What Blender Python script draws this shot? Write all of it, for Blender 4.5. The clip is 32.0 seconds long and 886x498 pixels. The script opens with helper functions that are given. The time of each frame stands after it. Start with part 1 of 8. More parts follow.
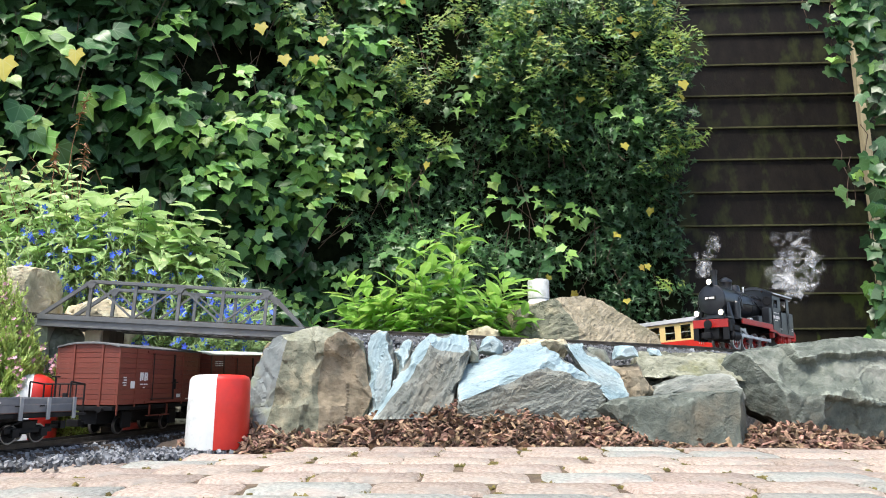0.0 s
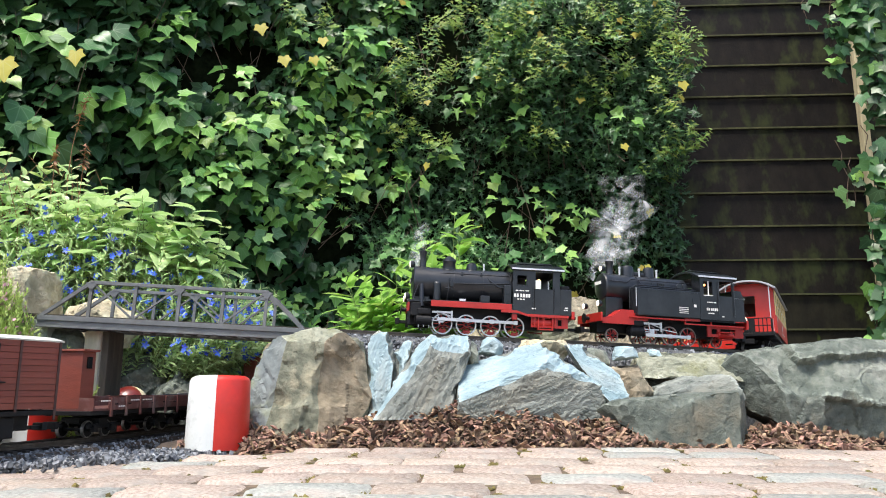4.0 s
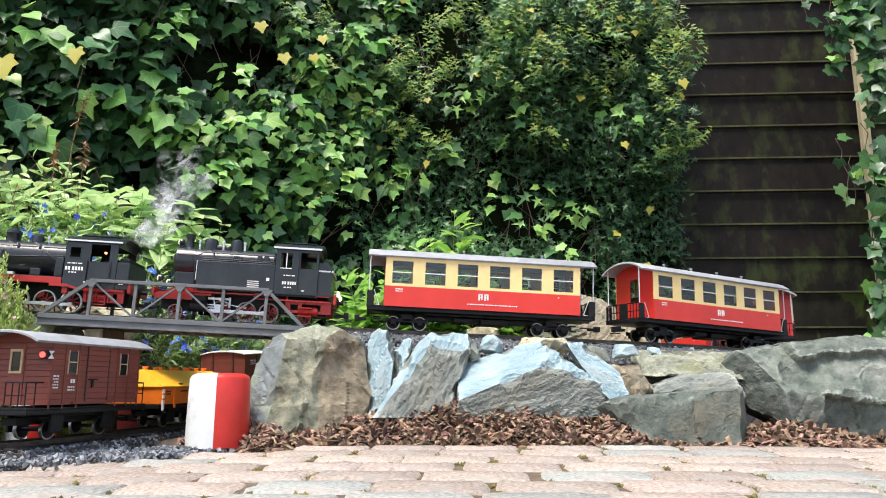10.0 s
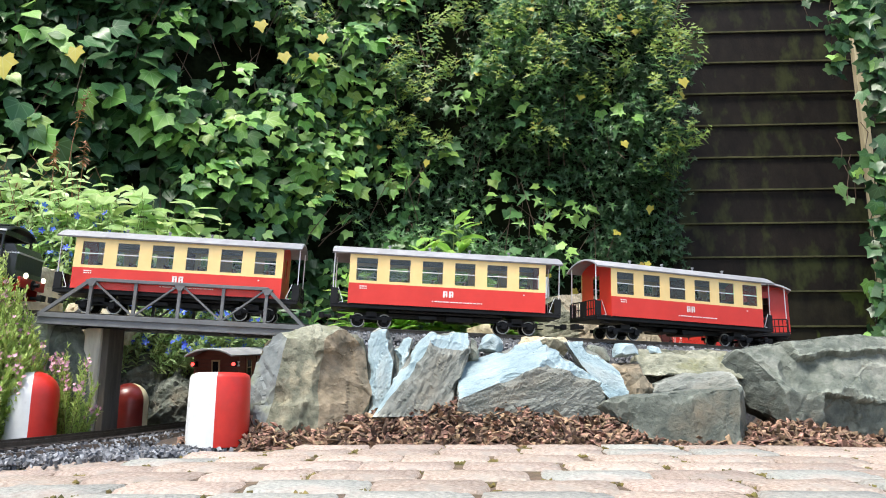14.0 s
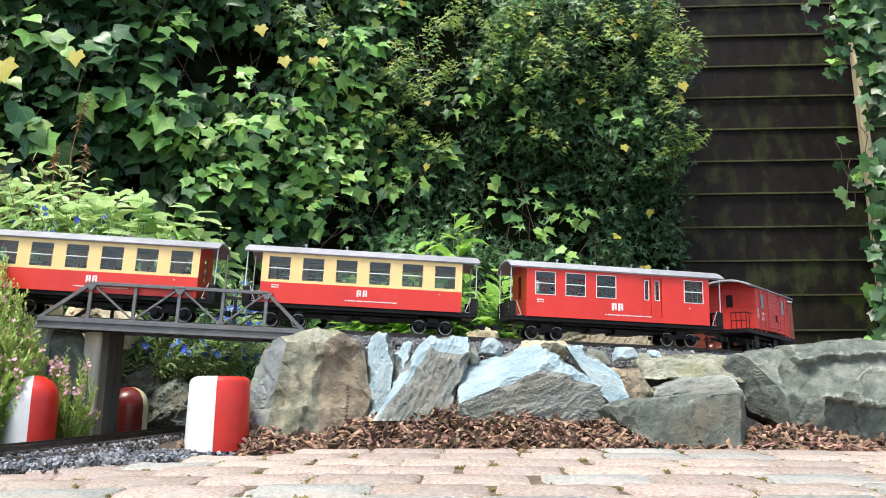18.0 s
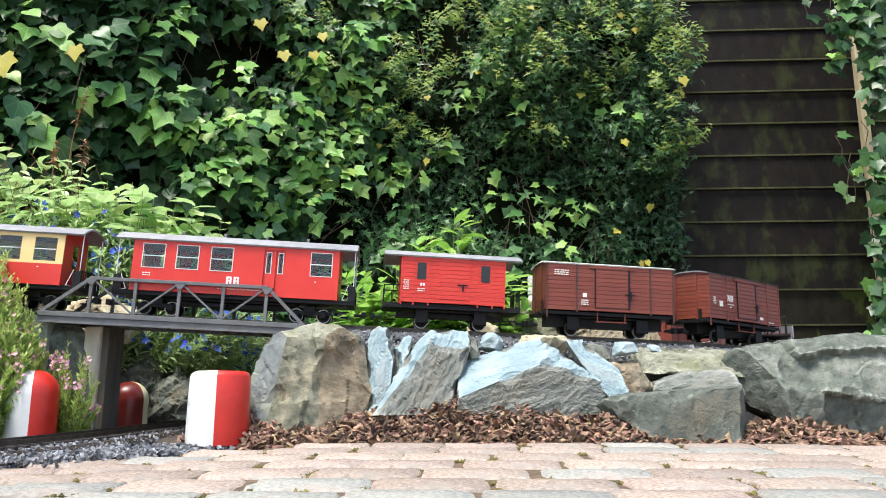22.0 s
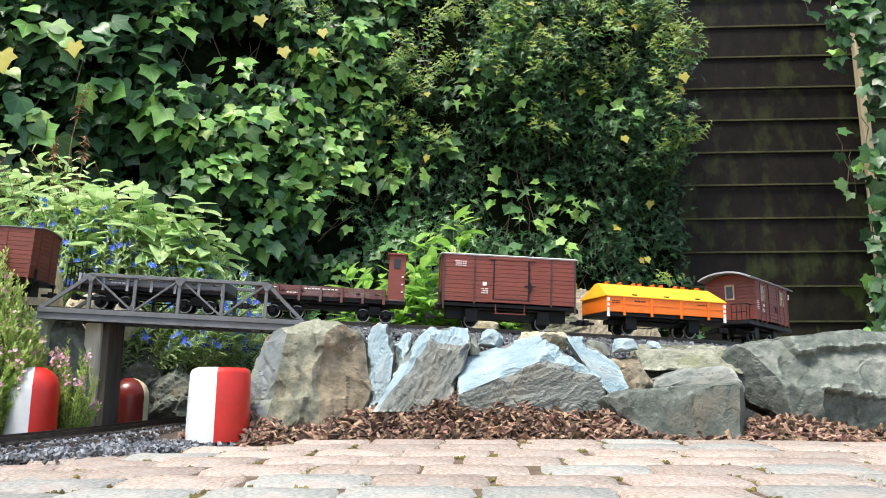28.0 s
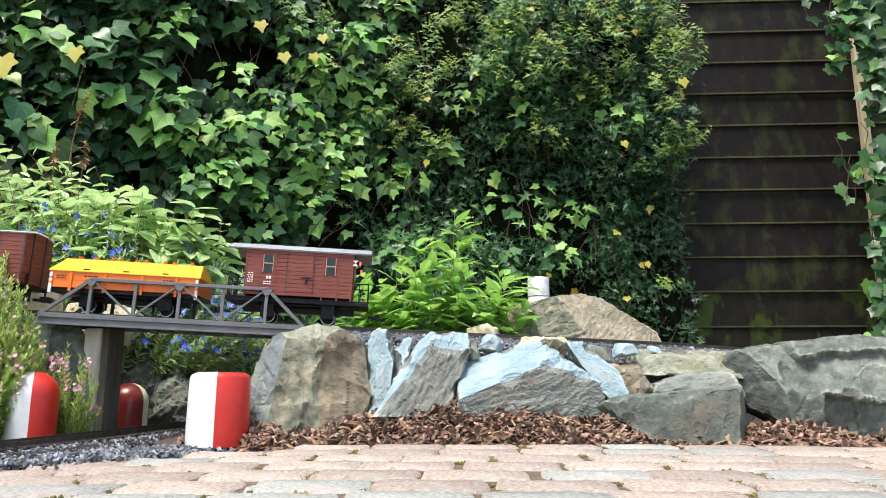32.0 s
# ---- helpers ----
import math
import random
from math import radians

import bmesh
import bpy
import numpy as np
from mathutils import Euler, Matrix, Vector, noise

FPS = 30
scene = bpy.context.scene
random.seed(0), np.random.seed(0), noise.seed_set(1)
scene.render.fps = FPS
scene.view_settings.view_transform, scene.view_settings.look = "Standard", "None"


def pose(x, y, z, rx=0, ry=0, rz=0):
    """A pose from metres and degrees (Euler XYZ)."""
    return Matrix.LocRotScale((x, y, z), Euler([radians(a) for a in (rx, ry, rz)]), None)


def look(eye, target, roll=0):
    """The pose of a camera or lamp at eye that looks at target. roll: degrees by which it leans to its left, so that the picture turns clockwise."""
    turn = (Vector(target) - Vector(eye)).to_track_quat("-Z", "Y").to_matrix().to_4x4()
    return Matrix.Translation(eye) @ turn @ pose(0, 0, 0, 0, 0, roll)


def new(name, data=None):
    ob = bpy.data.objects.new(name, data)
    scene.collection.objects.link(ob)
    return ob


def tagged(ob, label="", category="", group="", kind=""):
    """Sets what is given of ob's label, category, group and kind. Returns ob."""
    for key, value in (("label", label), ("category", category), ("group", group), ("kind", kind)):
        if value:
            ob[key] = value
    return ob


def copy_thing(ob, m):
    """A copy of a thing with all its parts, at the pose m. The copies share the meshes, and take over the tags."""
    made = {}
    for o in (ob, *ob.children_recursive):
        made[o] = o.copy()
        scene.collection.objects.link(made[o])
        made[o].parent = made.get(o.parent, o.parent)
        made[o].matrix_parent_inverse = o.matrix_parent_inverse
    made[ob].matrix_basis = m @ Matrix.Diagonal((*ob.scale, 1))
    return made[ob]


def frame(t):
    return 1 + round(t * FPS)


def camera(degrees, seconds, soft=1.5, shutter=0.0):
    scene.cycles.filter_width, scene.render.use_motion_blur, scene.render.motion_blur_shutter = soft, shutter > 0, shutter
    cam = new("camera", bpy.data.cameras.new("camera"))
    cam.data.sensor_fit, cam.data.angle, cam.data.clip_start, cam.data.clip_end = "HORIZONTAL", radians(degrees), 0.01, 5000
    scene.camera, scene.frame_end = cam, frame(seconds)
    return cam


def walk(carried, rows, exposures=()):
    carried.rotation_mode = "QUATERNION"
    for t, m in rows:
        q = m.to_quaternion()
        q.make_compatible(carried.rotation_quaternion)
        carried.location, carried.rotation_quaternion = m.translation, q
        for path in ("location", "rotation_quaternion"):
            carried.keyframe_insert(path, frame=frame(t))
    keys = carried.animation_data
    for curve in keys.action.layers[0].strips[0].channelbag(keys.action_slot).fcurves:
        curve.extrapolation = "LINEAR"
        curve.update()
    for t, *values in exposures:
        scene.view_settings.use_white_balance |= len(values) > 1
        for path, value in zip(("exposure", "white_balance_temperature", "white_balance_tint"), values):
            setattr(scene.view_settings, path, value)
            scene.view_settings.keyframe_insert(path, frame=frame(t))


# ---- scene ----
import collections

# camera on a low tripod: it stands still and nods a little
EXPO = [(0, 0.42), (32, 0.42)]
cam = camera(63.2, 32.0, soft=1.0)
NODS = [(0.0, 10.72), (0.5, 10.72), (1.0, 10.8), (1.5, 10.8), (2.0, 10.745), (2.5, 10.742), (3.0, 10.745), (3.5, 10.8),
        (5.5, 10.676), (6.0, 10.68), (6.5, 10.742), (7.0, 10.765), (7.5, 10.697), (8.0, 10.621), (8.5, 10.615), (9.0, 10.735),
        (9.5, 10.742), (10.0, 10.61), (10.5, 10.545), (11.0, 10.56), (11.5, 10.67), (12.0, 10.676), (12.5, 10.61), (13.0, 10.542),
        (13.5, 10.509), (14.0, 10.542), (14.5, 10.61), (16.5, 10.875), (17.0, 10.897), (17.5, 10.935), (18.0, 10.843), (18.5, 10.719),
        (19.0, 10.648), (19.5, 10.697), (20.0, 10.738), (20.5, 10.643), (21.0, 10.476), (21.5, 10.405), (22.0, 10.42), (22.5, 10.6),
        (23.0, 10.606), (23.5, 10.476), (24.0, 10.41), (24.5, 10.357), (25.0, 10.355), (25.5, 10.4), (27.5, 10.143), (28.0, 10.154),
        (28.5, 10.172), (29.0, 10.087), (29.5, 10.034), (30.0, 10.076), (30.5, 10.12), (31.0, 10.221), (31.5, 10.389), (32.0, 10.542)]
walk(cam, [(t, pose(0, 0, 0.108, 90 + a)) for t, a in NODS], exposures=EXPO)

# daylight: bright veiled sky, a soft sun from behind the camera's left shoulder
world = bpy.data.worlds.new("sky")
scene.world = world
world.use_nodes = True
wn = world.node_tree.nodes
sky = wn.new("ShaderNodeTexSky")
sky.sky_type, sky.sun_disc = "NISHITA", False
sky.sun_elevation, sky.sun_rotation = radians(67), radians(217)
sky.air_density, sky.dust_density, sky.ozone_density = 1.0, 3.0, 1.0
world.node_tree.links.new(sky.outputs["Color"], wn["Background"].inputs["Color"])
wn["Background"].inputs["Strength"].default_value = 0.235
sun_data = bpy.data.lights.new("sun", "SUN")
sun_data.energy, sun_data.angle, sun_data.color = 3.7, radians(18), (1.0, 0.96, 0.88)
sun = new("sun", sun_data)
sun.matrix_world = look((-1.10, -1.48, 4.3), (0, 0, 0))
# ---- materials ----
def mat(name, c1, c2, scale=20.0, rough=0.6, metal=0.0, bump=0.0, bscale=None, detail=6.0, c3=None, s3=4.0, amount3=0.5,
        rand=0.0, island=False, stretch=None, spec=0.5, trans=0.0, dip=0.0, worn=0.0, crack=0.0):
    """Two colours mixed by grain noise, a third by large stains, relief by bump, and a change of value from piece to piece."""
    m = bpy.data.materials.new(name)
    m.use_nodes = True
    n, l = m.node_tree.nodes, m.node_tree.links
    b = n["Principled BSDF"]
    b.inputs["Roughness"].default_value, b.inputs["Metallic"].default_value = rough, metal
    b.inputs["Specular IOR Level"].default_value = spec
    co = n.new("ShaderNodeTexCoord")
    vec = co.outputs["Object"]
    if stretch:
        mp = n.new("ShaderNodeMapping")
        mp.vector_type = "TEXTURE"
        mp.inputs["Rotation"].default_value = (0, -radians(dip), 0)
        mp.inputs["Scale"].default_value = [1 / k for k in stretch]
        l.new(vec, mp.inputs["Vector"])
        vec = mp.outputs["Vector"]

    def nz(s, d=detail):
        t = n.new("ShaderNodeTexNoise")
        t.inputs["Scale"].default_value, t.inputs["Detail"].default_value, t.inputs["Roughness"].default_value = s, d, 0.62
        l.new(vec, t.inputs["Vector"])
        return t.outputs["Fac"]

    def ramp(fac, lo, hi):
        r = n.new("ShaderNodeMapRange")
        r.inputs["From Min"].default_value, r.inputs["From Max"].default_value = lo, hi
        l.new(fac, r.inputs["Value"])
        return r.outputs["Result"]

    def mix(fac, a, c, mode="MIX"):
        x = n.new("ShaderNodeMix")
        x.data_type, x.blend_type = "RGBA", mode
        for sock, val in ((x.inputs[0], fac), (x.inputs[6], a), (x.inputs[7], c)):
            if hasattr(val, "links"):
                l.new(val, sock)
            elif isinstance(val, tuple):
                sock.default_value = (*val, 1)
            else:
                sock.default_value = val
        return x.outputs[2]

    col = mix(ramp(nz(scale), 0.35, 0.65), c1, c2)
    if c3:
        col = mix(ramp(nz(s3, 4), 0.52, 0.52 + 0.3 * (1.05 - amount3)), col, c3)
    height = None
    if crack:
        # thin winding cracks, sunk and dirty
        k = n.new("ShaderNodeMath")
        k.operation = "SUBTRACT"
        k.inputs[1].default_value = 0.5
        l.new(nz(crack, 4), k.inputs[0])
        k2 = n.new("ShaderNodeMath")
        k2.operation = "ABSOLUTE"
        l.new(k.outputs[0], k2.inputs[0])
        height = ramp(k2.outputs[0], 0.0, 0.010)
        dirt = ramp(nz(crack * 0.7, 2), 0.38, 0.5)
        k3 = n.new("ShaderNodeMath")
        k3.operation = "MAXIMUM"
        l.new(height, k3.inputs[0])
        l.new(dirt, k3.inputs[1])
        height = k3.outputs[0]
        col = mix(height, tuple(0.62 * v for v in c1), col)
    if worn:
        # worn: a paler colour mixed in along convex edges
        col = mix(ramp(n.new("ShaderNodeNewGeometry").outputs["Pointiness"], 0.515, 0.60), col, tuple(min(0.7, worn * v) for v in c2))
    if rand:
        if island:
            src = n.new("ShaderNodeNewGeometry").outputs["Random Per Island"]
        else:
            src = n.new("ShaderNodeObjectInfo").outputs["Random"]
        hs = n.new("ShaderNodeHueSaturation")
        l.new(col, hs.inputs["Color"])
        rr = n.new("ShaderNodeMapRange")
        rr.inputs["To Min"].default_value, rr.inputs["To Max"].default_value = 1 - rand, 1 + rand
        l.new(src, rr.inputs["Value"])
        l.new(rr.outputs["Result"], hs.inputs["Value"])
        r2 = n.new("ShaderNodeMapRange")
        r2.inputs["To Min"].default_value, r2.inputs["To Max"].default_value = 0.5 - 0.035 * rand, 0.5 + 0.03 * rand
        w = n.new("ShaderNodeMath")
        w.operation = "FRACT"
        w2 = n.new("ShaderNodeMath")
        w2.operation = "MULTIPLY"
        w2.inputs[1].default_value = 7.31
        l.new(src, w2.inputs[0])
        l.new(w2.outputs[0], w.inputs[0])
        l.new(w.outputs[0], r2.inputs["Value"])
        l.new(r2.outputs["Result"], hs.inputs["Hue"])
        col = hs.outputs["Color"]
    l.new(col, b.inputs["Base Color"])
    if bump:
        bp = n.new("ShaderNodeBump")
        bp.inputs["Strength"].default_value, bp.inputs["Distance"].default_value = min(1.0, bump), 0.0055 if bump > 0.95 else 0.003
        if height:
            k = n.new("ShaderNodeMath")
            k.operation = "MULTIPLY_ADD"
            k.inputs[1].default_value = 0.5
            l.new(height, k.inputs[0])
            l.new(nz(bscale or scale * 2, 10), k.inputs[2])
            l.new(k.outputs[0], bp.inputs["Height"])
        else:
            l.new(nz(bscale or scale * 2, 8), bp.inputs["Height"])
        l.new(bp.outputs["Normal"], b.inputs["Normal"])
    if trans:
        tl = n.new("ShaderNodeBsdfTranslucent")
        l.new(col, tl.inputs["Color"])
        ms = n.new("ShaderNodeMixShader")
        ms.inputs[0].default_value = trans
        l.new(b.outputs[0], ms.inputs[1])
        l.new(tl.outputs[0], ms.inputs[2])
        l.new(ms.outputs[0], n["Material Output"].inputs["Surface"])
    return m


def glow(name, colour, strength):
    m = bpy.data.materials.new(name)
    m.use_nodes = True
    b = m.node_tree.nodes["Principled BSDF"]
    b.inputs["Base Color"].default_value = (*colour, 1)
    b.inputs["Emission Color"].default_value, b.inputs["Emission Strength"].default_value = (*colour, 1), strength
    return m


def leaf_mat(name, dark, light, vein, rough=0.36, trans=0.3, single=False, warm=(0.30, 0.34, 0.05)):
    """A leaf: its tone varies from leaf to leaf and is mottled; paler veins run from the stalk."""
    m = bpy.data.materials.new(name)
    m.use_nodes = True
    n, l = m.node_tree.nodes, m.node_tree.links
    b = n["Principled BSDF"]
    b.inputs["Roughness"].default_value, b.inputs["Specular IOR Level"].default_value = rough, 0.4

    def calc(op, a, c=0.0, clamp=False):
        k = n.new("ShaderNodeMath")
        k.operation, k.use_clamp = op, clamp
        for sock, val in ((k.inputs[0], a), (k.inputs[1], c)):
            if isinstance(val, (int, float)):
                sock.default_value = val
            else:
                l.new(val, sock)
        return k.outputs[0]

    def mix(fac, a, c):
        x = n.new("ShaderNodeMix")
        x.data_type = "RGBA"
        l.new(fac, x.inputs[0])
        for sock, val in ((x.inputs[6], a), (x.inputs[7], c)):
            if isinstance(val, tuple):
                sock.default_value = (*val, 1)
            else:
                l.new(val, sock)
        return x.outputs[2]

    pick = n.new("ShaderNodeObjectInfo").outputs["Random"] if single else n.new("ShaderNodeNewGeometry").outputs["Random Per Island"]
    pick2 = calc("FRACT", calc("MULTIPLY", pick, 7.31))
    uv = n.new("ShaderNodeUVMap")
    uv.uv_map = "leaf"
    xyz = n.new("ShaderNodeSeparateXYZ")
    l.new(uv.outputs[0], xyz.inputs[0])
    u, v = calc("ABSOLUTE", xyz.outputs["X"]), xyz.outputs["Y"]
    near = u
    for a in (38, 80):
        c, si = math.cos(radians(a)), math.sin(radians(a))
        near = calc("MINIMUM", near, calc("ABSOLUTE", calc("SUBTRACT", calc("MULTIPLY", u, c), calc("MULTIPLY", calc("SUBTRACT", v, 0.03), si))))
    line = calc("SUBTRACT", 1.0, calc("MULTIPLY", near, 38.0, True), True)
    grain = n.new("ShaderNodeTexNoise")
    grain.inputs["Scale"].default_value, grain.inputs["Detail"].default_value = 55, 4
    co = n.new("ShaderNodeTexCoord")
    l.new(co.outputs["Object"], grain.inputs["Vector"])
    tone = calc("ADD", calc("MULTIPLY", pick, 0.75), calc("MULTIPLY", grain.outputs["Fac"], 0.5))
    col = mix(calc("SUBTRACT", tone, 0.12, True), dark, light)
    col = mix(calc("MULTIPLY", calc("SUBTRACT", pick2, 0.72, True), 1.6), col, warm)
    col = mix(calc("MULTIPLY", line, 0.55), col, vein)
    l.new(col, b.inputs["Base Color"])
    tl = n.new("ShaderNodeBsdfTranslucent")
    l.new(col, tl.inputs["Color"])
    ms = n.new("ShaderNodeMixShader")
    ms.inputs[0].default_value = trans
    l.new(b.outputs[0], ms.inputs[1])
    l.new(tl.outputs[0], ms.inputs[2])
    l.new(ms.outputs[0], n["Material Output"].inputs["Surface"])
    return m


M_SOIL = mat("soil", (0.035, 0.026, 0.02), (0.075, 0.056, 0.042), 40, 0.95, bump=0.8)
M_PAVER = mat("paver_clay", (0.27, 0.205, 0.163), (0.57, 0.47, 0.395), 170, 0.85, bump=1.0, bscale=200, c3=(0.36, 0.33, 0.29), s3=12, amount3=0.5, rand=0.17)
M_PAVER_GREY = mat("paver_grey", (0.25, 0.26, 0.235), (0.48, 0.485, 0.44), 170, 0.85, bump=1.0, bscale=200, c3=(0.43, 0.35, 0.30), s3=9, amount3=0.4, rand=0.12)
M_JOINT = mat("joint_sand", (0.070, 0.050, 0.034), (0.17, 0.12, 0.080), 50, 0.95, bump=0.8, c3=(0.10, 0.085, 0.03), s3=9, amount3=0.5)
M_MOSS = mat("moss", (0.08, 0.075, 0.02), (0.20, 0.16, 0.045), 90, 0.95, bump=0.9, rand=0.3, island=True)
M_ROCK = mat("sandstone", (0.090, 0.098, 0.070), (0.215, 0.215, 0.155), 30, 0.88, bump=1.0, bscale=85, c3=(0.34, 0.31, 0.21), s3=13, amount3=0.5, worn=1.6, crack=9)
# paler copy for top breaks, the light they catch put into the colour
M_ROCK_PALE = mat("pale_top_sandstone", (0.165, 0.175, 0.125), (0.32, 0.325, 0.25), 34, 0.9, bump=1.0, bscale=85, c3=(0.17, 0.175, 0.08), s3=11, amount3=0.45, worn=1.5)
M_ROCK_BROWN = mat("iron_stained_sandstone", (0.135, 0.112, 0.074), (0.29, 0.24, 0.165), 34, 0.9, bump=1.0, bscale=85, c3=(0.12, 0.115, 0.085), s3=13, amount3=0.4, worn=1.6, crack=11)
M_ROCK_BLUE = mat("smooth_grey_break", (0.125, 0.150, 0.150), (0.215, 0.240, 0.232), 18, 0.7, bump=0.5, bscale=120, c3=(0.20, 0.23, 0.11), s3=9, amount3=0.4)
# slate breaks; the paler copy puts blue sky light on upward faces
M_SLATE, M_CLEFT_SKYLIT = {}, {}
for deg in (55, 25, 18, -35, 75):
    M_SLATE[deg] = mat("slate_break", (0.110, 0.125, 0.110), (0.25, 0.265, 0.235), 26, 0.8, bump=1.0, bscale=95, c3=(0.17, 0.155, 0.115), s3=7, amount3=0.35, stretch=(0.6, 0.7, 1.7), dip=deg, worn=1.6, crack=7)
    M_CLEFT_SKYLIT[deg] = mat("slate_cleavage_skylit", (0.178, 0.268, 0.296), (0.335, 0.435, 0.465), 22, 0.55, bump=1.0, bscale=70, c3=(0.24, 0.27, 0.25), s3=9, amount3=0.4, stretch=(0.55, 0.7, 1.7), dip=deg, worn=1.3)
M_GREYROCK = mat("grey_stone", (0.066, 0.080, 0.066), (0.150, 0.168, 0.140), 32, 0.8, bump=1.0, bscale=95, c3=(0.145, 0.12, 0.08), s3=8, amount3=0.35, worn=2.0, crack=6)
# paler copy with top light in its colour, for lit tops and one slab
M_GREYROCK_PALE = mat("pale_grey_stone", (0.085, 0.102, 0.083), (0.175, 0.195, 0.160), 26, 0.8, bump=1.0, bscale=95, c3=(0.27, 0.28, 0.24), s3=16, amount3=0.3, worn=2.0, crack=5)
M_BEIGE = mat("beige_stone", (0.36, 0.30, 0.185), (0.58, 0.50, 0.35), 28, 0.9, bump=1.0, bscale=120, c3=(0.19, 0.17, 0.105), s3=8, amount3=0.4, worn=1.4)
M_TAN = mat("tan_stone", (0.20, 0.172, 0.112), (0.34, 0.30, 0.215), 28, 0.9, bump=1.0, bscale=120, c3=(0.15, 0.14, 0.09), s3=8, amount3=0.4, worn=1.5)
M_BED = mat("ballast_bed", (0.050, 0.052, 0.055), (0.16, 0.165, 0.17), 160, 0.9, bump=0.9, bscale=240)
M_BALLAST = mat("ballast", (0.075, 0.080, 0.088), (0.26, 0.27, 0.285), 60, 0.8, bump=0.4, rand=0.7, island=True)
M_MULCH = mat("bark_mulch", (0.070, 0.042, 0.027), (0.34, 0.22, 0.145), 60, 0.9, bump=0.7, rand=0.8, island=True)
M_FENCE = mat("stained_board", (0.0068, 0.0054, 0.0042), (0.0145, 0.0112, 0.0082), 14, 0.6, spec=0.15, bump=0.6, bscale=60, c3=(0.030, 0.036, 0.012), s3=5, amount3=0.65, stretch=(1.4, 1, 0.8), rand=0.12)
M_FENCE_GREEN = mat("algae_board", (0.0085, 0.0072, 0.005), (0.019, 0.017, 0.009), 14, 0.65, spec=0.15, bump=0.6, bscale=60, c3=(0.040, 0.055, 0.010), s3=4, amount3=0.9, stretch=(1.4, 1, 0.8), rand=0.12)
M_GREENEDGE = mat("algae_edge", (0.030, 0.034, 0.010), (0.075, 0.075, 0.028), 20, 0.9, bump=0.5)
M_BRIDGE = mat("grey_plastic", (0.115, 0.122, 0.125), (0.165, 0.172, 0.176), 30, 0.5, spec=0.35, bump=0.15, bscale=200, c3=(0.12, 0.115, 0.10), s3=14, amount3=0.4)
M_RAIL = mat("dark_rail", (0.06, 0.05, 0.04), (0.11, 0.095, 0.08), 60, 0.45, metal=0.7)
M_TIE = mat("sleeper_plastic", (0.022, 0.018, 0.016), (0.04, 0.033, 0.028), 60, 0.7, bump=0.4)
M_WHITE = mat("white_paint", (0.64, 0.66, 0.645), (0.72, 0.735, 0.72), 30, 0.45, bump=0.2, bscale=120, c3=(0.46, 0.47, 0.43), s3=26, amount3=0.4)
M_REDPAINT = mat("red_paint", (0.50, 0.020, 0.012), (0.58, 0.028, 0.016), 30, 0.35, bump=0.1, bscale=120, c3=(0.42, 0.03, 0.02), s3=16, amount3=0.3)
M_POST = mat("weathered_wood", (0.52, 0.47, 0.38), (0.74, 0.69, 0.58), 18, 0.85, bump=0.7, bscale=50, stretch=(3, 3, 0.4), c3=(0.16, 0.13, 0.10), s3=6, amount3=0.4)
M_SHADEPOST = mat("shaded_wood", (0.06, 0.05, 0.04), (0.12, 0.10, 0.08), 18, 0.85, bump=0.6, stretch=(3, 3, 0.4))
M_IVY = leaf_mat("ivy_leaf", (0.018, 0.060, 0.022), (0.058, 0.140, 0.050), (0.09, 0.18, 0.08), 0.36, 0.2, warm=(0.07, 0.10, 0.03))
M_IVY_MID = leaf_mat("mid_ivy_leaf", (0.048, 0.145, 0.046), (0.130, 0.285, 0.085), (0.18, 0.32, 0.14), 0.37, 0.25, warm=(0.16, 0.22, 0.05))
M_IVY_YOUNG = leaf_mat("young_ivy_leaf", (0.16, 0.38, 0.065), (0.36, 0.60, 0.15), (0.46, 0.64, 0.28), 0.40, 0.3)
M_SHOOT = leaf_mat("shoot_leaf", (0.15, 0.29, 0.05), (0.36, 0.47, 0.10), (0.40, 0.50, 0.16), 0.42, 0.35, warm=(0.48, 0.36, 0.06))
M_YELLOW = leaf_mat("yellow_leaf", (0.40, 0.34, 0.045), (0.56, 0.50, 0.08), (0.50, 0.48, 0.16), 0.5, 0.3, warm=(0.42, 0.20, 0.06))
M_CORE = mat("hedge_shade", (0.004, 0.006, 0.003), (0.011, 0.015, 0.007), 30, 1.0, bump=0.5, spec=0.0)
M_STEM = mat("stem", (0.20, 0.26, 0.08), (0.30, 0.36, 0.14), 40, 0.7)
M_REDSTEM = mat("reddish_stem", (0.20, 0.08, 0.04), (0.30, 0.14, 0.07), 40, 0.7)
M_DRY = mat("withered_stalk", (0.26, 0.12, 0.06), (0.42, 0.23, 0.12), 40, 0.8, rand=0.3, island=True)
M_WOODSTEM = mat("woody_stem", (0.07, 0.045, 0.03), (0.13, 0.09, 0.06), 40, 0.85)
M_LANCE = leaf_mat("lance_leaf", (0.19, 0.42, 0.06), (0.42, 0.66, 0.16), (0.42, 0.62, 0.22), 0.36, 0.45)
M_NEEDLE = leaf_mat("herb_leaf", (0.34, 0.52, 0.20), (0.58, 0.72, 0.38), (0.60, 0.72, 0.42), 0.45, 0.45, warm=(0.55, 0.58, 0.24))
M_BLUE = mat("blue_petal", (0.05, 0.11, 0.62), (0.10, 0.20, 0.86), 60, 0.5, rand=0.3, island=True, trans=0.2)
M_PINK = mat("pink_petal", (0.56, 0.25, 0.36), (0.72, 0.42, 0.50), 60, 0.6, rand=0.3, island=True, trans=0.2)
M_BIGLEAF = leaf_mat("big_ivy_leaf", (0.13, 0.35, 0.065), (0.34, 0.59, 0.15), (0.44, 0.62, 0.28), 0.40, 0.28, True)
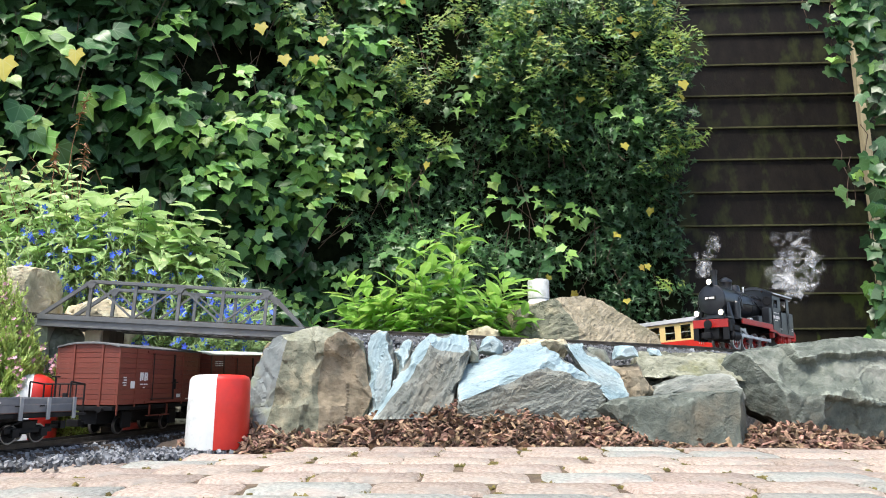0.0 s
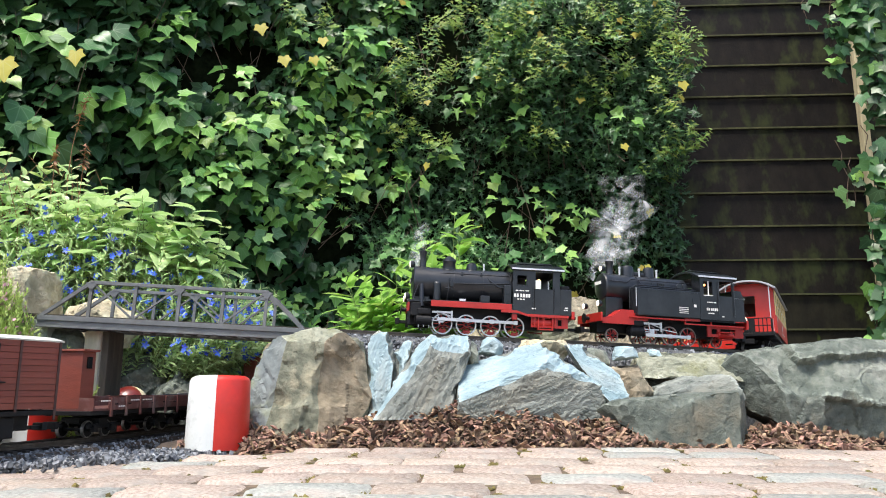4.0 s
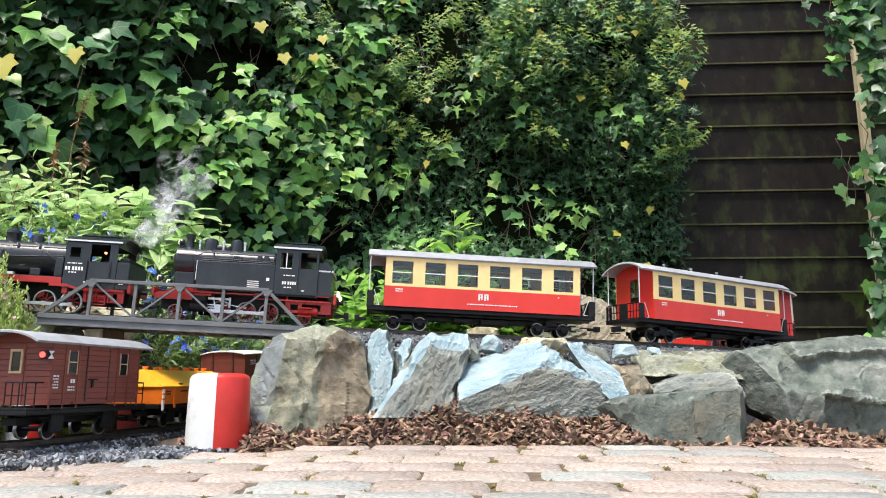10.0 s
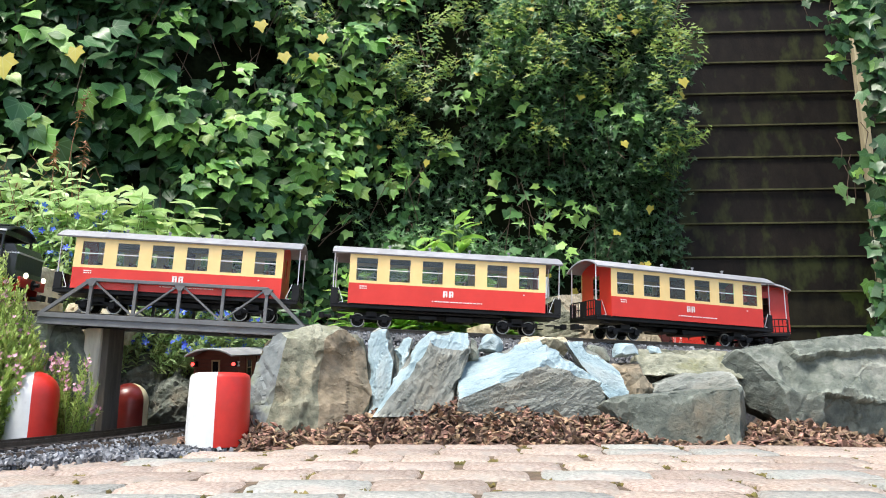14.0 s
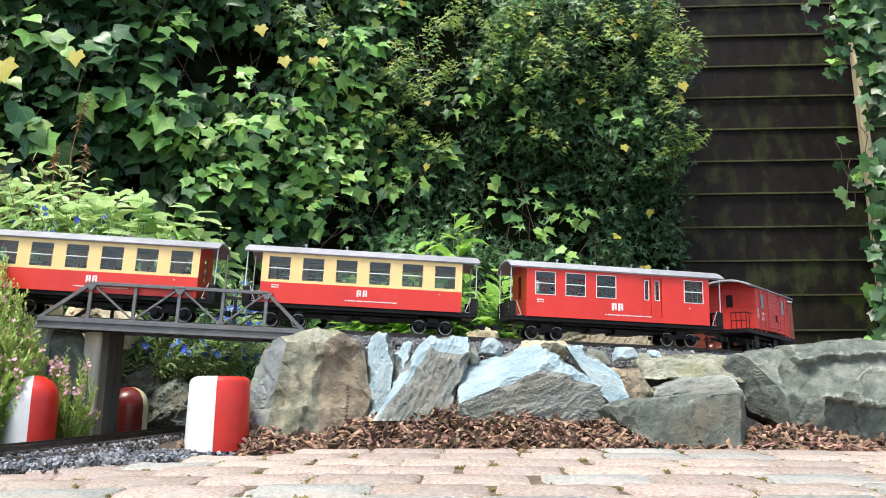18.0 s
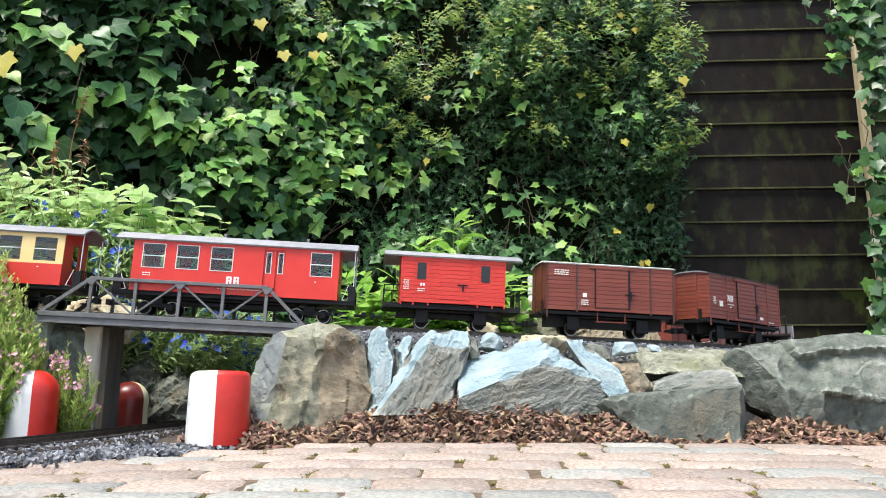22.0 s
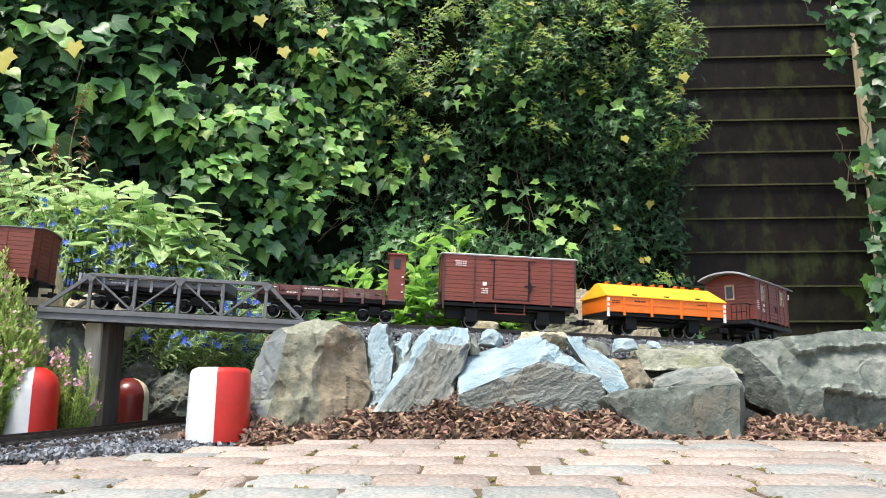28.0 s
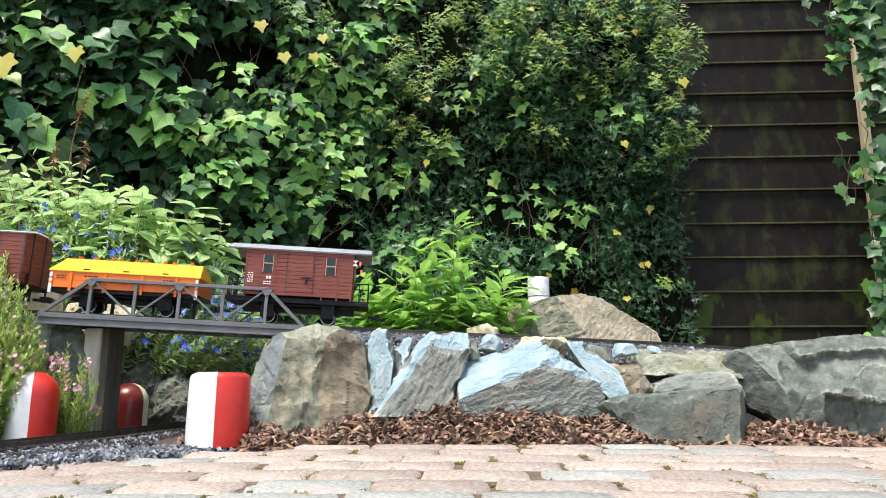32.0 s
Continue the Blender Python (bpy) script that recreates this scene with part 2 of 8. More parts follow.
M_BIGLEAF_DARK = leaf_mat("big_dark_ivy_leaf", (0.036, 0.125, 0.042), (0.10, 0.245, 0.085), (0.19, 0.33, 0.17), 0.36, 0.22, True, (0.12, 0.18, 0.05))
M_BROAD = leaf_mat("broad_leaf", (0.36, 0.58, 0.19), (0.64, 0.79, 0.42), (0.66, 0.78, 0.50), 0.34, 0.42, warm=(0.58, 0.58, 0.2))
M_HEATH = leaf_mat("heather_leaf", (0.28, 0.43, 0.09), (0.50, 0.62, 0.19), (0.50, 0.62, 0.22), 0.5, 0.42, warm=(0.50, 0.46, 0.16))
M_CREAM = mat("cream_paint", (0.62, 0.56, 0.36), (0.72, 0.66, 0.45), 30, 0.45, bump=0.1, bscale=120, c3=(0.45, 0.40, 0.26), s3=20, amount3=0.3)
M_MAROON = mat("maroon_paint", (0.115, 0.012, 0.010), (0.17, 0.02, 0.015), 30, 0.3, bump=0.1, bscale=120, c3=(0.09, 0.02, 0.015), s3=16, amount3=0.3)
M_PALEWOOD = mat("pale_wood", (0.40, 0.33, 0.19), (0.58, 0.50, 0.31), 18, 0.8, bump=0.5, stretch=(3, 3, 0.4))
# ---- building helpers ----
def part(name, bm, material, parent=None, label="", smooth=0):
    me = bpy.data.meshes.new(name)
    bm.normal_update()
    bm.to_mesh(me)
    bm.free()
    me.materials.append(material)
    if smooth:
        me.shade_smooth()
        me.set_sharp_from_angle(angle=radians(smooth))
    ob = new(name, me)
    if parent:
        ob.parent = parent
    if label:
        ob["label"] = label
    return ob


def shared(name, me, parent, m):
    ob = new(name, me)
    ob.parent = parent
    ob.matrix_basis = m
    return ob


def thing(name, m, label, category, group="", kind=""):
    ob = new(name)
    ob.empty_display_size = 0.02
    ob.matrix_basis = m
    return tagged(ob, label, category, group, kind)


def box(bm, x0, x1, y0, y1, z0, z1, bevel=0.0):
    r = bmesh.ops.create_cube(bm, size=1, matrix=Matrix.Translation(((x0 + x1) / 2, (y0 + y1) / 2, (z0 + z1) / 2)) @ Matrix.Diagonal((x1 - x0, y1 - y0, z1 - z0, 1)))
    if bevel:
        es = list({e for v in r["verts"] for e in v.link_edges})
        bmesh.ops.bevel(bm, geom=es, offset=bevel, segments=2, affect="EDGES", profile=0.6)
    return bm


def boxes(*args, bevel=0.0):
    bm = bmesh.new()
    for a in args:
        box(bm, *a, bevel=bevel)
    return bm


def rod(bm, a, b, r0, r1=None, seg=10):
    a, b = Vector(a), Vector(b)
    d = b - a
    bmesh.ops.create_cone(bm, cap_ends=True, segments=seg, radius1=r0, radius2=r0 if r1 is None else r1, depth=d.length,
                          matrix=Matrix.Translation((a + b) / 2) @ d.to_track_quat("Z", "Y").to_matrix().to_4x4())
    return bm


def bar(bm, a, b, w, h):
    """A square bar from a to b."""
    a, b = Vector(a), Vector(b)
    d = b - a
    bmesh.ops.create_cube(bm, size=1, matrix=Matrix.Translation((a + b) / 2) @ d.to_track_quat("Z", "Y").to_matrix().to_4x4() @ Matrix.Diagonal((w, h, d.length, 1)))
    return bm


def lathe(bm, prof, at=(0, 0, 0), axis="Z", seg=24):
    """Turns a profile of (radius, height) round an axis."""
    rings = []
    for r, h in prof:
        ring = []
        for i in range(seg):
            u = 2 * math.pi * i / seg
            p = (r * math.cos(u), r * math.sin(u), h)
            if axis == "X":
                p = (p[2], p[0], p[1])
            elif axis == "Y":
                p = (p[1], p[2], p[0])
            ring.append(bm.verts.new(Vector(p) + Vector(at)))
        rings.append(ring)
    for a, b in zip(rings, rings[1:]):
        for i in range(seg):
            bm.faces.new((a[i], a[(i + 1) % seg], b[(i + 1) % seg], b[i]))
    bm.faces.new(rings[0][::-1])
    bm.faces.new(rings[-1])
    return bm


def plate(bm, pts, y0, y1):
    """A flat outline in x and z, given thickness from y0 to y1."""
    n = len(pts)
    a = [bm.verts.new((x, y0, z)) for x, z in pts]
    b = [bm.verts.new((x, y1, z)) for x, z in pts]
    bm.faces.new(a)
    bm.faces.new(b[::-1])
    for i in range(n):
        bm.faces.new((a[i], b[i], b[(i + 1) % n], a[(i + 1) % n]))
    bmesh.ops.recalc_face_normals(bm, faces=bm.faces)
    return bm


def scatter(name, verts, faces, places, material, parent=None, label="", smooth=False):
    """Many small pieces in one mesh: a template set at each of the 4x4 places (an array)."""
    v = np.asarray(verts, float)
    m = np.asarray(places, float)
    k, nv = len(m), len(v)
    allv = np.einsum("kij,vj->kvi", m[:, :3, :3], v) + m[:, None, :3, 3]
    me = bpy.data.meshes.new(name)
    idx = [[i + o * nv for i in f] for o in range(k) for f in faces]
    me.from_pydata(allv.reshape(-1, 3).tolist(), [], idx)
    me.materials.append(material)
    at = np.zeros(len(me.loops), dtype=np.int32)
    me.loops.foreach_get("vertex_index", at)
    me.uv_layers.new(name="leaf").data.foreach_set("uv", v[at % nv, :2].astype(np.float32).ravel())
    if smooth:
        me.shade_smooth()
    ob = new(name, me)
    if parent:
        ob.parent = parent
    if label:
        ob["label"] = label
    ob["kind"] = "stuff"
    return ob


def rock(name, outline, y0, y1, material, label, seed=1, rough=0.006, layers=0.0, lean=0.0, dip=25.0, cuts=(), fine=0.0085, taper=0.74, kind_word="rock", scoops=(), steps=()):
    """A broken boulder: a rough outline (x, z) given depth, split by flat breaks (which way they face, a point on them, their surface), hollowed by shell-shaped breaks (middle, radius), then roughened at several scales. layers: slaty steps, dipping by dip degrees."""
    rnd = random.Random(seed)
    cx = sum(p[0] for p in outline) / len(outline)
    cz = sum(p[1] for p in outline) / len(outline)
    if cuts:
        y0, taper, lean, fine = y0 - 0.03, 0.97, 0.0, 0.0046
    ym, dy = (y0 + y1) / 2, (y1 - y0) / 2
    mid = Vector((cx, ym, cz))
    bm = bmesh.new()
    for y, s in ((-0.35, 1.0), (0.45, 1.0), (-1.0, taper), (1.0, 0.8)):
        for x, z in outline:
            k = s * rnd.uniform(0.92, 1.03) if s < 0.9 else s
            bm.verts.new(((x - cx) * k, dy * (y + rnd.uniform(-0.14, 0.14)) + lean * (z - cz), (z - cz) * k))
    r = bmesh.ops.convex_hull(bm, input=bm.verts)
    bmesh.ops.delete(bm, geom=list({g for g in r["geom_unused"] + r["geom_interior"] if isinstance(g, bmesh.types.BMVert)}), context="VERTS")
    surfaces = material if isinstance(material, list) else [material]
    breaks = [(Vector(n).normalized(), Vector(q) - mid, k) for n, q, k in cuts]
    for _ in range(5 if cuts else 9):
        breaks.append((Vector((rnd.uniform(-0.9, 0.9), rnd.uniform(-1.0, -0.15), rnd.uniform(-0.5, 0.9))).normalized(), rnd.uniform(0.92, 0.985) if cuts else rnd.uniform(0.82, 0.96), None))
    for d, at, surface in breaks:
        if surface is None:
            at = d * max(v.co.dot(d) for v in bm.verts) * at
        cut = bmesh.ops.bisect_plane(bm, geom=bm.verts[:] + bm.edges[:] + bm.faces[:], plane_co=at, plane_no=d, clear_outer=True)
        edges = [e for e in cut["geom_cut"] if isinstance(e, bmesh.types.BMEdge)]
        if edges:
            for f in bmesh.ops.contextual_create(bm, geom=edges)["faces"]:
                f.material_index = surface or 0
    chips = []
    if cuts:
        bm.normal_update()
        sharp = [e for e in bm.edges if len(e.link_faces) == 2 and e.calc_face_angle(0) > 0.3 and min(v.co.z for v in e.verts) > -0.6 * mid.z]
        for e in sorted(sharp, key=lambda e: -e.calc_length())[:14]:
            for _ in range(2):
                r = rnd.uniform(0.012, 0.034)
                n = (e.link_faces[0].normal + e.link_faces[1].normal).normalized()
                chips.append((e.verts[0].co.lerp(e.verts[1].co, rnd.random()) + n * r * rnd.uniform(0.62, 0.82), r))
    bmesh.ops.triangulate(bm, faces=bm.faces)
    for _ in range(6):
        es = [e for e in bm.edges if e.calc_length() > fine * 1.5]
        if not es or len(bm.faces) > 34000:
            break
        bmesh.ops.subdivide_edges(bm, edges=es, cuts=1, use_grid_fill=False)
        bmesh.ops.triangulate(bm, faces=[f for f in bm.faces if len(f.verts) > 3])
    bm.normal_update()
    for q, r in [(Vector(c) - mid, r) for c, r in scoops] + chips:
        for v in bm.verts:
            w = v.co - q
            reach = r * (1 + 0.10 * noise.noise(v.co * 24 + Vector((seed, 0, 0))))
            if 1e-5 < w.length < reach:
                v.co = q + w.normalized() * reach
    for sides, push in steps:
        for v in bm.verts:
            p = v.co + mid
            edge = 0.006 * noise.noise(p * 26 + Vector((seed, 3, 1))) + 0.003 * noise.noise(p * 80)
            inside = min((p - Vector(q)).dot(Vector(d)) for q, d in sides) - edge
            if v.normal.y < 0.2 and inside > 0:
                v.co += Vector(push) * min(1.0, inside / 0.008)
    if cuts:
        rough *= 0.62
    bm.normal_update()
    off = Vector((seed * 3.7, seed * 1.3, 0))
    tilt = Vector((-math.sin(radians(dip)), -0.25, math.cos(radians(dip)))).normalized()
    move = {}
    for v in bm.verts:
        p = v.co + off
        q = p - tilt * (0.45 * p.dot(tilt)) if not layers else p + tilt * (1.6 * p.dot(tilt))
        ridge = 1 - abs(noise.noise(q * 19))
        d = (noise.noise(q * 11) * 0.45 + noise.noise(q * 44) * 0.45 + noise.noise(q * 110) * 0.5 - max(0.0, ridge - 0.82) * 3.0) * rough
        d += (round(2.2 * noise.noise(q * 17 + Vector((5, 0, 0)))) / 2.2) * rough * 0.9 + (round(1.7 * noise.noise(q * 8 + Vector((2, 9, 0)))) / 1.7) * rough * 1.3
        if layers:
            w = v.co.dot(tilt) * 95 + noise.noise(p * 7) * 2.6
            d += ((w % 1.0) - 0.5) * layers + 0.5 * ((w * 2.7 % 1.0) - 0.5) * layers
        move[v] = d
    for v, d in move.items():
        v.co += v.normal * d
    ob = part(name, bm, surfaces[0], smooth=22)
    for m in surfaces[1:]:
        ob.data.materials.append(m)
    ob.location = mid
    return tagged(ob, label, kind_word)
# ---- the railway's line: a lower run, a hidden climbing turn, and an upper run ----
UP_S = np.arange(-1.2, 1.51, 0.15)
UP_K = [-1.445, -1.446, -1.447, -1.45, -1.46, -1.49, -1.52, -1.775, -0.892, -0.003, 0.161, -0.026, -0.121, 0, 0, 0, 0, 0, 0]
LO_S = np.linspace(-0.8, 0.8, 9)
LO_K = [1.175, 1.161, 1.091, 0.795, 0.08, -0.267, -0.446, -0.492, -0.505]


def bend(s, grid_s, grid_k, x0, y0, a0):
    """A line of given curvature through (x0, y0) with heading a0 at s = 0."""
    k = np.interp(s, grid_s, grid_k)
    ds = np.diff(s)
    i0 = int(np.argmin(abs(s)))
    a = np.concatenate([[0], np.cumsum((k[1:] + k[:-1]) / 2 * ds)])
    a = a - a[i0] + a0
    x = np.concatenate([[0], np.cumsum((np.cos(a[1:]) + np.cos(a[:-1])) / 2 * ds)])
    y = np.concatenate([[0], np.cumsum((np.sin(a[1:]) + np.sin(a[:-1])) / 2 * ds)])
    return x - x[i0] + x0, y - y[i0] + y0, a


su = np.arange(-1.42, 6.9, 0.01)
ux, uy, ua = bend(su, UP_S, UP_K, 0.4, 1.6512, math.pi + 0.154)
sl = np.arange(-2.6, 0.425, 0.01)
lx_, ly_, la = bend(sl, LO_S, np.where(LO_S < -0.75, 0.9, LO_K), -0.6267, 1.3805, 1.4137)
hu = np.linspace(0, 1, 260)[:, None]
p0, p1 = np.array([lx_[-1], ly_[-1]]), np.array([ux[0], uy[0]])
d0, d1 = np.array([math.cos(la[-1]), math.sin(la[-1])]), np.array([math.cos(ua[0]), math.sin(ua[0])])
HB = 1.2127
bez = (1 - hu) ** 3 * p0 + 3 * hu * (1 - hu) ** 2 * (p0 + HB * d0) + 3 * hu ** 2 * (1 - hu) * (p1 - HB * d1) + hu ** 3 * p1
line_xy = np.concatenate([np.stack([lx_, ly_], 1)[:-1], bez[:-1], np.stack([ux, uy], 1)])
line_s = np.concatenate([[0], np.cumsum(np.hypot(*np.diff(line_xy, axis=0).T))])
line_s -= line_s[len(lx_) - 1 + len(bez) - 1] + 1.42
HEIGHT_S = [-9, -4.28, -3.86, -1.45, -1.1, -0.6, 0.0, 0.5, 1.0, 1.5, 2.2, 9]
HEIGHT_Z = [0.023, 0.020, 0.022, 0.168, 0.176, 0.184, 0.203, 0.2236, 0.2457, 0.2694, 0.29, 0.30]


def line_at(s):
    """Place and heading of the track's middle, at the rail head."""
    return np.array([np.interp(s, line_s, line_xy[:, 0]), np.interp(s, line_s, line_xy[:, 1]), np.interp(s, HEIGHT_S, HEIGHT_Z)])


def on_line(s, base):
    """The pose of a car whose bogies stand base apart round s: x forward, z up."""
    a, b = line_at(s + base / 2), line_at(s - base / 2)
    d = Vector(a - b).normalized()
    left = Vector((0, 0, 1)).cross(d).normalized()
    m = Matrix((d, left, d.cross(left))).transposed().to_4x4()
    m.translation = (a + b) / 2
    return m


def strip(name, s0, s1, step, sect, material, drop=0.0):
    """A section (across, up) swept along the track."""
    bm = bmesh.new()
    rows = []
    for s in np.arange(s0, s1 + step / 2, step):
        m = on_line(s, 0.02)
        side = m.to_3x3() @ Vector((0, 1, 0))
        rows.append([bm.verts.new(m.translation + side * u + Vector((0, 0, w))) for u, w in sect])
    n = len(sect)
    for a, b in zip(rows, rows[1:]):
        for i in range(n):
            bm.faces.new((a[i], a[(i + 1) % n], b[(i + 1) % n], b[i]))
    bm.faces.new(rows[0])
    bm.faces.new(rows[-1][::-1])
    bmesh.ops.recalc_face_normals(bm, faces=bm.faces)
    return part(name, bm, material)


TRACK = thing("railway_track", Matrix(), "dark rails on closely spaced brown plastic sleepers in grey ballast", "track", kind="structure")
for u in (-0.0225, 0.0225):
    r = strip("rail", -6.0, 6.8, 0.04, [(u - 0.0012, -0.0001), (u + 0.0012, -0.0001), (u + 0.0012, -0.003), (u + 0.0006, -0.0036), (u + 0.0006, -0.007), (u + 0.003, -0.008), (u - 0.003, -0.008), (u - 0.0006, -0.007), (u - 0.0006, -0.0036), (u - 0.0012, -0.003)], M_RAIL)
    r.parent = TRACK
tie = boxes((-0.0045, 0.0045, -0.043, 0.043, -0.017, -0.008), bevel=0.001)
tie_me = bpy.data.meshes.new("sleeper")
tie.to_mesh(tie_me)
tie.free()
tie_me.materials.append(M_TIE)
for s in np.concatenate([np.arange(-4.9, -3.6, 0.0225), np.arange(-0.95, 1.5, 0.0225)]):
    shared("sleeper", tie_me, TRACK, on_line(s, 0.02))
# ---- ground ----
GR = random.Random(5)


def ground_height(x, y):
    """The garden's soil: level paving, a raised bed behind the stones, a cutting for the lower track."""
    if y < 1.1:
        return -0.02
    h = -0.02 + 0.01 * noise.noise(Vector((x * 3, y * 3, 0)))
    bank = min(1.0, max(0.0, (y - 1.62) / 0.1)) * min(1.0, max(0.0, (x + 0.42) / 0.12))
    bank2 = min(1.0, max(0.0, (y - 1.9 - 0.9 * max(0.0, -0.3 - x)) / 0.4))
    h += 0.12 * bank + 0.10 * bank2 * bank
    return h


bm = bmesh.new()
xs = sorted(set([-60, -20, -8] + [round(-4 + 0.1 * i, 2) for i in range(81)] + [8, 20, 60]))
ys = sorted(set([-60, -20, -6, -2, 0, 0.6] + [round(1.0 + 0.07 * i, 2) for i in range(45)] + [5, 10, 25, 60]))
grid = [[bm.verts.new((x, y, ground_height(x, y))) for x in xs] for y in ys]
for j in range(len(ys) - 1):
    for i in range(len(xs) - 1):
        bm.faces.new((grid[j][i], grid[j][i + 1], grid[j + 1][i + 1], grid[j + 1][i]))
tagged(part("ground", bm, M_SOIL, smooth=60), "dark garden soil of the planted bed", "ground", kind="structure")
# the ballast bed under the upper run
bed = strip("ballast_bed", -1.42, 0.72, 0.05, [(-0.055, -0.014), (0.055, -0.014), (0.085, -0.06), (0.095, -0.2), (-0.095, -0.2), (-0.085, -0.06)], M_BED)
tagged(bed, "low embankment of dark ballast carrying the upper track", "embankment", kind="structure")
bed = strip("ballast_bed", 1.22, 6.8, 0.1, [(-0.055, -0.014), (0.055, -0.014), (0.056, -0.1), (0.056, -0.34), (-0.056, -0.34), (-0.056, -0.1)], M_GREYROCK)
tagged(bed, "low embankment of dark ballast carrying the upper track on", "embankment", kind="structure")
bed = strip("ballast_bed", -6.4, -1.4, 0.08, [(-0.055, -0.014), (0.055, -0.014), (0.085, -0.06), (0.095, -0.2), (-0.095, -0.2), (-0.085, -0.06)], M_SOIL)
tagged(bed, "bed of dark ballast under the lower track", "embankment", kind="structure")

# ---- paving of tumbled pavers ----
PAVING = thing("paving", Matrix(), "worn pinkish and grey tumbled pavers with mossy sand joints", "paving", kind="structure")
ROW_JOINT = [-0.129, -0.142, -0.193, -0.11, -0.157, -0.08]
PW, PD, EDGE = 0.134, 0.0945, 1.328


def crown(x):
    return -0.017 * max(0.0, (-x - 0.2) / 0.5) ** 1.4 - 0.005 * max(0.0, (x - 0.35) / 0.5) ** 1.5


def paver_mesh(seed, w, d):
    """A tumbled paver: a wavy outline with worn round corners and a softened rim."""
    rnd = random.Random(seed)
    bm = bmesh.new()
    rings = [[], [], []]
    angles = [radians(q * 90 + o) for q in range(4) for o in (11, 34, 42, 48, 56, 79)]
    n = len(angles)
    for a in angles:
        c, s = math.cos(a), math.sin(a)
        k = 1.0 / (abs(c) ** 12 + abs(s) ** 12) ** (1 / 12)
        x, y = c * k * w / 2 + rnd.gauss(0, 0.0013), s * k * d / 2 + rnd.gauss(0, 0.0013)
        rings[0].append(bm.verts.new((x, y, -0.03)))
        rings[1].append(bm.verts.new((x, y, -0.0065 + rnd.gauss(0, 0.0010))))
        rings[2].append(bm.verts.new((x * 0.935, y * 0.90, rnd.gauss(0, 0.0006))))
    for a, b in zip(rings, rings[1:]):
        for i in range(n):
            bm.faces.new((a[i], a[(i + 1) % n], b[(i + 1) % n], b[i]))
    c = bm.verts.new((0, 0, rnd.uniform(0.0, 0.0018)))
    for i in range(n):
        bm.faces.new((rings[2][i], rings[2][(i + 1) % n], c))
    bm.normal_update()
    me = bpy.data.meshes.new("paver")
    bm.to_mesh(me)
    bm.free()
    me.shade_smooth()
    me.set_sharp_from_angle(angle=radians(60))
    return me


PAVER_MESHES = [paver_mesh(s, PW - 0.0045, PD - 0.0074) for s in range(7)]
PAVER_GREY_MESHES = [me.copy() for me in PAVER_MESHES[:4]]
for me in PAVER_MESHES:
    me.materials.append(M_PAVER)
for me in PAVER_GREY_MESHES:
    me.materials.append(M_PAVER_GREY)
rest = []
moss = []
PR = random.Random(12)
for row in range(0, 36):
    y = EDGE - (row + 0.5) * PD
    x0 = ROW_JOINT[row] if row < 6 else -0.1 + 0.067 * (row % 2)
    for i in range(-16, 17):
        x = x0 + (i + 0.5) * PW + PR.uniform(-0.006, 0.006)
        if y > 1.335 + (x + 0.2) * 0.72 and x < -0.2:
            continue
        m = pose(x, y + 0.004 * math.sin(x * 5 + row), crown(x) + PR.uniform(0.0005, 0.0015), PR.uniform(-0.4, 0.4), PR.uniform(-0.3, 0.3), PR.uniform(-1.6, 1.6))
        if row < 9 and abs(x) < 1.05:
            grey = PR.random() < 0.24
            shared("paver", PR.choice(PAVER_GREY_MESHES if grey else PAVER_MESHES), PAVING, m)
        else:
            rest.append(np.array(m))
        for _ in range(5):
            if PR.random() < 0.30 + (0.25 if x < -0.05 else 0):
                e = PR.random()
                px, py = (x - PW / 2, y + (e - 0.5) * PD) if PR.random() < 0.7 else (x + (e - 0.5) * PW, y - PD / 2)
                for _ in range(5):
                    moss.append(np.array(pose(px + PR.uniform(-0.007, 0.007), py + PR.uniform(-0.006, 0.006), crown(px) - 0.002, PR.uniform(0, 360), PR.uniform(0, 360), 0) @ Matrix.Scale(PR.uniform(0.002, 0.0045), 4)))
src = PAVER_MESHES[0]
scatter("paver_rest", [tuple(v.co) for v in src.vertices], [tuple(p.vertices) for p in src.polygons], rest, M_PAVER, PAVING)
OCT = [(1, 0, 0), (-1, 0, 0), (0, 1, 0), (0, -1, 0), (0, 0, 1), (0, 0, -1)]
OCT_F = [(0, 2, 4), (2, 1, 4), (1, 3, 4), (3, 0, 4), (2, 0, 5), (1, 2, 5), (3, 1, 5), (0, 3, 5)]
scatter("joint_moss", OCT, OCT_F, moss, M_MOSS, PAVING)
bm = bmesh.new()
jx = [-3, -1.2] + [-1.0 + 0.08 * i for i in range(26)] + [1.3, 3]
for y0, y1 in ((-2.0, 0.0), (0.0, 1.327)):
    for a, b in zip(jx, jx[1:]):
        ends = [min(y1, 1.33 + (x + 0.2) * 0.72 if x < -0.2 else y1) for x in (a, b)]
        if min(ends) <= y0:
            ends = [max(e, y0 + 0.001) for e in ends]
        bm.faces.new([bm.verts.new(v) for v in ((a, y0, crown(a) - 0.0030), (b, y0, crown(b) - 0.0030), (b, ends[1], crown(b) - 0.0030), (a, ends[0], crown(a) - 0.0030))])
part("joint_sand", bm, M_JOINT, PAVING)

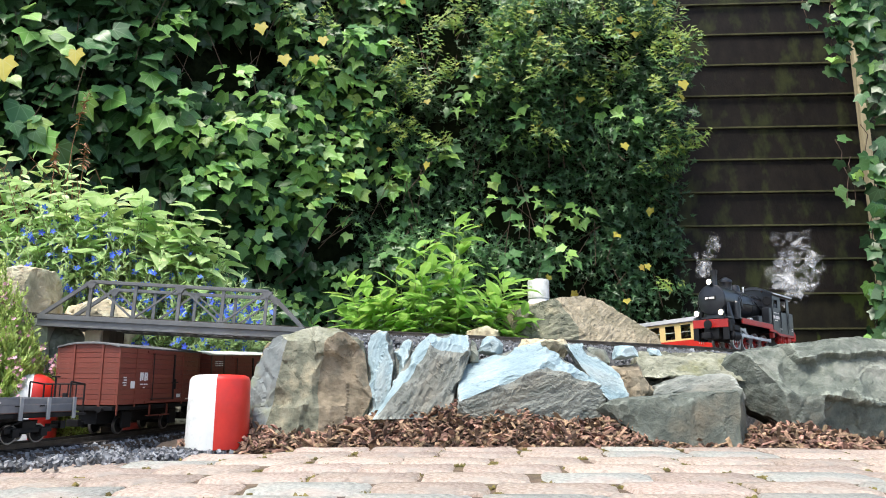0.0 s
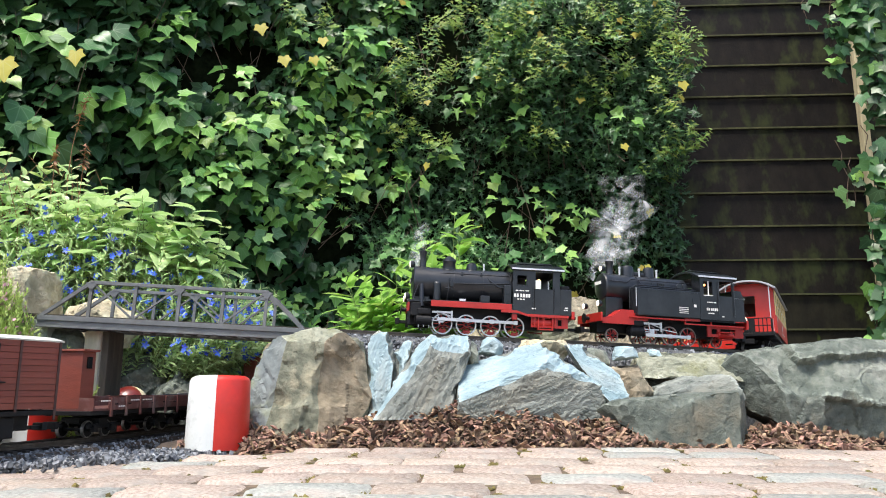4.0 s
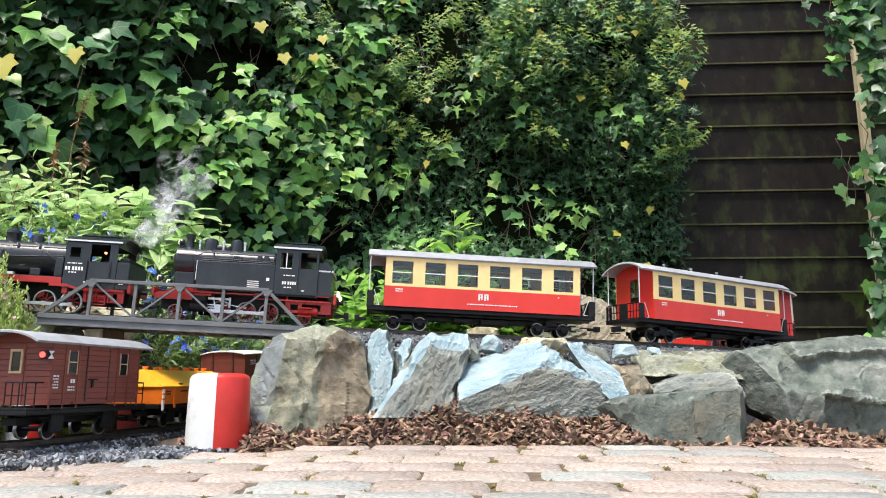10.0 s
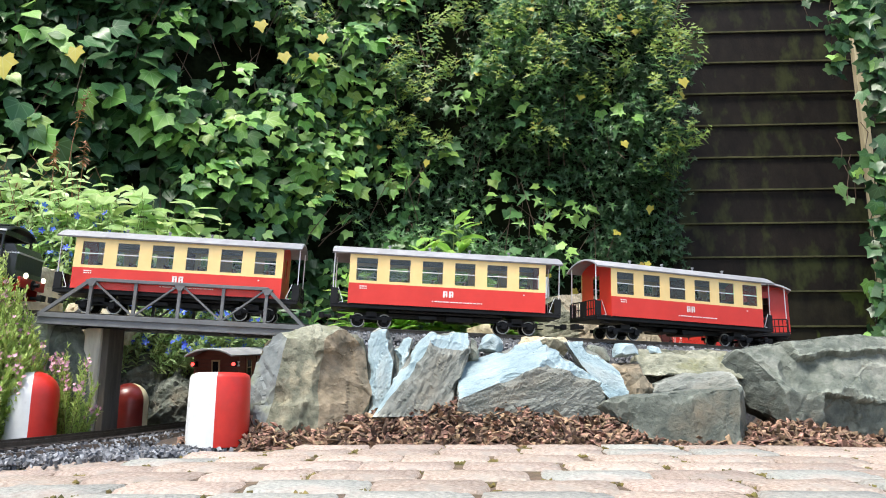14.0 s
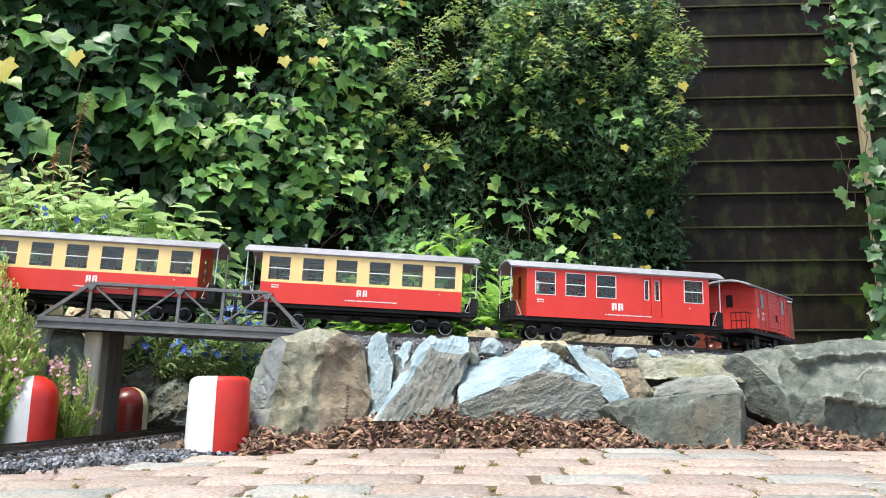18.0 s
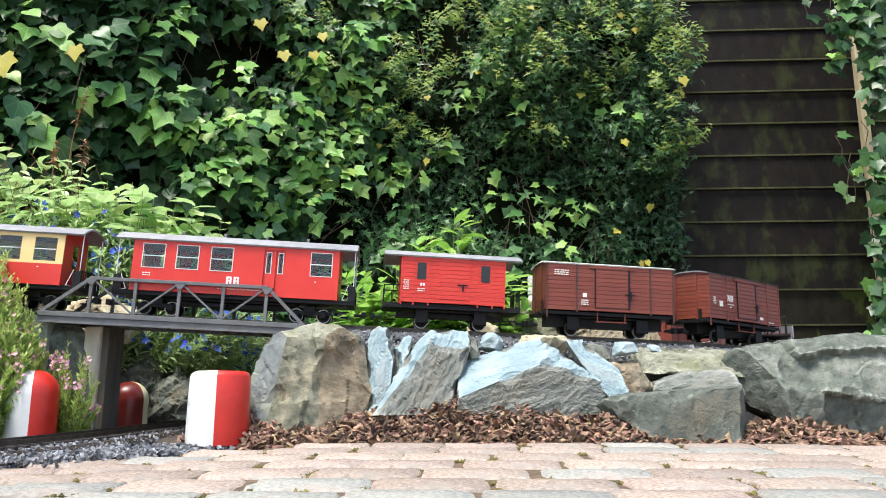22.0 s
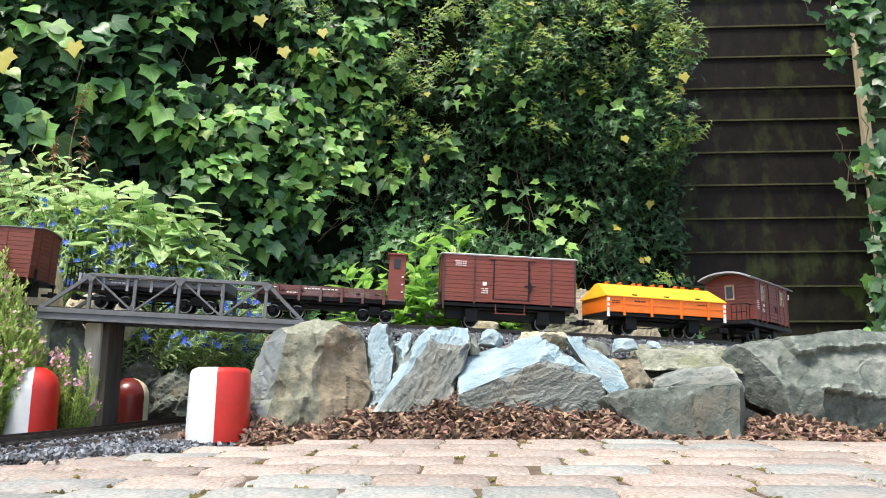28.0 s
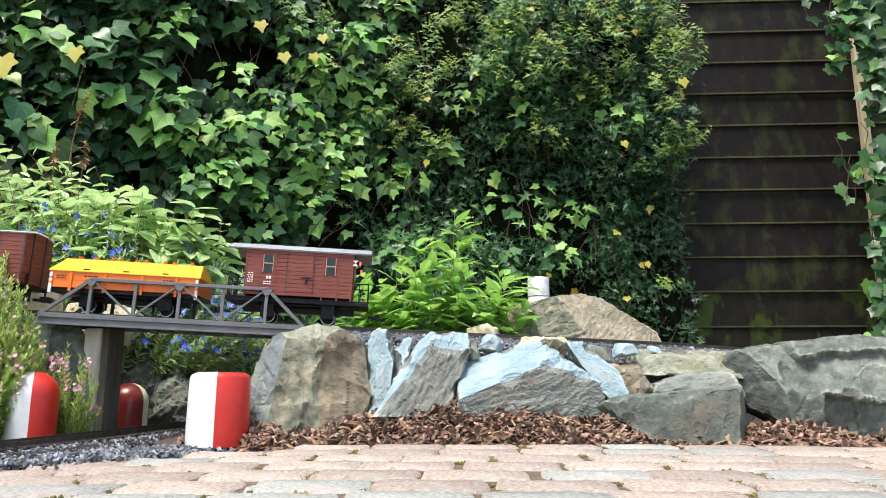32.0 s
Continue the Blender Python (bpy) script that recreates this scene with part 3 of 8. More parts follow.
# ---- the stones along the bank ----
ROCKS = [
    ("boulder", [(-0.375, 0.10), (-0.37, 0.155), (-0.338, 0.201), (-0.27, 0.221), (-0.204, 0.219), (-0.155, 0.193), (-0.138, 0.09), (-0.143, 0.03), (-0.25, -0.01), (-0.37, -0.01)], 1.36, 1.495, M_ROCK, "large rough brown and grey sandstone boulder at the bridge's foot", 3, 0.0060, 0, 0.1),
    ("boulder", [(-0.148, 0.199), (-0.131, 0.216), (-0.106, 0.21), (-0.096, 0.155), (-0.104, 0.05), (-0.14, 0.05), (-0.147, 0.111)], 1.40, 1.48, M_SLATE, "upright blue-grey slate with a splintered edge", 8, 0.0026, 0.0022, 0.1),
    ("boulder", [(-0.098, 0.183), (-0.072, 0.202), (-0.059, 0.193), (-0.074, 0.13), (-0.094, 0.09)], 1.42, 1.48, M_SLATE, "narrow splinter of blue-grey slate", 9, 0.0026, 0.0022, 0.0),
    ("boulder", [(-0.13, 0.045), (-0.055, 0.18), (-0.027, 0.207), (0.051, 0.209), (0.053, 0.168), (0.012, 0.045)], 1.375, 1.475, M_SLATE, "pale blue-grey slate leaning on the bank", 11, 0.0026, 0.0022, 0.25),
    ("boulder", [(0.026, 0.05), (0.03, 0.143), (0.073, 0.157), (0.128, 0.17), (0.193, 0.196), (0.222, 0.165), (0.313, 0.10), (0.306, 0.04), (0.2, 0.03)], 1.36, 1.49, M_SLATE, "broad pale slate boulder with a bright sloping top", 14, 0.0026, 0.0022, 0.45),
    ("boulder", [(0.245, 0.189), (0.278, 0.19), (0.345, 0.128), (0.356, 0.083), (0.318, 0.07), (0.27, 0.139)], 1.42, 1.50, M_SLATE, "slanting pale slate with ochre stain", 17, 0.0026, 0.0022, 0.2),
    ("stone_block", [(0.285, 0.062), (0.312, 0.082), (0.563, 0.101), (0.576, 0.085), (0.573, 0.01), (0.55, -0.01), (0.41, -0.01), (0.36, 0.02)], 1.335, 1.46, M_GREYROCK, "long low grey stone block beside the mulch", 21, 0.004, 0, 0.2),
    ("boulder", [(0.555, 0.145), (0.58, 0.172), (0.65, 0.176), (0.742, 0.177), (0.83, 0.203), (0.916, 0.193), (1.02, 0.15), (1.02, -0.01), (0.72, -0.01), (0.60, 0.06)], 1.37, 1.56, M_GREYROCK, "huge grey boulder with faceted sides", 25, 0.0060, 0, 0.25),
    ("boulder", [(0.375, 0.135), (0.41, 0.176), (0.56, 0.175), (0.64, 0.165), (0.62, 0.115), (0.40, 0.125)], 1.45, 1.57, M_BEIGE, "flat layered greenish-beige stone", 31, 0.004, 0.004, 0.3),
    ("boulder", [(0.335, 0.145), (0.394, 0.150), (0.42, 0.09), (0.374, 0.06), (0.34, 0.07)], 1.425, 1.52, M_ROCK_BROWN, "small brown stone wedged in the bank", 33, 0.004, 0.002, 0.1),
    ("boulder", [(0.40, 0.07), (0.42, 0.105), (0.476, 0.124), (0.557, 0.130), (0.58, 0.07)], 1.415, 1.50, M_SLATE, "dark layered stone in the bank", 35, 0.005, 0.0012, 0.2),
    ("boulder", [(0.37, 0.05), (0.38, 0.14), (0.42, 0.16), (0.50, 0.15), (0.52, 0.06)], 1.50, 1.57, M_GREYROCK, "shaded grey stone deep in the bank", 37, 0.004, 0.003, 0.0),
    ("boulder", [(0.152, 0.178), (0.165, 0.203), (0.255, 0.203), (0.262, 0.18), (0.25, 0.16), (0.16, 0.16)], 1.47, 1.545, M_BEIGE, "flat beige stone beside the ballast", 41, 0.003, 0.002, 0.0),
    ("boulder", [(0.068, 0.172), (0.08, 0.202), (0.105, 0.206), (0.122, 0.19), (0.118, 0.165)], 1.44, 1.50, M_SLATE, "small pale stone lying by the ballast", 43, 0.0026, 0.0022, 0.0),
    ("boulder", [(0.345, 0.160), (0.352, 0.184), (0.385, 0.186), (0.398, 0.165)], 1.45, 1.50, M_SLATE, "small pale stone beside the rails", 45, 0.0026, 0.0022, 0.0),
    ("boulder", [(0.29, 0.15), (0.30, 0.185), (0.335, 0.180), (0.345, 0.15)], 1.48, 1.53, M_GREYROCK, "small grey stone by the ballast", 47, 0.004, 0, 0.0),
    ("boulder", [(0.425, 0.168), (0.43, 0.184), (0.45, 0.180), (0.452, 0.165)], 1.50, 1.54, M_SLATE, "small white stone by the rails", 48, 0.0026, 0.0022, 0.0),
    ("boulder", [(0.05, 0.15), (0.055, 0.200), (0.068, 0.190), (0.07, 0.15)], 1.42, 1.47, M_GREYROCK, "narrow grey stone between two slates", 49, 0.003, 0, 0.0),
    ("boulder", [(0.84, 0.0), (0.86, 0.035), (0.91, 0.04), (0.94, 0.0), (0.92, -0.02)], 1.33, 1.40, M_SLATE, "pale stone at the paving's edge", 51, 0.003, 0, 0.0),
    ("boulder", [(0.16, 0.18), (0.166, 0.282), (0.19, 0.31), (0.305, 0.338), (0.375, 0.348), (0.42, 0.338), (0.485, 0.298), (0.57, 0.242), (0.58, 0.2), (0.5, 0.1), (0.2, 0.1)], 1.86, 2.10, M_BEIGE, "flat-topped beige boulder behind the track", 55, 0.004, 0.002, 0.3),
    ("boulder", [(-1.075, 0.25), (-1.07, 0.38), (-1.04, 0.40), (-0.985, 0.39), (-0.965, 0.30), (-0.97, 0.2)], 1.68, 1.86, M_BEIGE, "pale beige stone among the flowers", 61, 0.006, 0, 0.0),
    ("boulder", [(-1.25, 0.0), (-1.24, 0.21), (-0.93, 0.228), (-0.755, 0.226), (-0.745, 0.1), (-0.715, -0.01)], 1.49, 1.56, M_GREYROCK_PALE, "upright dark grey slab under the bridge's end", 63, 0.004, 0, 0.0),
    ("boulder", [(-0.97, 0.20), (-0.93, 0.30), (-0.86, 0.325), (-0.78, 0.28), (-0.80, 0.20)], 1.74, 1.9, M_BEIGE, "beige stone behind the bridge", 65, 0.006, 0, 0.0),
    ("boulder", [(-0.92, 0.0), (-0.88, 0.14), (-0.82, 0.21), (-0.75, 0.18), (-0.70, 0.0)], 1.88, 2.02, M_GREYROCK, "grey stone in the shade under the bridge", 67, 0.008, 0.003, 0.3),
    ("boulder", [(-0.76, 0.0), (-0.75, 0.1), (-0.69, 0.15), (-0.62, 0.06), (-0.62, 0.0)], 1.86, 1.98, M_GREYROCK, "grey stone under the blue flowers", 69, 0.007, 0.002, 0.2),
    ("boulder", [(-0.42, 0.13), (-0.42, 0.20), (-0.36, 0.225), (-0.29, 0.215), (-0.30, 0.13)], 1.64, 1.78, M_BEIGE, "mossy beige slab behind the boulder", 71, 0.005, 0.002, 0.1),
    ("boulder", [(-0.42, 0.0), (-0.43, 0.10), (-0.38, 0.15), (-0.28, 0.14), (-0.26, 0.0)], 1.58, 1.70, M_ROCK, "shaded stone supporting the bridge's end", 73, 0.006, 0.0, 0.1),
    ("boulder", [(0.05, 0.2), (0.06, 0.245), (0.11, 0.255), (0.15, 0.24), (0.15, 0.2)], 1.80, 1.88, M_BEIGE, "small beige stone behind the rails", 75, 0.004, 0.0, 0.1),
]
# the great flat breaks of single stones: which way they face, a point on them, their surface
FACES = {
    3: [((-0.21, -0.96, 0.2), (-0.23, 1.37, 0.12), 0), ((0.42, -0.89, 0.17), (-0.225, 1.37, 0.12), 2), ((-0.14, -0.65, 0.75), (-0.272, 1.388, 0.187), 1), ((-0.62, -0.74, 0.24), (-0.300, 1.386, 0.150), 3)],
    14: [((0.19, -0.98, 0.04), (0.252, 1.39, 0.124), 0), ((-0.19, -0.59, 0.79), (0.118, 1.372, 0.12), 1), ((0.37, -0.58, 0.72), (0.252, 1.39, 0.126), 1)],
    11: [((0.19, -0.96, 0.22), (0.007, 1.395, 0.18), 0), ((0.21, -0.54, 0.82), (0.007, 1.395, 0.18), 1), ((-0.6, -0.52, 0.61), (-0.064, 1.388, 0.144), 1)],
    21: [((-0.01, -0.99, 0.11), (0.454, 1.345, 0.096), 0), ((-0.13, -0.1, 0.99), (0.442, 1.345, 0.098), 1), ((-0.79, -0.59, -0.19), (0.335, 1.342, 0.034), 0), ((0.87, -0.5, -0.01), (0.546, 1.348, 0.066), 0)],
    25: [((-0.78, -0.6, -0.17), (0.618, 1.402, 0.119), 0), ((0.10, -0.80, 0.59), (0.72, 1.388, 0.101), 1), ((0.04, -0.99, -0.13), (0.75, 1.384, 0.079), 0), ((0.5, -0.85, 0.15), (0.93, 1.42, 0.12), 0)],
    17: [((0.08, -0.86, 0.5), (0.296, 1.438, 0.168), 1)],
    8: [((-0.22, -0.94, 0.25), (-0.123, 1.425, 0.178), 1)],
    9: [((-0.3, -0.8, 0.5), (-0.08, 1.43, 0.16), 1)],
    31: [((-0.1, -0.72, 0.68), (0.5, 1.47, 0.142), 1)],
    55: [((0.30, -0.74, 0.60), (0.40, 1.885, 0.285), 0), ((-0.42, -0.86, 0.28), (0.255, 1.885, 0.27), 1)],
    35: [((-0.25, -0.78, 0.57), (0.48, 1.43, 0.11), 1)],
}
SCOOPS = {25: [((0.70, 1.325, 0.178), 0.106), ((0.86, 1.31, 0.160), 0.122), ((0.60, 1.33, 0.19), 0.080), ((0.78, 1.32, 0.03), 0.075)], 3: [((-0.175, 1.28, 0.130), 0.118), ((-0.335, 1.315, 0.075), 0.078), ((-0.26, 1.30, 0.19), 0.085)]}
# ledges: the sides that bound them, and how far they stand forward or back
STEPS = {25: [([((0.69, 0, 0.148), (-0.1, 0, 1)), ((0.685, 0, 0.15), (1, 0, 0.35))], (0, -0.020, 0.004)), ([((0.74, 0, 0.088), (-0.12, 0, -1)), ((0.715, 0, 0.08), (1, 0, 0.1))], (0, 0.018, 0))],
         3: [([((-0.235, 0, 0.158), (-0.25, 0, 1)), ((-0.245, 0, 0.15), (1, 0, 0.2))], (0, -0.010, 0)), ([((-0.27, 0, 0.078), (0.2, 0, -1)), ((-0.255, 0, 0.05), (-1, 0, 0.3))], (0, -0.010, 0))],
         55: [([((0.36, 0, 0.30), (0.5, 0, 1))], (0, 0.010, 0))]}
DIPS = {11: 55, 14: 18, 17: -35, 8: 75, 9: 75, 31: 4, 35: 18, 25: -28, 21: 5}
# stones 3, 21, 25 and 31 take the paler copy on their lit tops
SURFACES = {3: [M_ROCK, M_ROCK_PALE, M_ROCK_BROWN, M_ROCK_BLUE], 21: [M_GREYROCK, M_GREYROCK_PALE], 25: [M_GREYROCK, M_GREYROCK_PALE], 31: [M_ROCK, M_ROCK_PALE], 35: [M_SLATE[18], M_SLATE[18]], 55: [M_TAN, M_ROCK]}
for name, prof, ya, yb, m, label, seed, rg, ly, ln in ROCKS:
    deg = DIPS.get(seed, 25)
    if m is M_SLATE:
        m = [M_SLATE[deg], M_CLEFT_SKYLIT[deg]] if seed in FACES else M_CLEFT_SKYLIT[deg]
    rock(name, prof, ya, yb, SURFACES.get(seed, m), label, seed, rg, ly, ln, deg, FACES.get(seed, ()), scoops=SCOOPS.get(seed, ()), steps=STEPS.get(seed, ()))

# ---- loose ballast and bark ----
CHUNK = [(-1, -0.7, -0.6), (1, -0.8, -0.5), (0.8, 0.9, -0.7), (-0.9, 0.8, -0.5), (-0.7, -0.6, 0.6), (0.8, -0.5, 0.5), (0.6, 0.8, 0.7), (-0.8, 0.5, 0.8)]
CHUNK_F = [(3, 2, 1, 0), (4, 5, 6, 7), (0, 1, 5, 4), (1, 2, 6, 5), (2, 3, 7, 6), (3, 0, 4, 7)]
BR = random.Random(31)
grit = []
for s0, s1, n in ((-4.95, -3.6, 8000), (-0.9, 0.72, 12000)):
    for _ in range(n):
        s = BR.uniform(s0, s1)
        u = BR.gauss(0, 0.045) if BR.random() < 0.6 else BR.uniform(-0.1, 0.1)
        m = on_line(s, 0.02)
        p = m @ Vector((0, u, -0.0135 - max(0.0, abs(u) - 0.05) * 0.7 + BR.uniform(-0.003, 0.001)))
        k = BR.uniform(0.0018, 0.0042)
        grit.append(np.array(Matrix.Translation(p) @ pose(0, 0, 0, BR.uniform(0, 360), BR.uniform(0, 360), BR.uniform(0, 360)) @ Matrix.Diagonal((k * 1.2, k, k * 0.8, 1))))
for _ in range(12000):
    x = BR.uniform(-1.0, -0.36)
    y = BR.uniform(1.0, 1.45)
    edge = 1.325 + (x + 0.2) * 0.72
    if y < edge + BR.gauss(0, 0.012) or y > edge + 0.19 or x > -0.42 + BR.gauss(0, 0.03):
        continue
    k = BR.uniform(0.0018, 0.0046)
    grit.append(np.array(pose(x, y, -0.008 + BR.uniform(-0.006, 0.008), BR.uniform(0, 360), BR.uniform(0, 360), BR.uniform(0, 360)) @ Matrix.Diagonal((k * 1.2, k, k * 0.8, 1))))
tagged(scatter("ballast_gravel", CHUNK, CHUNK_F, grit, M_BALLAST), "loose grey ballast chippings round the rails", "gravel")


def mulch_height(x, y):
    k = min(1.0, max(0.0, (y - 1.31) / 0.065))
    mid = math.exp(-((x - 0.03) / 0.26) ** 2)
    side = 0.030 * math.exp(-((x - 0.34) / 0.06) ** 2) + 0.035 * math.exp(-((x - 0.66) / 0.09) ** 2) + 0.028 * math.exp(-((x + 0.40) / 0.14) ** 2)
    return -0.004 + k * (0.074 * mid + side) - 0.012 * max(0.0, 1 - k * 6)


bm = bmesh.new()
gx = [-0.52 + 0.03 * i for i in range(51)]
gy = [1.315 + 0.02 * i for i in range(9)]
g = [[bm.verts.new((x, y, mulch_height(x, y) - 0.006)) for x in gx] for y in gy]
for j in range(len(gy) - 1):
    for i in range(len(gx) - 1):
        bm.faces.new((g[j][i], g[j][i + 1], g[j + 1][i + 1], g[j + 1][i]))
tagged(part("mulch_bed", bm, M_SOIL, smooth=60), "heaped dark bed under the bark chips", "soil", kind="structure")
chips = []
for _ in range(8000):
    x, y = BR.uniform(-0.5, 0.95), 1.312 + 0.13 * BR.random() ** 1.2
    if BR.random() > 0.25 + 0.75 * math.exp(-((x - 0.03) / 0.34) ** 2) + 0.4 * (x > 0.56) + 0.5 * (x < -0.3):
        continue
    if x < -0.36 and y > 1.40 + (x + 0.36) * 0.7:
        continue
    k = BR.uniform(0.5, 1.25)
    chips.append(np.array(pose(x, y, mulch_height(x, y) + BR.uniform(-0.004, 0.006), BR.gauss(0, 32), BR.gauss(0, 32), BR.uniform(0, 360)) @ Matrix.Diagonal((0.0140 * k * BR.uniform(0.6, 1.4), 0.005 * k, 0.0019 * BR.uniform(0.7, 1.6), 1))))
tagged(scatter("bark_chips", CHUNK, CHUNK_F, chips, M_MULCH), "reddish-brown bark mulch chips heaped before the stones", "mulch")

# ---- plank bridge with truss sides ----
BR_A, BR_B = line_at(1.232), line_at(0.703)
bdir = Vector(BR_B - BR_A).normalized()
bside = Vector((0, 0, 1)).cross(bdir).normalized()
bm4 = Matrix((bdir, bside, bdir.cross(bside))).transposed().to_4x4()
bm4.translation = BR_A
BL = (Vector(BR_B) - Vector(BR_A)).length
BRIDGE = thing("truss_bridge", bm4, "dark grey plastic truss bridge spanning the lower track", "bridge")
bb = boxes((0, BL, -0.058, 0.058, -0.022, -0.0175), bevel=0.001)
part("deck", bb, M_BRIDGE, BRIDGE)
for sgn in (-1, 1):
    y = sgn * 0.066
    bb = boxes((-0.004, BL + 0.004, y - 0.006, y + 0.006, -0.016, -0.006), (-0.004, BL + 0.004, y - 0.003, y + 0.003, -0.026, -0.016), (-0.004, BL + 0.004, y - 0.006, y + 0.006, -0.030, -0.026), bevel=0.0008)
    part("bottom_girder", bb, M_BRIDGE, BRIDGE)
    xa, xb, zt = 0.093, BL - 0.080, 0.0665
    bb = boxes((xa - 0.003, xb + 0.003, y - 0.005, y + 0.005, zt - 0.004, zt + 0.003), bevel=0.0008)
    part("top_chord", bb, M_BRIDGE, BRIDGE)
    for a, b in ((0.0, xa), (BL, xb)):
        part("end_diagonal", bar(bmesh.new(), (a, y, -0.008), (b, y, zt), 0.0075, 0.007), M_BRIDGE, BRIDGE)
    n = 4
    px = [xa + (xb - xa) * i / n for i in range(n + 1)]
    for i in range(n + 1):
        part("upright", boxes((px[i] - 0.0032, px[i] + 0.0032, y - 0.003, y + 0.003, -0.008, zt - 0.003)), M_BRIDGE, BRIDGE)
    for i in range(n):
        a, b = ((px[i], zt), (px[i + 1], -0.006)) if i % 2 == 0 else ((px[i], -0.006), (px[i + 1], zt))
        part("diagonal", bar(bmesh.new(), (a[0], y, a[1]), (b[0], y, b[1]), 0.006, 0.0035), M_BRIDGE, BRIDGE)
    for i in (0, 2, 4):
        part("gusset", plate(bmesh.new(), [(px[i] - 0.012, zt - 0.001), (px[i] + 0.012, zt - 0.001), (px[i] + 0.004, zt - 0.014), (px[i] - 0.004, zt - 0.014)], y - 0.005, y + 0.005), M_BRIDGE, BRIDGE)
for i in range(18):
    x = 0.015 + (BL - 0.03) * i / 17
    part("crossbeam", boxes((x - 0.004, x + 0.004, -0.064, 0.064, -0.027, -0.0225)), M_BRIDGE, BRIDGE)

POST = thing("bridge_pier", pose(-0.724, 1.555, 0, 0, 0, -6), "weathered wooden post carrying the bridge", "post")
part("post", boxes((-0.03, 0.006, -0.03, 0.03, -0.02, 0.2225), bevel=0.003), M_POST, POST, smooth=40)
# darker piece puts the shade of the post's right side into colour
part("side_plank", boxes((0.007, 0.022, -0.025, 0.035, -0.02, 0.222), bevel=0.002), M_SHADEPOST, POST, "dark plank for the post's shaded side")

# ---- red and white marker stumps ----
def stump(x, y, z, r, h, turn, dome, label, lean=0, pale=M_WHITE, strong=M_REDPAINT):
    t = thing("marker_stump", pose(x, y, z, 0, lean, turn), label, "marker")
    for name, a0, m in (("white_half", 0, pale), ("red_half", math.pi, strong)):
        bm = bmesh.new()
        if dome > 0.02:
            prof = [(1.0, 0), (0.99, h * 0.3)] + [(math.cos(u), h - dome + dome * math.sin(u)) for u in (0.0, 0.3, 0.6, 0.85, 1.1, 1.3, 1.45)] + [(0.0, h)]
        else:
            prof = [(1.0, 0), (0.985, h * 0.5), (0.96, h - dome), (0.90, h - dome * 0.45), (0.78, h - dome * 0.15), (0.5, h - 0.001), (0.0, h)]
        n = 20
        rows = []
        for k, zz in prof:
            rows.append([bm.verts.new((k * r * math.cos(a0 + math.pi * i / n), k * r * math.sin(a0 + math.pi * i / n), zz)) for i in range(n + 1)])
        for a, b in zip(rows, rows[1:]):
            for i in range(n):
                bm.faces.new((a[i], a[i + 1], b[i + 1], b[i]))
        for a, b in zip(rows, rows[1:]):
            bm.faces.new((a[n], a[0], b[0], b[n]))
        bmesh.ops.remove_doubles(bm, verts=bm.verts, dist=1e-5)
        bmesh.ops.recalc_face_normals(bm, faces=bm.faces)
        part(name, bm, m, t, ("white painted half" if pale is M_WHITE else "cream painted half") if a0 == 0 else ("red painted half" if strong is M_REDPAINT else "maroon painted half"), smooth=50)
    return t


stump(-0.409, 1.345, -0.004, 0.056, 0.132, 100, 0.012, "short red and white marker stump standing in bark chips", 1.5)
stump(-0.776, 1.39, 0.0, 0.046, 0.130, 116, 0.045, "domed red and white marker stump half hidden by heather")
stump(-0.760, 1.78, 0.0, 0.045, 0.108, -20, 0.045, "domed maroon and cream marker stump in the shade of the bridge", 0, M_CREAM, M_MAROON)

# ---- bottle behind the rock ----
BT = thing("plastic_bottle", pose(0.283, 2.12, 0.18), "white plastic bottle with a screw cap behind the boulder", "bottle")
part("body", lathe(bmesh.new(), [(0.05, 0), (0.052, 0.005), (0.052, 0.13), (0.046, 0.155), (0.031, 0.172), (0.030, 0.178)]), M_WHITE, BT, smooth=40)
part("cap", lathe(bmesh.new(), [(0.0305, 0.179), (0.032, 0.18), (0.032, 0.228), (0.030, 0.235), (0.02, 0.237)]), M_WHITE, BT, "ribbed white screw cap", smooth=40)

# ---- board fence ----
FENCE = thing("fence", pose(1.45, 3.55, 0, 0, 0, -3), "dark stained overlapping board fence with green algae", "fence", kind="structure")
for i in range(15):
    z = 0.055 + 0.172 * i
    bm = bmesh.new()
    plate(bm, [(0, z - 0.016), (0.022, z - 0.016), (0.010, z + 0.172), (0.002, z + 0.172)], -0.75, 1.64)
    bmesh.ops.transform(bm, matrix=Matrix.Rotation(radians(-90), 4, "Z"), verts=bm.verts)
    bmesh.ops.transform(bm, matrix=Matrix.Diagonal((1, -1, 1, 1)), verts=bm.verts)
    bmesh.ops.reverse_faces(bm, faces=bm.faces)
    bmesh.ops.transform(bm, matrix=Matrix.Translation((-0.08, -0.02 + 0.002 * (i % 3), 0)), verts=bm.verts)
    part("board", bm, M_FENCE_GREEN if i < 3 else M_FENCE, FENCE)
    part("algae_strip", boxes((-0.83, 1.558, -0.0255 + 0.002 * (i % 3) - 0.006, -0.0225 + 0.002 * (i % 3), z - 0.0245, z - 0.0162)), M_GREENEDGE, FENCE, "green algae along the board's lower edge")
part("fence_post", boxes((0.655, 0.695, -0.085, -0.045, -0.02, 2.7), bevel=0.006), M_PALEWOOD, FENCE, "pale wooden post before the boards")

# ---- plants ----
LR = random.Random(77)


def basis(normal, tip):
    """A turn whose z lies along normal and whose y points along tip."""
    z = Vector(normal).normalized()
    y = Vector(tip) - z * Vector(tip).dot(z)
    if y.length < 1e-4:
        y = z.orthogonal()
    y.normalize()
    return Matrix((y.cross(z), y, z)).transposed().to_4x4()


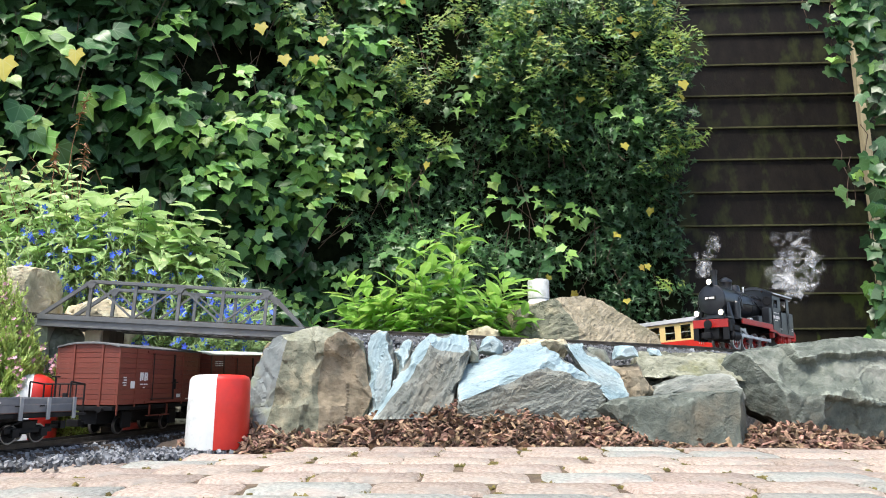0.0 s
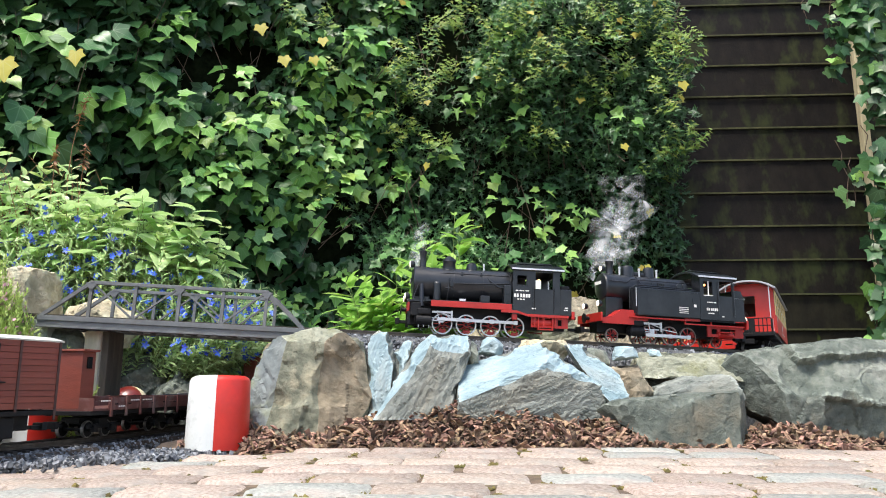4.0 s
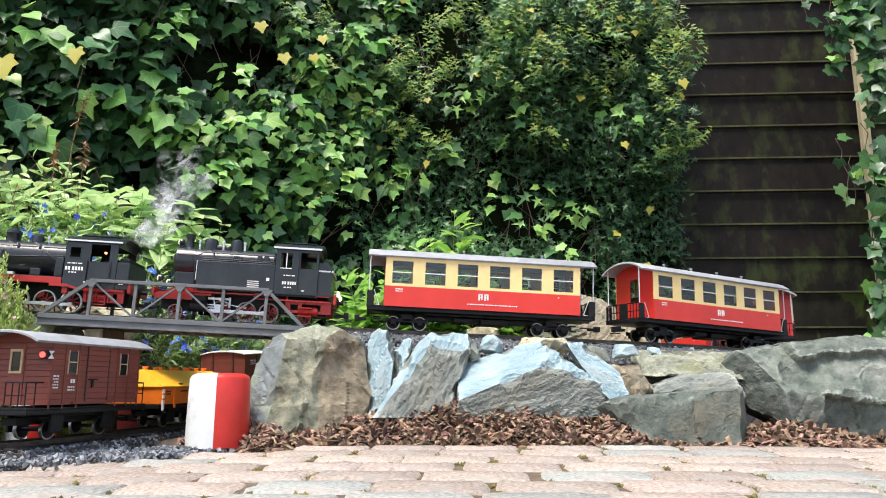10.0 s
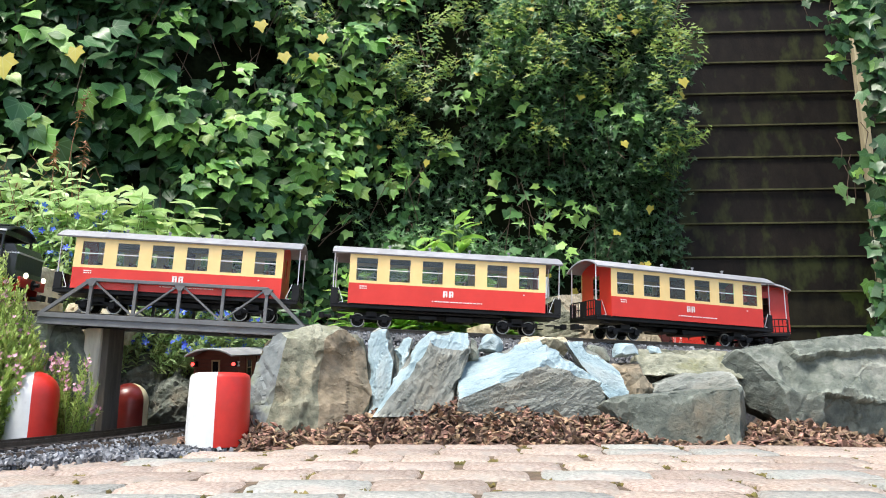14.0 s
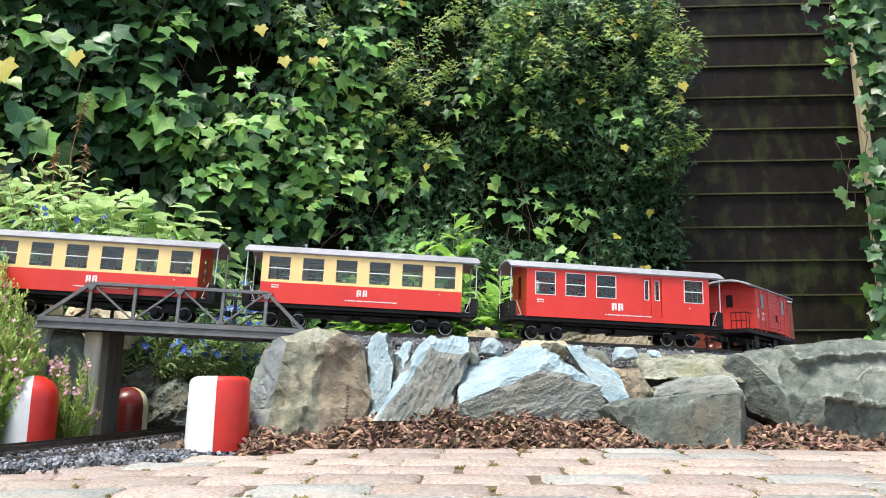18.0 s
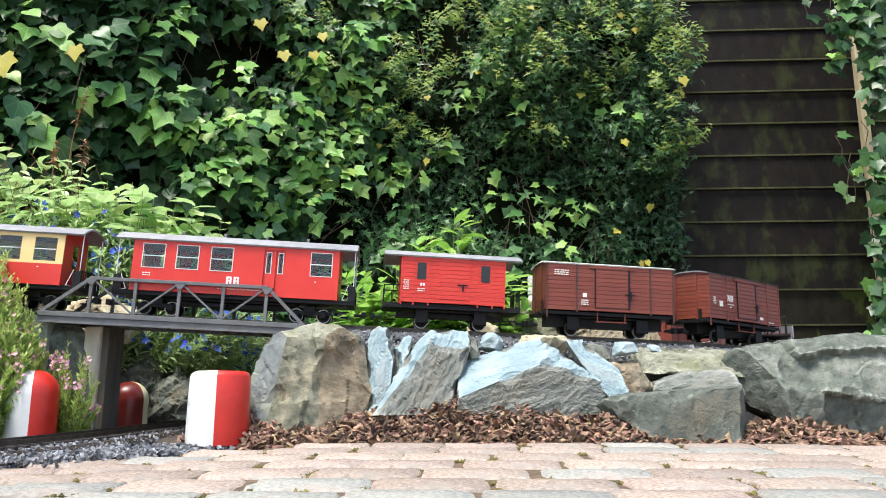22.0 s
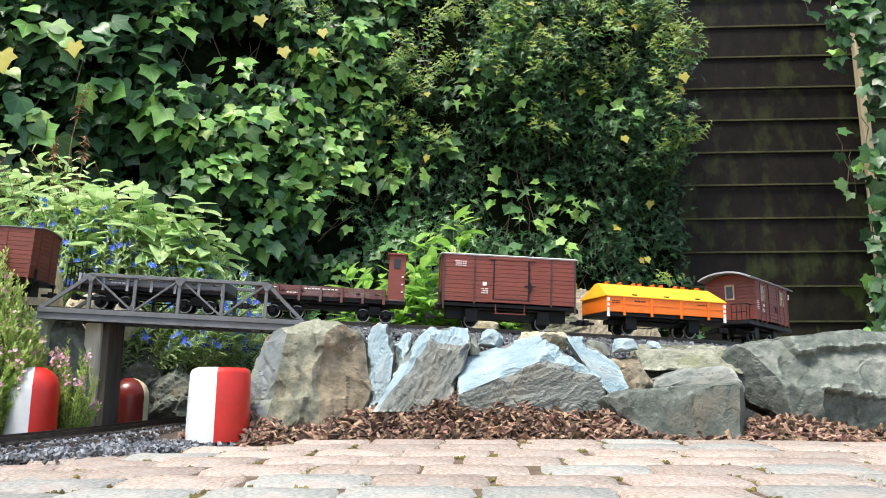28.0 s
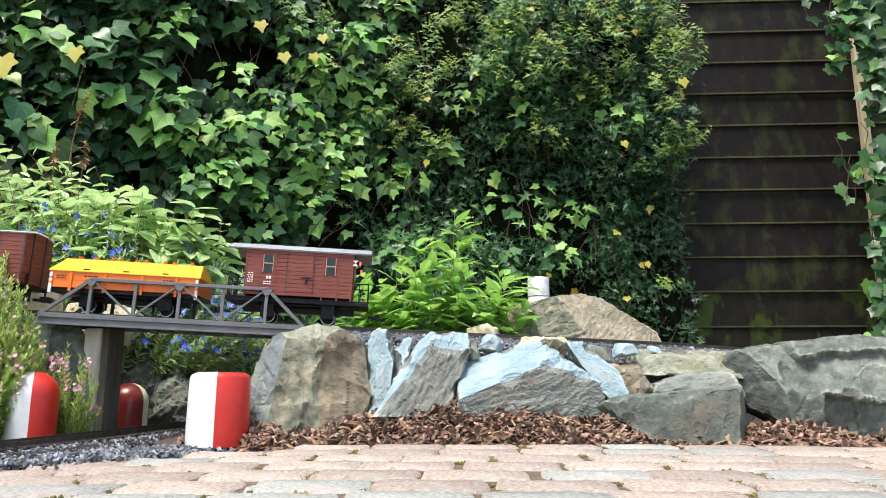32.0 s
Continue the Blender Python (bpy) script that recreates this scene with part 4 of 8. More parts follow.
def leaf_shape(half, fold=0.16, curl=0.12):
    """A leaf in x, y with its tip along +y, from one half of its outline: folded at the midrib, its lobes and tip bent back."""
    n = len(half)

    def lift(x, y):
        return fold * abs(x) - curl * y * y - 0.35 * curl * (x * 1.6) ** 4

    v = [(0, 0.02, 0), (0, 0.36, -0.02)] + [(x, y, lift(x, y)) for x, y in half] + [(-x, y, lift(x, y)) for x, y in half[:-1]]
    f = [(0, 2, 1)] + [(i + 2, i + 3, 1) for i in range(n - 1)]
    f += [(0, 1, n + 2)] + [(n + 2 + i, 1, n + 3 + i) for i in range(n - 2)] + [(2 * n, 1, n + 1)]
    return v, f


IVY5 = leaf_shape([(0.10, -0.06), (0.27, -0.13), (0.42, -0.02), (0.40, 0.17), (0.57, 0.43), (0.34, 0.53), (0.17, 0.76), (0, 1.0)])
IVY3 = leaf_shape([(0.12, -0.05), (0.32, -0.08), (0.43, 0.12), (0.58, 0.50), (0.27, 0.53), (0.12, 0.79), (0, 1.0)], 0.22, 0.2)
HEART = leaf_shape([(0.12, -0.10), (0.37, -0.08), (0.52, 0.16), (0.46, 0.42), (0.29, 0.66), (0.11, 0.86), (0, 1.0)], 0.12, 0.25)
BIRD = leaf_shape([(0.07, -0.01), (0.34, -0.03), (0.14, 0.20), (0.52, 0.44), (0.13, 0.42), (0.09, 0.7), (0, 1.0)], 0.3, 0.15)
OVATE = leaf_shape([(0.05, 0.0), (0.20, 0.14), (0.30, 0.34), (0.27, 0.58), (0.14, 0.82), (0, 1.0)], 0.3, 0.2)
IVY_V, IVY_F = IVY5
LANCE_V = [(0, 0, 0), (0.10, 0.2, 0.03), (0, 0.22, 0), (-0.10, 0.2, 0.03), (0.15, 0.48, 0.03), (0, 0.5, -0.02), (-0.15, 0.48, 0.03), (0.09, 0.78, -0.03), (0, 0.8, -0.08), (-0.09, 0.78, -0.03), (0, 1.0, -0.17)]
LANCE_F = [(0, 1, 2), (0, 2, 3), (1, 4, 5, 2), (2, 5, 6, 3), (4, 7, 8, 5), (5, 8, 9, 6), (7, 10, 8), (8, 10, 9)]
NEEDLE_V = [(-0.07, 0, 0), (0.07, 0, 0), (0.10, 0.5, 0.04), (-0.10, 0.5, 0.04), (0, 1, -0.05)]
NEEDLE_F = [(0, 1, 2, 3), (3, 2, 4)]
PETAL_V = [(0, 0, 0)] + [(math.cos(u) * k, math.sin(u) * k, 0.18 * k) for i in range(5) for u, k in ((2 * math.pi * (i - 0.28) / 5, 0.85), (2 * math.pi * i / 5, 1.0), (2 * math.pi * (i + 0.28) / 5, 0.85), (2 * math.pi * (i + 0.5) / 5, 0.35))]
PETAL_F = [(0, 1 + i, 1 + (i + 1) % 20) for i in range(20)]


def leaf_at(p, n, tip, size, wide=1.0):
    """Each leaf is a little askew and cupped in its own way."""
    skew, cup = LR.gauss(0, 0.13), LR.uniform(0.3, 1.9)
    return np.array(Matrix.Translation(p) @ basis(n, tip) @ Matrix(((size * wide, size * skew, 0, 0), (0, size, 0, 0), (0, 0, size * cup, 0), (0, 0, 0, 1))))


def ivy_face(x, z):
    """How far back the green wall stands."""
    y = 3.42 - 0.62 * max(0.0, (-0.35 - x)) ** 0.9
    y -= 0.17 * max(0.0, min(1.0, (z - 1.0) / 0.3)) * max(0.0, min(1.0, (x - 0.2) / 0.4))
    y += 0.13 * noise.noise(Vector((x * 2.1, z * 2.1, 3))) + 0.10 * noise.noise(Vector((x * 5, z * 5, 7)))
    return y


def right_edge(z):
    return 1.17 + 0.05 * noise.noise(Vector((0, z * 4, 1))) + 0.05 * noise.noise(Vector((2, z * 11, 1))) + (0.0 if z > 0.6 else 0.04)


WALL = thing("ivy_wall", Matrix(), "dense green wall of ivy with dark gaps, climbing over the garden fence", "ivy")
# near-black sheet behind the leaves stands in for shade in the gaps
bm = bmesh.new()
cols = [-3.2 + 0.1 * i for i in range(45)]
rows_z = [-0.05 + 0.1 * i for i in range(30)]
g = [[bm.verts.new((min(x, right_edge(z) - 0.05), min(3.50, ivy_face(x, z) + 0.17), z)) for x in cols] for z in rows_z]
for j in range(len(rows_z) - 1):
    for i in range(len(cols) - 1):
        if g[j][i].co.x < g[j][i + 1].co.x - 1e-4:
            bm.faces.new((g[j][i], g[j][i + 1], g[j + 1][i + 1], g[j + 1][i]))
part("shaded_twigs", bm, M_CORE, WALL, "dark sheet for the shade between leaves", smooth=60)
tw = bmesh.new()
for _ in range(420):
    x, z = LR.uniform(-2.2, 1.14), LR.uniform(0.1, 2.3)
    y = ivy_face(x, z) + LR.uniform(-0.06, 0.1)
    rod(tw, (x, y, z), (x + LR.gauss(0, 0.07), y + LR.gauss(0, 0.04), z + LR.uniform(0.05, 0.24)), 0.0022, 0.0012, seg=4)
part("twig_tangle", tw, M_WOODSTEM, WALL, "thin brown ivy stems")["kind"] = "stuff"


def clump(x, z, f, s):
    return noise.noise(Vector((x * f + s, z * f, s * 1.7)))


HEAPS = collections.defaultdict(list)
SHAPES = {"ivy5": IVY5, "ivy3": IVY3, "heart": HEART, "bird": BIRD}
# the mass of older leaves, with gaps; deeper ones darker, shade put into colour
for _ in range(22000):
    x, z = LR.uniform(-2.1, 1.26), LR.uniform(0.0, 2.3)
    if x > right_edge(z) + LR.gauss(0, 0.025):
        continue
    dense = clump(x, z, 2.6, 5) + 0.5 * clump(x, z, 7, 9)
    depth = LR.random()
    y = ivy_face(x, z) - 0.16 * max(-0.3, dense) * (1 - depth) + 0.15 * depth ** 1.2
    lobed = 0.8 * clump(x, z, 1.6, 21) + 0.7 * max(-0.7, min(1.0, (-0.12 - x) / 0.4)) - 0.12
    n = Vector((LR.gauss(0, 0.5), -1.0, LR.gauss(0.55, 0.5)))
    tip = Vector((LR.gauss(0, 0.7), -0.25, -1.0 + LR.gauss(0.1, 0.5)))
    if dense < -0.34 + LR.gauss(0, 0.1):
        continue
    if lobed > 0.0:
        if LR.random() < 0.36:
            continue
        size = LR.uniform(0.034, 0.074) * (1.2 if x < -1.05 else 1.0)
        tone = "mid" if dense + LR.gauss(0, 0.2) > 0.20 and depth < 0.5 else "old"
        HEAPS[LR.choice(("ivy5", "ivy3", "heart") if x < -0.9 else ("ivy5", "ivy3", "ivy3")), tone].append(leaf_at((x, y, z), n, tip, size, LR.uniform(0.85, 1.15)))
    else:
        for _ in range(3):
            m = leaf_at((x + LR.gauss(0, 0.022), y + LR.gauss(0, 0.02), z + LR.gauss(0, 0.022)), n + Vector((LR.gauss(0, 0.5), 0, LR.gauss(0, 0.5))), tip + Vector((LR.gauss(0, 0.9), LR.gauss(0, 0.3), LR.gauss(0.5, 0.8))), LR.uniform(0.026, 0.048), LR.uniform(0.8, 1.1))
            # low on the right the overhang's shade is put in as darker leaves
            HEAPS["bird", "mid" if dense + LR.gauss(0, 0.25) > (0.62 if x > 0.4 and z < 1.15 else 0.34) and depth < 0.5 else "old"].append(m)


def spray(cx, cz, n, size, spread, lift=0.07):
    """Leaves fanned round the tip of a shoot: place, normal, tip, size, how far out."""
    out = []
    cy = ivy_face(cx, cz) - lift
    for i in range(n):
        u = (i + 0.5) / n
        a = i * 2.4 + LR.gauss(0, 0.5)
        r = spread * math.sqrt(u)
        p = Vector((cx + r * math.cos(a), cy + 0.09 * u + LR.gauss(0, 0.012), cz + 0.8 * r * math.sin(a)))
        nrm = Vector((0.35 * math.cos(a) + LR.gauss(0, 0.32), -0.85, 0.62 + 0.25 * math.sin(a) + LR.gauss(0, 0.3)))
        tip = Vector((math.cos(a), -0.55, 0.75 * math.sin(a) - 0.45 + LR.gauss(0, 0.3)))
        out.append((p, nrm, tip, size * LR.uniform(0.7, 1.1) * (0.62 + 0.45 * u), u))
    return out


def tuft(cx, cz, n, size, spread):
    """Short upright shoots with small narrow-lobed leaves."""
    for _ in range(max(2, n // 7)):
        bx, bz = cx + LR.gauss(0, spread), cz + LR.gauss(0, 0.7 * spread)
        if bx > right_edge(bz) + 0.05:
            continue
        by = ivy_face(bx, bz) - LR.uniform(0.03, 0.10)
        d = Vector((LR.gauss(0, 0.5), -0.5, LR.uniform(0.2, 1.0))).normalized()
        for i in range(7):
            u = i / 6
            p = Vector((bx, by, bz)) + d * (0.065 * u)
            a = i * 2.4 + LR.random()
            side = Vector((math.cos(a), -0.4, 0.6 * math.sin(a)))
            HEAPS["bird", "shoot" if u > 0.25 + LR.gauss(0, 0.2) else "mid"].append(leaf_at(p, d + Vector((LR.gauss(0, 0.3), -0.5, 0.2)), side + d * (0.4 + u), size * LR.uniform(0.7, 1.1) * (1.1 - 0.4 * u), LR.uniform(0.8, 1.0)))


# fresh sprays that stand out before the mass
STAR = [(0.16, 1.52), (0.32, 1.51), (0.40, 1.39), (0.35, 1.29), (0.27, 0.99), (0.66, 0.95), (0.76, 1.45), (0.23, 1.13), (-0.23, 1.07), (0.07, 1.48), (-0.12, 1.1), (0.55, 0.69), (0.48, 1.02), (-0.43, 0.84), (0.58, 0.91), (0.87, 1.33), (0.42, 0.85), (-0.01, 1.24)]
SHOOTS = [(-0.12, 1.71), (0.24, 1.79), (0.23, 1.62), (0.5, 1.87), (-0.04, 1.3), (0.02, 1.87), (0.6, 1.62), (0.8, 1.68), (1.03, 1.68), (0.95, 1.76), (0.47, 1.68), (-0.15, 1.33), (1.11, 1.74), (1.07, 1.48), (1.16, 1.62), (-0.65, 1.78), (-0.23, 1.62), (0.72, 1.84), (0.85, 1.56), (0.1, 1.96), (0.67, 1.96), (0.98, 1.9), (1.08, 1.13), (1.17, 1.22)]
for x, z in STAR:
    for p, nrm, tip, s, u in spray(x, z, 7, 0.085, 0.075):
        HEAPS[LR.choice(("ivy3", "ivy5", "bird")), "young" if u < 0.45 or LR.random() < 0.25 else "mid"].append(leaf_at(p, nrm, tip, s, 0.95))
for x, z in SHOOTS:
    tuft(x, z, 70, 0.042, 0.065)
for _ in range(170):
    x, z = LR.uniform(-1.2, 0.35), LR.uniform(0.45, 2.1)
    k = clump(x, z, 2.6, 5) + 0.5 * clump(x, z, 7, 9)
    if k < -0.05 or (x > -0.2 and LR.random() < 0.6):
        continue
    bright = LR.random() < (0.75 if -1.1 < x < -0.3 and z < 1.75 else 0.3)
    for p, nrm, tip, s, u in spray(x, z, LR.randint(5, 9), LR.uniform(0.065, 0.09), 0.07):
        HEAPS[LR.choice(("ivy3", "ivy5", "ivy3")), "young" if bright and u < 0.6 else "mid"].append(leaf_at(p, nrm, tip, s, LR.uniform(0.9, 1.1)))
for _ in range(120):
    x, z = LR.uniform(-0.7, 1.2), LR.uniform(0.4, 2.2)
    if clump(x, z, 3.0, 12) > -0.05 and (z > 1.15 or (x < 0.4 and z > 0.9) or LR.random() < 0.2):
        tuft(x, z, 26, 0.038, 0.05)
for _ in range(46):
    x, z = LR.uniform(-0.6, 1.16), LR.uniform(0.5, 2.1)
    if LR.random() < 0.4 + 0.6 * (x > 0.4):
        HEAPS["ivy5", "yellow"].append(leaf_at((x, ivy_face(x, z) - LR.uniform(0.02, 0.09), z), (LR.gauss(0, 0.5), -1, LR.gauss(0.4, 0.4)), (LR.gauss(0, 0.6), -0.3, -1), LR.uniform(0.028, 0.05)))
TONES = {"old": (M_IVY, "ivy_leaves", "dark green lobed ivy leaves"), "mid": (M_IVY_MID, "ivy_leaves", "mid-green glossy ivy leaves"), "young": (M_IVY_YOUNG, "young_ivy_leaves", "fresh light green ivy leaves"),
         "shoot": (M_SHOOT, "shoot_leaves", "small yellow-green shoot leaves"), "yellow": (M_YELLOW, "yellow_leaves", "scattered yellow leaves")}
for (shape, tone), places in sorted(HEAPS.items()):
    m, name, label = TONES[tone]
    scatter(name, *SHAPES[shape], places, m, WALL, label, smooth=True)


def leaf_mesh(shape, m):
    v, f = shape
    me = bpy.data.meshes.new("leaf")
    me.from_pydata(v, [], f)
    uv = me.uv_layers.new(name="leaf")
    for loop in me.loops:
        uv.data[loop.index].uv = v[loop.vertex_index][:2]
    me.materials.append(m)
    me.shade_smooth()
    return me


BIG = {(k, tone): leaf_mesh(SHAPES[k], m) for k in ("ivy5", "ivy3", "heart") for tone, m in (("mid", M_BIGLEAF_DARK), ("young", M_BIGLEAF))}
BIG_YELLOW = leaf_mesh(IVY5, M_YELLOW)
LARGE = [(-1.63, 1.23, 0.9), (-1.63, 1.52, 0.7), (-1.28, 1.44, 0.4), (-1.22, 1.63, 0.9), (-1.14, 1.26, 0.95), (-1.3, 1.23, 0.5), (-1.45, 1.27, 0.5), (-1.56, 1.06, 0.3), (-1.41, 1.5, 0.1), (-1.62, 1.08, 0.6), (-1.14, 1.18, 0.9), (-1.5, 1.4, 0.2)]
MEDIUM = [(-0.93, 1.45), (-0.85, 1.21), (-1.03, 1.0), (-0.87, 1.05), (-0.75, 0.92), (-0.63, 1.15), (-0.49, 1.26), (-0.4, 1.72), (-0.47, 1.58), (-0.39, 1.43), (-0.68, 1.33), (-0.58, 1.11), (-0.79, 0.74), (-0.5, 1.78), (-0.59, 1.55), (-0.77, 1.36), (-0.26, 1.16), (-0.62, 0.89), (-0.48, 1.04), (-0.95, 0.98)]
for x, z, fr in LARGE:
    for p, nrm, tip, s, u in spray(x, z, 6, 0.110, 0.10, 0.09):
        shared("leaf", BIG[LR.choice(("ivy5", "ivy3", "heart")), "young" if LR.random() < fr else "mid"], WALL, Matrix(leaf_at(p, nrm, tip, s, LR.uniform(0.9, 1.1))))
for x, z in MEDIUM:
    for p, nrm, tip, s, u in spray(x, z, 11, 0.088, 0.10, 0.10):
        shared("leaf", BIG[LR.choice(("ivy5", "ivy3", "ivy3")), "young" if LR.random() < 0.8 else "mid"], WALL, Matrix(leaf_at(p, nrm, tip, s, LR.uniform(0.9, 1.1))))
for x, z, s in ((-1.61, 1.28, 0.10), (-1.43, 1.39, 0.07), (-0.82, 1.70, 0.06), (-0.72, 1.57, 0.06), (-0.56, 1.70, 0.05), (-0.60, 1.60, 0.05), (0.93, 0.65, 0.032), (1.09, 1.47, 0.05), (0.83, 1.20, 0.04)):
    shared("leaf", BIG_YELLOW, WALL, Matrix(leaf_at((x, ivy_face(x, z) - 0.14, z), (0.1, -1, 0.3), (0.3, -0.2, -1), s)))

# ivy hanging at the fence's other end, in loose strands
HANG = thing("ivy_curtain", Matrix(), "ivy trailing down the far end of the fence", "ivy")
strand = bmesh.new()
hung = collections.defaultdict(list)


def trail(x, y, z0, z1, per):
    """A hanging stem with leaves on both sides."""
    p = Vector((x, y, z0))
    while p.z > z1:
        q = p + Vector((LR.gauss(0, 0.014), LR.gauss(0, 0.006), -LR.uniform(0.04, 0.07)))
        rod(strand, p, q, 0.0022, 0.0018, seg=4)
        for _ in range(per):
            at = p.lerp(q, LR.random()) + Vector((LR.gauss(0, 0.022), -0.02 + LR.gauss(0, 0.015), 0))
            tone = "young" if LR.random() < 0.10 else "mid" if LR.random() < 0.42 else "old"
            hung[LR.choice(("ivy5", "ivy3")), tone].append(leaf_at(at, Vector((LR.gauss(-0.2, 0.4), -1, LR.gauss(0.35, 0.4))), Vector((LR.gauss(0, 0.8), -0.25, -0.8)), LR.uniform(0.042, 0.075), LR.uniform(0.9, 1.1)))
        p = q


for i in range(17):
    x = 1.82 + 0.026 * i
    trail(x, 3.02 + LR.gauss(0, 0.03), 2.25, LR.uniform(1.08, 1.55) if i > 3 else LR.uniform(1.35, 1.75), 3)
for x, z0, z1 in ((1.74, 1.18, 0.92), (1.80, 1.10, 0.94), (1.86, 1.25, 0.95), (1.66, 2.2, 1.72), (1.60, 2.2, 1.92), (1.70, 2.2, 1.86)):
    trail(x, 3.05, z0, z1, 1)
for i in range(13):
    trail(1.86 + 0.024 * i + LR.gauss(0, 0.01), 3.0 + LR.gauss(0, 0.03), LR.uniform(0.80, 1.25), 0.12, 3)
for i in range(5):
    trail(1.80 + 0.02 * i, 3.0, LR.uniform(0.36, 0.5), 0.12, 2)
for (shape, tone), places in sorted(hung.items()):
    m, name, label = TONES[tone]
    scatter(name, *SHAPES[shape], places, m, HANG, label, smooth=True)
part("stem_tangle", strand, M_WOODSTEM, HANG)["kind"] = "stuff"


def herb(name, label, stems, leaf_v, leaf_f, leaf_m, stem_m, per, size, wide, whorl=0.5, bend=0.25, top_only=0.0, flower=None, seed=1, droop=0.25, thick=0.0016):
    """A bushy plant: bowed stems with leaves set along them. stems: foot, tip."""
    r = random.Random(seed)
    t = thing(name, Matrix(), label, "plant")
    sv, sf = [], []
    leaves, flowers = [], []
    for foot, tipp in stems:
        a, b = Vector(foot), Vector(tipp)
        mid = (a + b) / 2 + Vector((r.gauss(0, bend), r.gauss(0, bend), r.gauss(0.2, 0.5) * bend)) * (b - a).length * 0.5
        pts = [a.lerp(mid, u).lerp(mid.lerp(b, u), u) for u in (0, 0.2, 0.4, 0.6, 0.8, 1.0)]
        for k, p in enumerate(pts):
            w = thick * (1 - 0.1 * k)
            at = len(sv)
            sv += [(p.x + w, p.y, p.z), (p.x - 0.5 * w, p.y + 0.87 * w, p.z), (p.x - 0.5 * w, p.y - 0.87 * w, p.z)]
            if k:
                sf += [(at - 3 + j, at - 3 + (j + 1) % 3, at + (j + 1) % 3, at + j) for j in range(3)]
        for i in range(per):
            u = top_only + (1 - top_only) * (i + r.random()) / per
            p = a.lerp(mid, u).lerp(mid.lerp(b, u), u)
            d = ((mid - a).lerp(b - mid, u)).normalized()
            ang = i * 2.4 + r.gauss(0, 0.4)
            side = d.orthogonal().normalized()
            out = Matrix.Rotation(ang, 3, d) @ side
            tip = out * (1 - whorl) + d * whorl * (0.6 + u)
            tip = (tip - Vector((0, 0, droop * r.random()))).normalized()
            n = d + Vector((r.gauss(0, 0.15), -0.2 + r.gauss(0, 0.15), 0.3))
            n -= tip * n.dot(tip)
            leaves.append(leaf_at(p, n, tip, size * r.uniform(0.65, 1.15) * (1.0 if u < 0.85 else 0.75), wide))
        if flower and r.random() < flower[2]:
            for _ in range(flower[3]):
                u = r.uniform(flower[4], 1.0)
                p = a.lerp(mid, u).lerp(mid.lerp(b, u), u) + Vector((r.gauss(0, 0.006), r.gauss(0, 0.006) - 0.006, r.gauss(0, 0.006)))
                flowers.append(leaf_at(p, (r.gauss(0, 0.5), -1, r.gauss(0.3, 0.5)), (0, 0, 1), flower[1] * r.uniform(0.7, 1.1)))
    me = bpy.data.meshes.new("stem_tangle")
    me.from_pydata(sv, [], sf)
    me.materials.append(stem_m)
    me.shade_smooth()
    tangle = new("stem_tangle", me)
    tangle.parent, tangle["kind"] = t, "stuff"
    scatter("foliage", leaf_v, leaf_f, leaves, leaf_m, t)
    if flowers:
        scatter("blossom", PETAL_V, PETAL_F, flowers, flower[0], t, flower[5])
    return t


def fan(cx, cy, z0, n, rx, ry, h, hv, seed, spread=1.0, px=None):
    r = random.Random(seed)
    out = []
    for _ in range(n):
        u, v = r.uniform(-1, 1), r.uniform(-1, 1)
        k = px(u) if px else 1.0 - 0.45 * u * u
        out.append(((cx + u * rx * 0.6, cy + v * ry * 0.6, z0), (cx + u * rx * spread, cy + v * ry * spread, z0 + h * k * r.uniform(1 - hv, 1.0))))
    return out


# leafy shrub behind the upper track
herb("green_shrub", "lush light green shrub with long pointed leaves behind the track", fan(-0.03, 1.95, 0.10, 56, 0.25, 0.11, 0.53, 0.5, 4, px=lambda u: 0.74 + 0.30 * math.exp(-((u - 0.30) / 0.16) ** 2) - 0.20 * abs(u) ** 3),
     LANCE_V, LANCE_F, M_LANCE, M_STEM, 17, 0.088, 1.35, 0.36, 0.14, 0.1, None, 5, 0.4)
# blue-flowered ground cover beside and under the bridge
herb("blue_flowered_plant", "sprawling green plant covered in small blue flowers", fan(-0.92, 1.97, 0.12, 440, 0.46, 0.10, 0.58, 0.75, 8, px=lambda u: 0.84 - 0.40 * max(0, u)),
     NEEDLE_V, NEEDLE_F, M_NEEDLE, M_STEM, 44, 0.027, 1.35, 0.4, 0.35, 0.1, (M_BLUE, 0.0108, 0.9, 2, 0.6, "small bright blue flowers"), 9)
herb("blue_flowered_plant", "trailing blue-flowered plant hanging under the bridge", fan(-0.60, 2.08, 0.06, 70, 0.24, 0.07, 0.20, 0.6, 18),
     NEEDLE_V, NEEDLE_F, M_NEEDLE, M_STEM, 34, 0.024, 1.2, 0.4, 0.4, 0.15, (M_BLUE, 0.0115, 0.4, 2, 0.5, "small bright blue flowers"), 19)
# broad-leaved plants above the flowers
herb("broad_leaved_plant", "pale green broad-leaved plant above the blue flowers", fan(-0.89, 2.04, 0.22, 84, 0.27, 0.12, 0.50, 0.45, 28, px=lambda u: 0.92 - 0.22 * max(0, u)),
     OVATE[0], OVATE[1], M_BROAD, M_STEM, 10, 0.080, 1.15, 0.25, 0.2, 0.45, None, 29, 0.5)
herb("leafy_perennial", "yellowish-green perennial with small oval leaves on reddish stems", fan(-1.28, 2.10, 0.22, 120, 0.26, 0.14, 0.66, 0.65, 27, px=lambda u: 0.92 - 0.10 * u),
     OVATE[0], OVATE[1], M_BROAD, M_REDSTEM, 15, 0.058, 0.95, 0.3, 0.5, 0.25, None, 30, 0.6)
